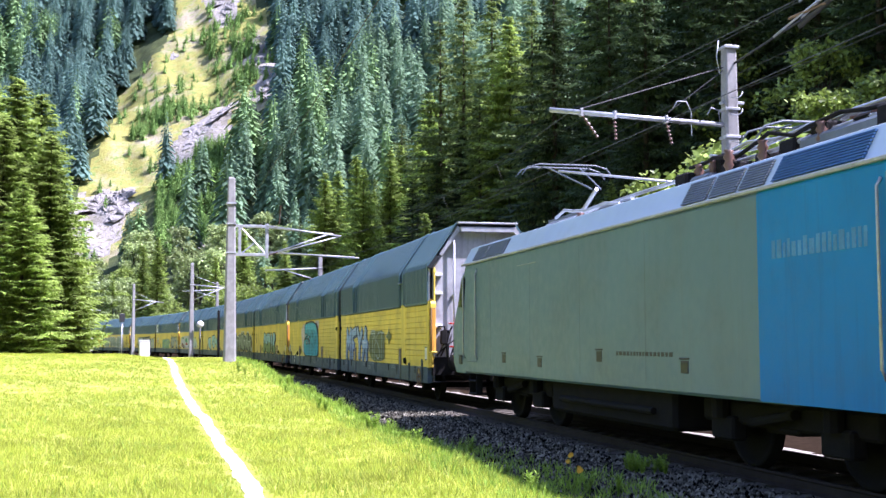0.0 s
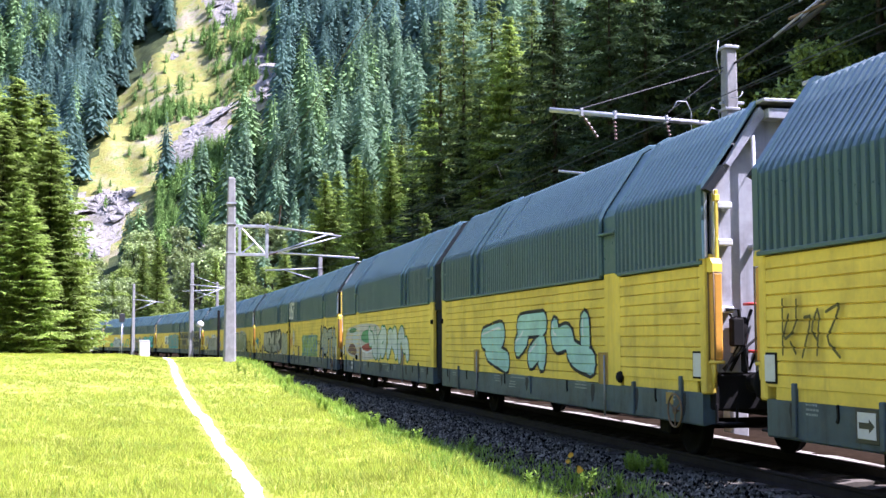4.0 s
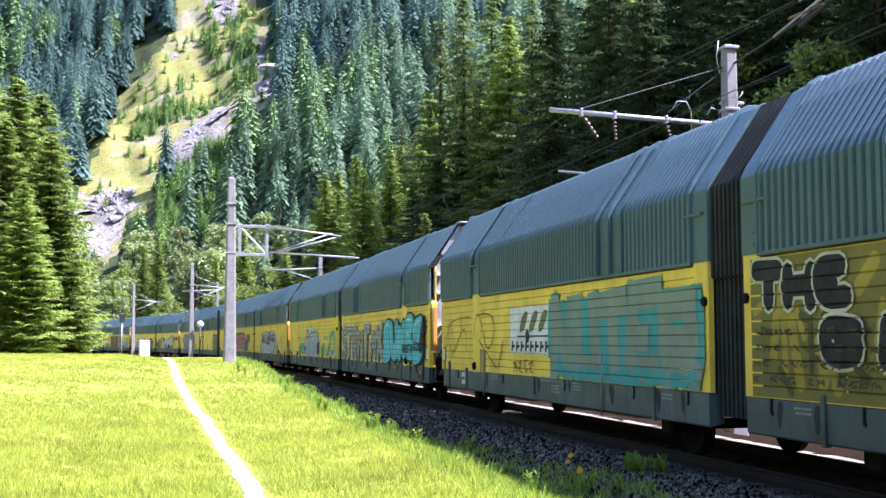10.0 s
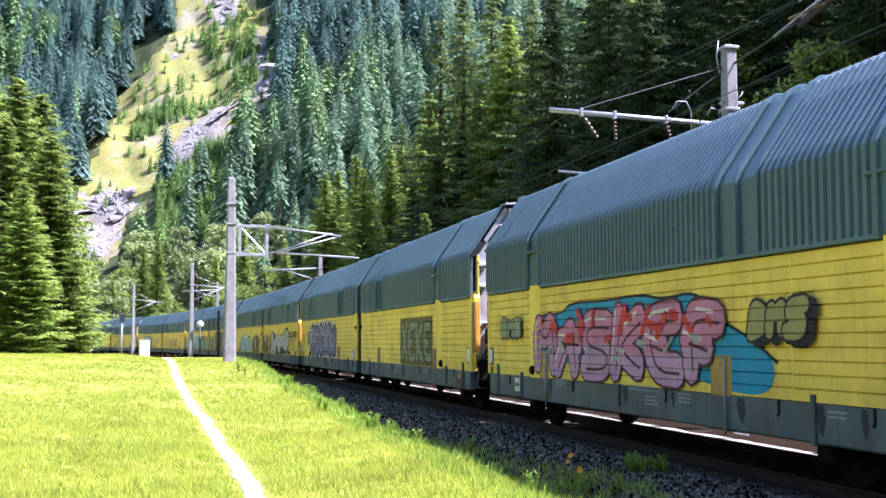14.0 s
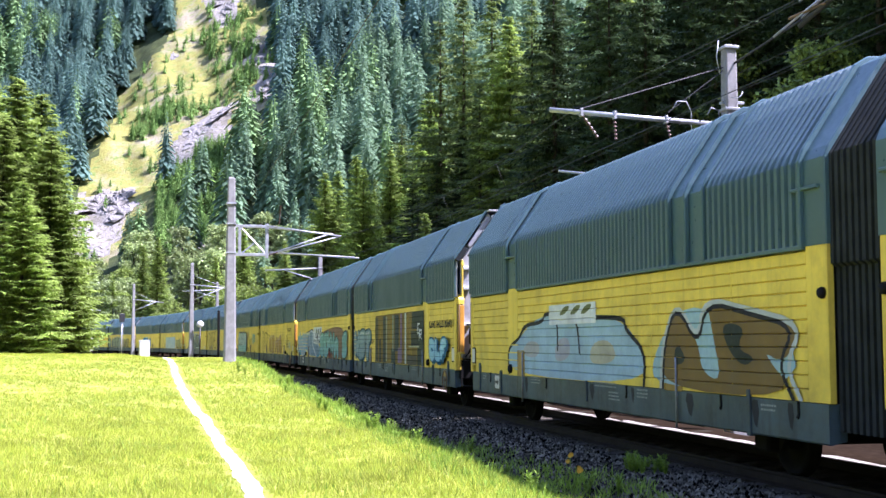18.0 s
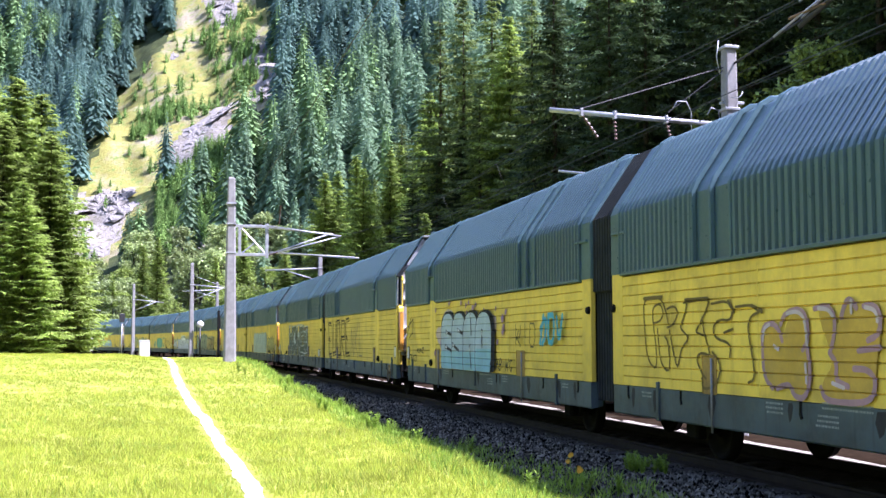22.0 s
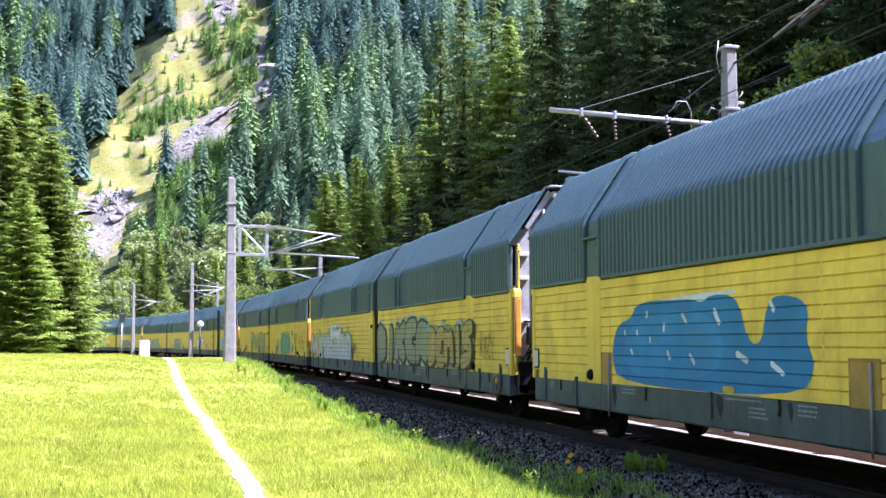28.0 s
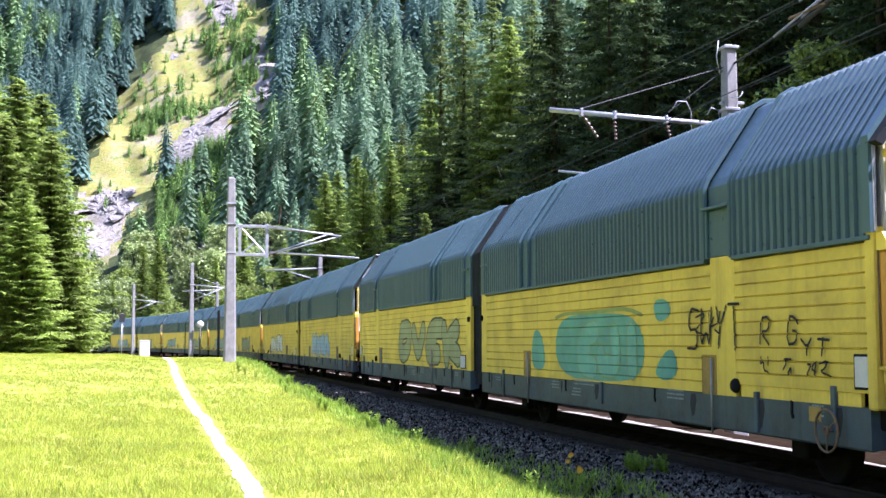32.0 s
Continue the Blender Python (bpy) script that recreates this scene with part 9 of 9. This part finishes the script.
def weed(seed, tall, flower=False):
    r = random.Random(seed)
    root = thing("wild_flower" if flower else "weed_plant", "tall stem with yellow flowers in the verge" if flower else "leafy green weed at the ballast's edge", "plant", "weeds along the verge")
    stems, leaves = Shape(), Shape()
    for k in range(1 if flower else 8):
        t = r.random() * 6.3
        d = 0.06 if flower else 0.22
        top = Vector((math.cos(t) * d * tall, math.sin(t) * d * tall, tall * r.uniform(0.7, 1)))
        stems.tube([(0, 0, -0.05), top * 0.5, top], 0.006, 5, 0.003)
        for i in range(5 if flower else 14):
            c = top * r.uniform(0.15, 0.98)
            q = r.random() * 6.3
            ln = tall * r.uniform(0.12, 0.30) * (0.5 if flower else 1)
            a = Vector((math.cos(q), math.sin(q), r.uniform(0.1, 0.8))) * ln
            w = Vector((-math.sin(q), math.cos(q), 0)) * ln * 0.13
            leaves.add([c, c + a * 0.5 + w, c + a, c + a * 0.5 - w], [(0, 1, 2, 3)])
        if flower:
            for i in range(3):
                c = top + Vector((r.uniform(-0.05, 0.05), r.uniform(-0.05, 0.05), r.uniform(-0.06, 0.03)))
                pet = Shape()
                for j in range(9):
                    q = 6.283 * j / 9
                    o, w = Vector((-0.3, math.cos(q), math.sin(q))) * 0.035, Vector((0, -math.sin(q), math.cos(q))) * 0.01
                    pet.add([c, c + o * 0.6 + w, c + o, c + o * 0.6 - w], [(0, 1, 2, 3)])
                part("blossom", pet, FLOWER, root, "yellow blossom")
    part("stem", stems, WEED, root)
    part("foliage", leaves, WEED, root)
    return root


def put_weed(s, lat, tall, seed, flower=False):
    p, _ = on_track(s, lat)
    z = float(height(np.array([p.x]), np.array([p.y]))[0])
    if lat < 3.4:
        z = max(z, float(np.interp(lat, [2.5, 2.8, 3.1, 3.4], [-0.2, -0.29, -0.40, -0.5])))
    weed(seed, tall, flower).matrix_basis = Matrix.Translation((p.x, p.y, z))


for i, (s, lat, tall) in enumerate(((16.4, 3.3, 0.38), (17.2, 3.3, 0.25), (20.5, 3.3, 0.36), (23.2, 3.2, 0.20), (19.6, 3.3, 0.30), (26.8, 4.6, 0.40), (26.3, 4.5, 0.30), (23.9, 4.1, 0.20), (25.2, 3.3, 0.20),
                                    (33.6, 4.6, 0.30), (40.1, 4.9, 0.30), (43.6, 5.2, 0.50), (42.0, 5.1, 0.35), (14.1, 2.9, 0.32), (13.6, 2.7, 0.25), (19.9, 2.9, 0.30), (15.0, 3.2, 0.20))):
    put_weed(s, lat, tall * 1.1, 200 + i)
wr = random.Random(8)
for i in range(46):
    s = 13.2 + 26 * wr.random() ** 1.5
    put_weed(s, 3.35 + 0.65 * ease(12, 26, s) + wr.uniform(-0.2, 0.5), wr.uniform(0.14, 0.34), 300 + i)
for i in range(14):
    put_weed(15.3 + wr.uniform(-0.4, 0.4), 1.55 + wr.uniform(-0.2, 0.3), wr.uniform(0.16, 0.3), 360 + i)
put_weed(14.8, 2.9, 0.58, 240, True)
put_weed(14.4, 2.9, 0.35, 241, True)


motions()
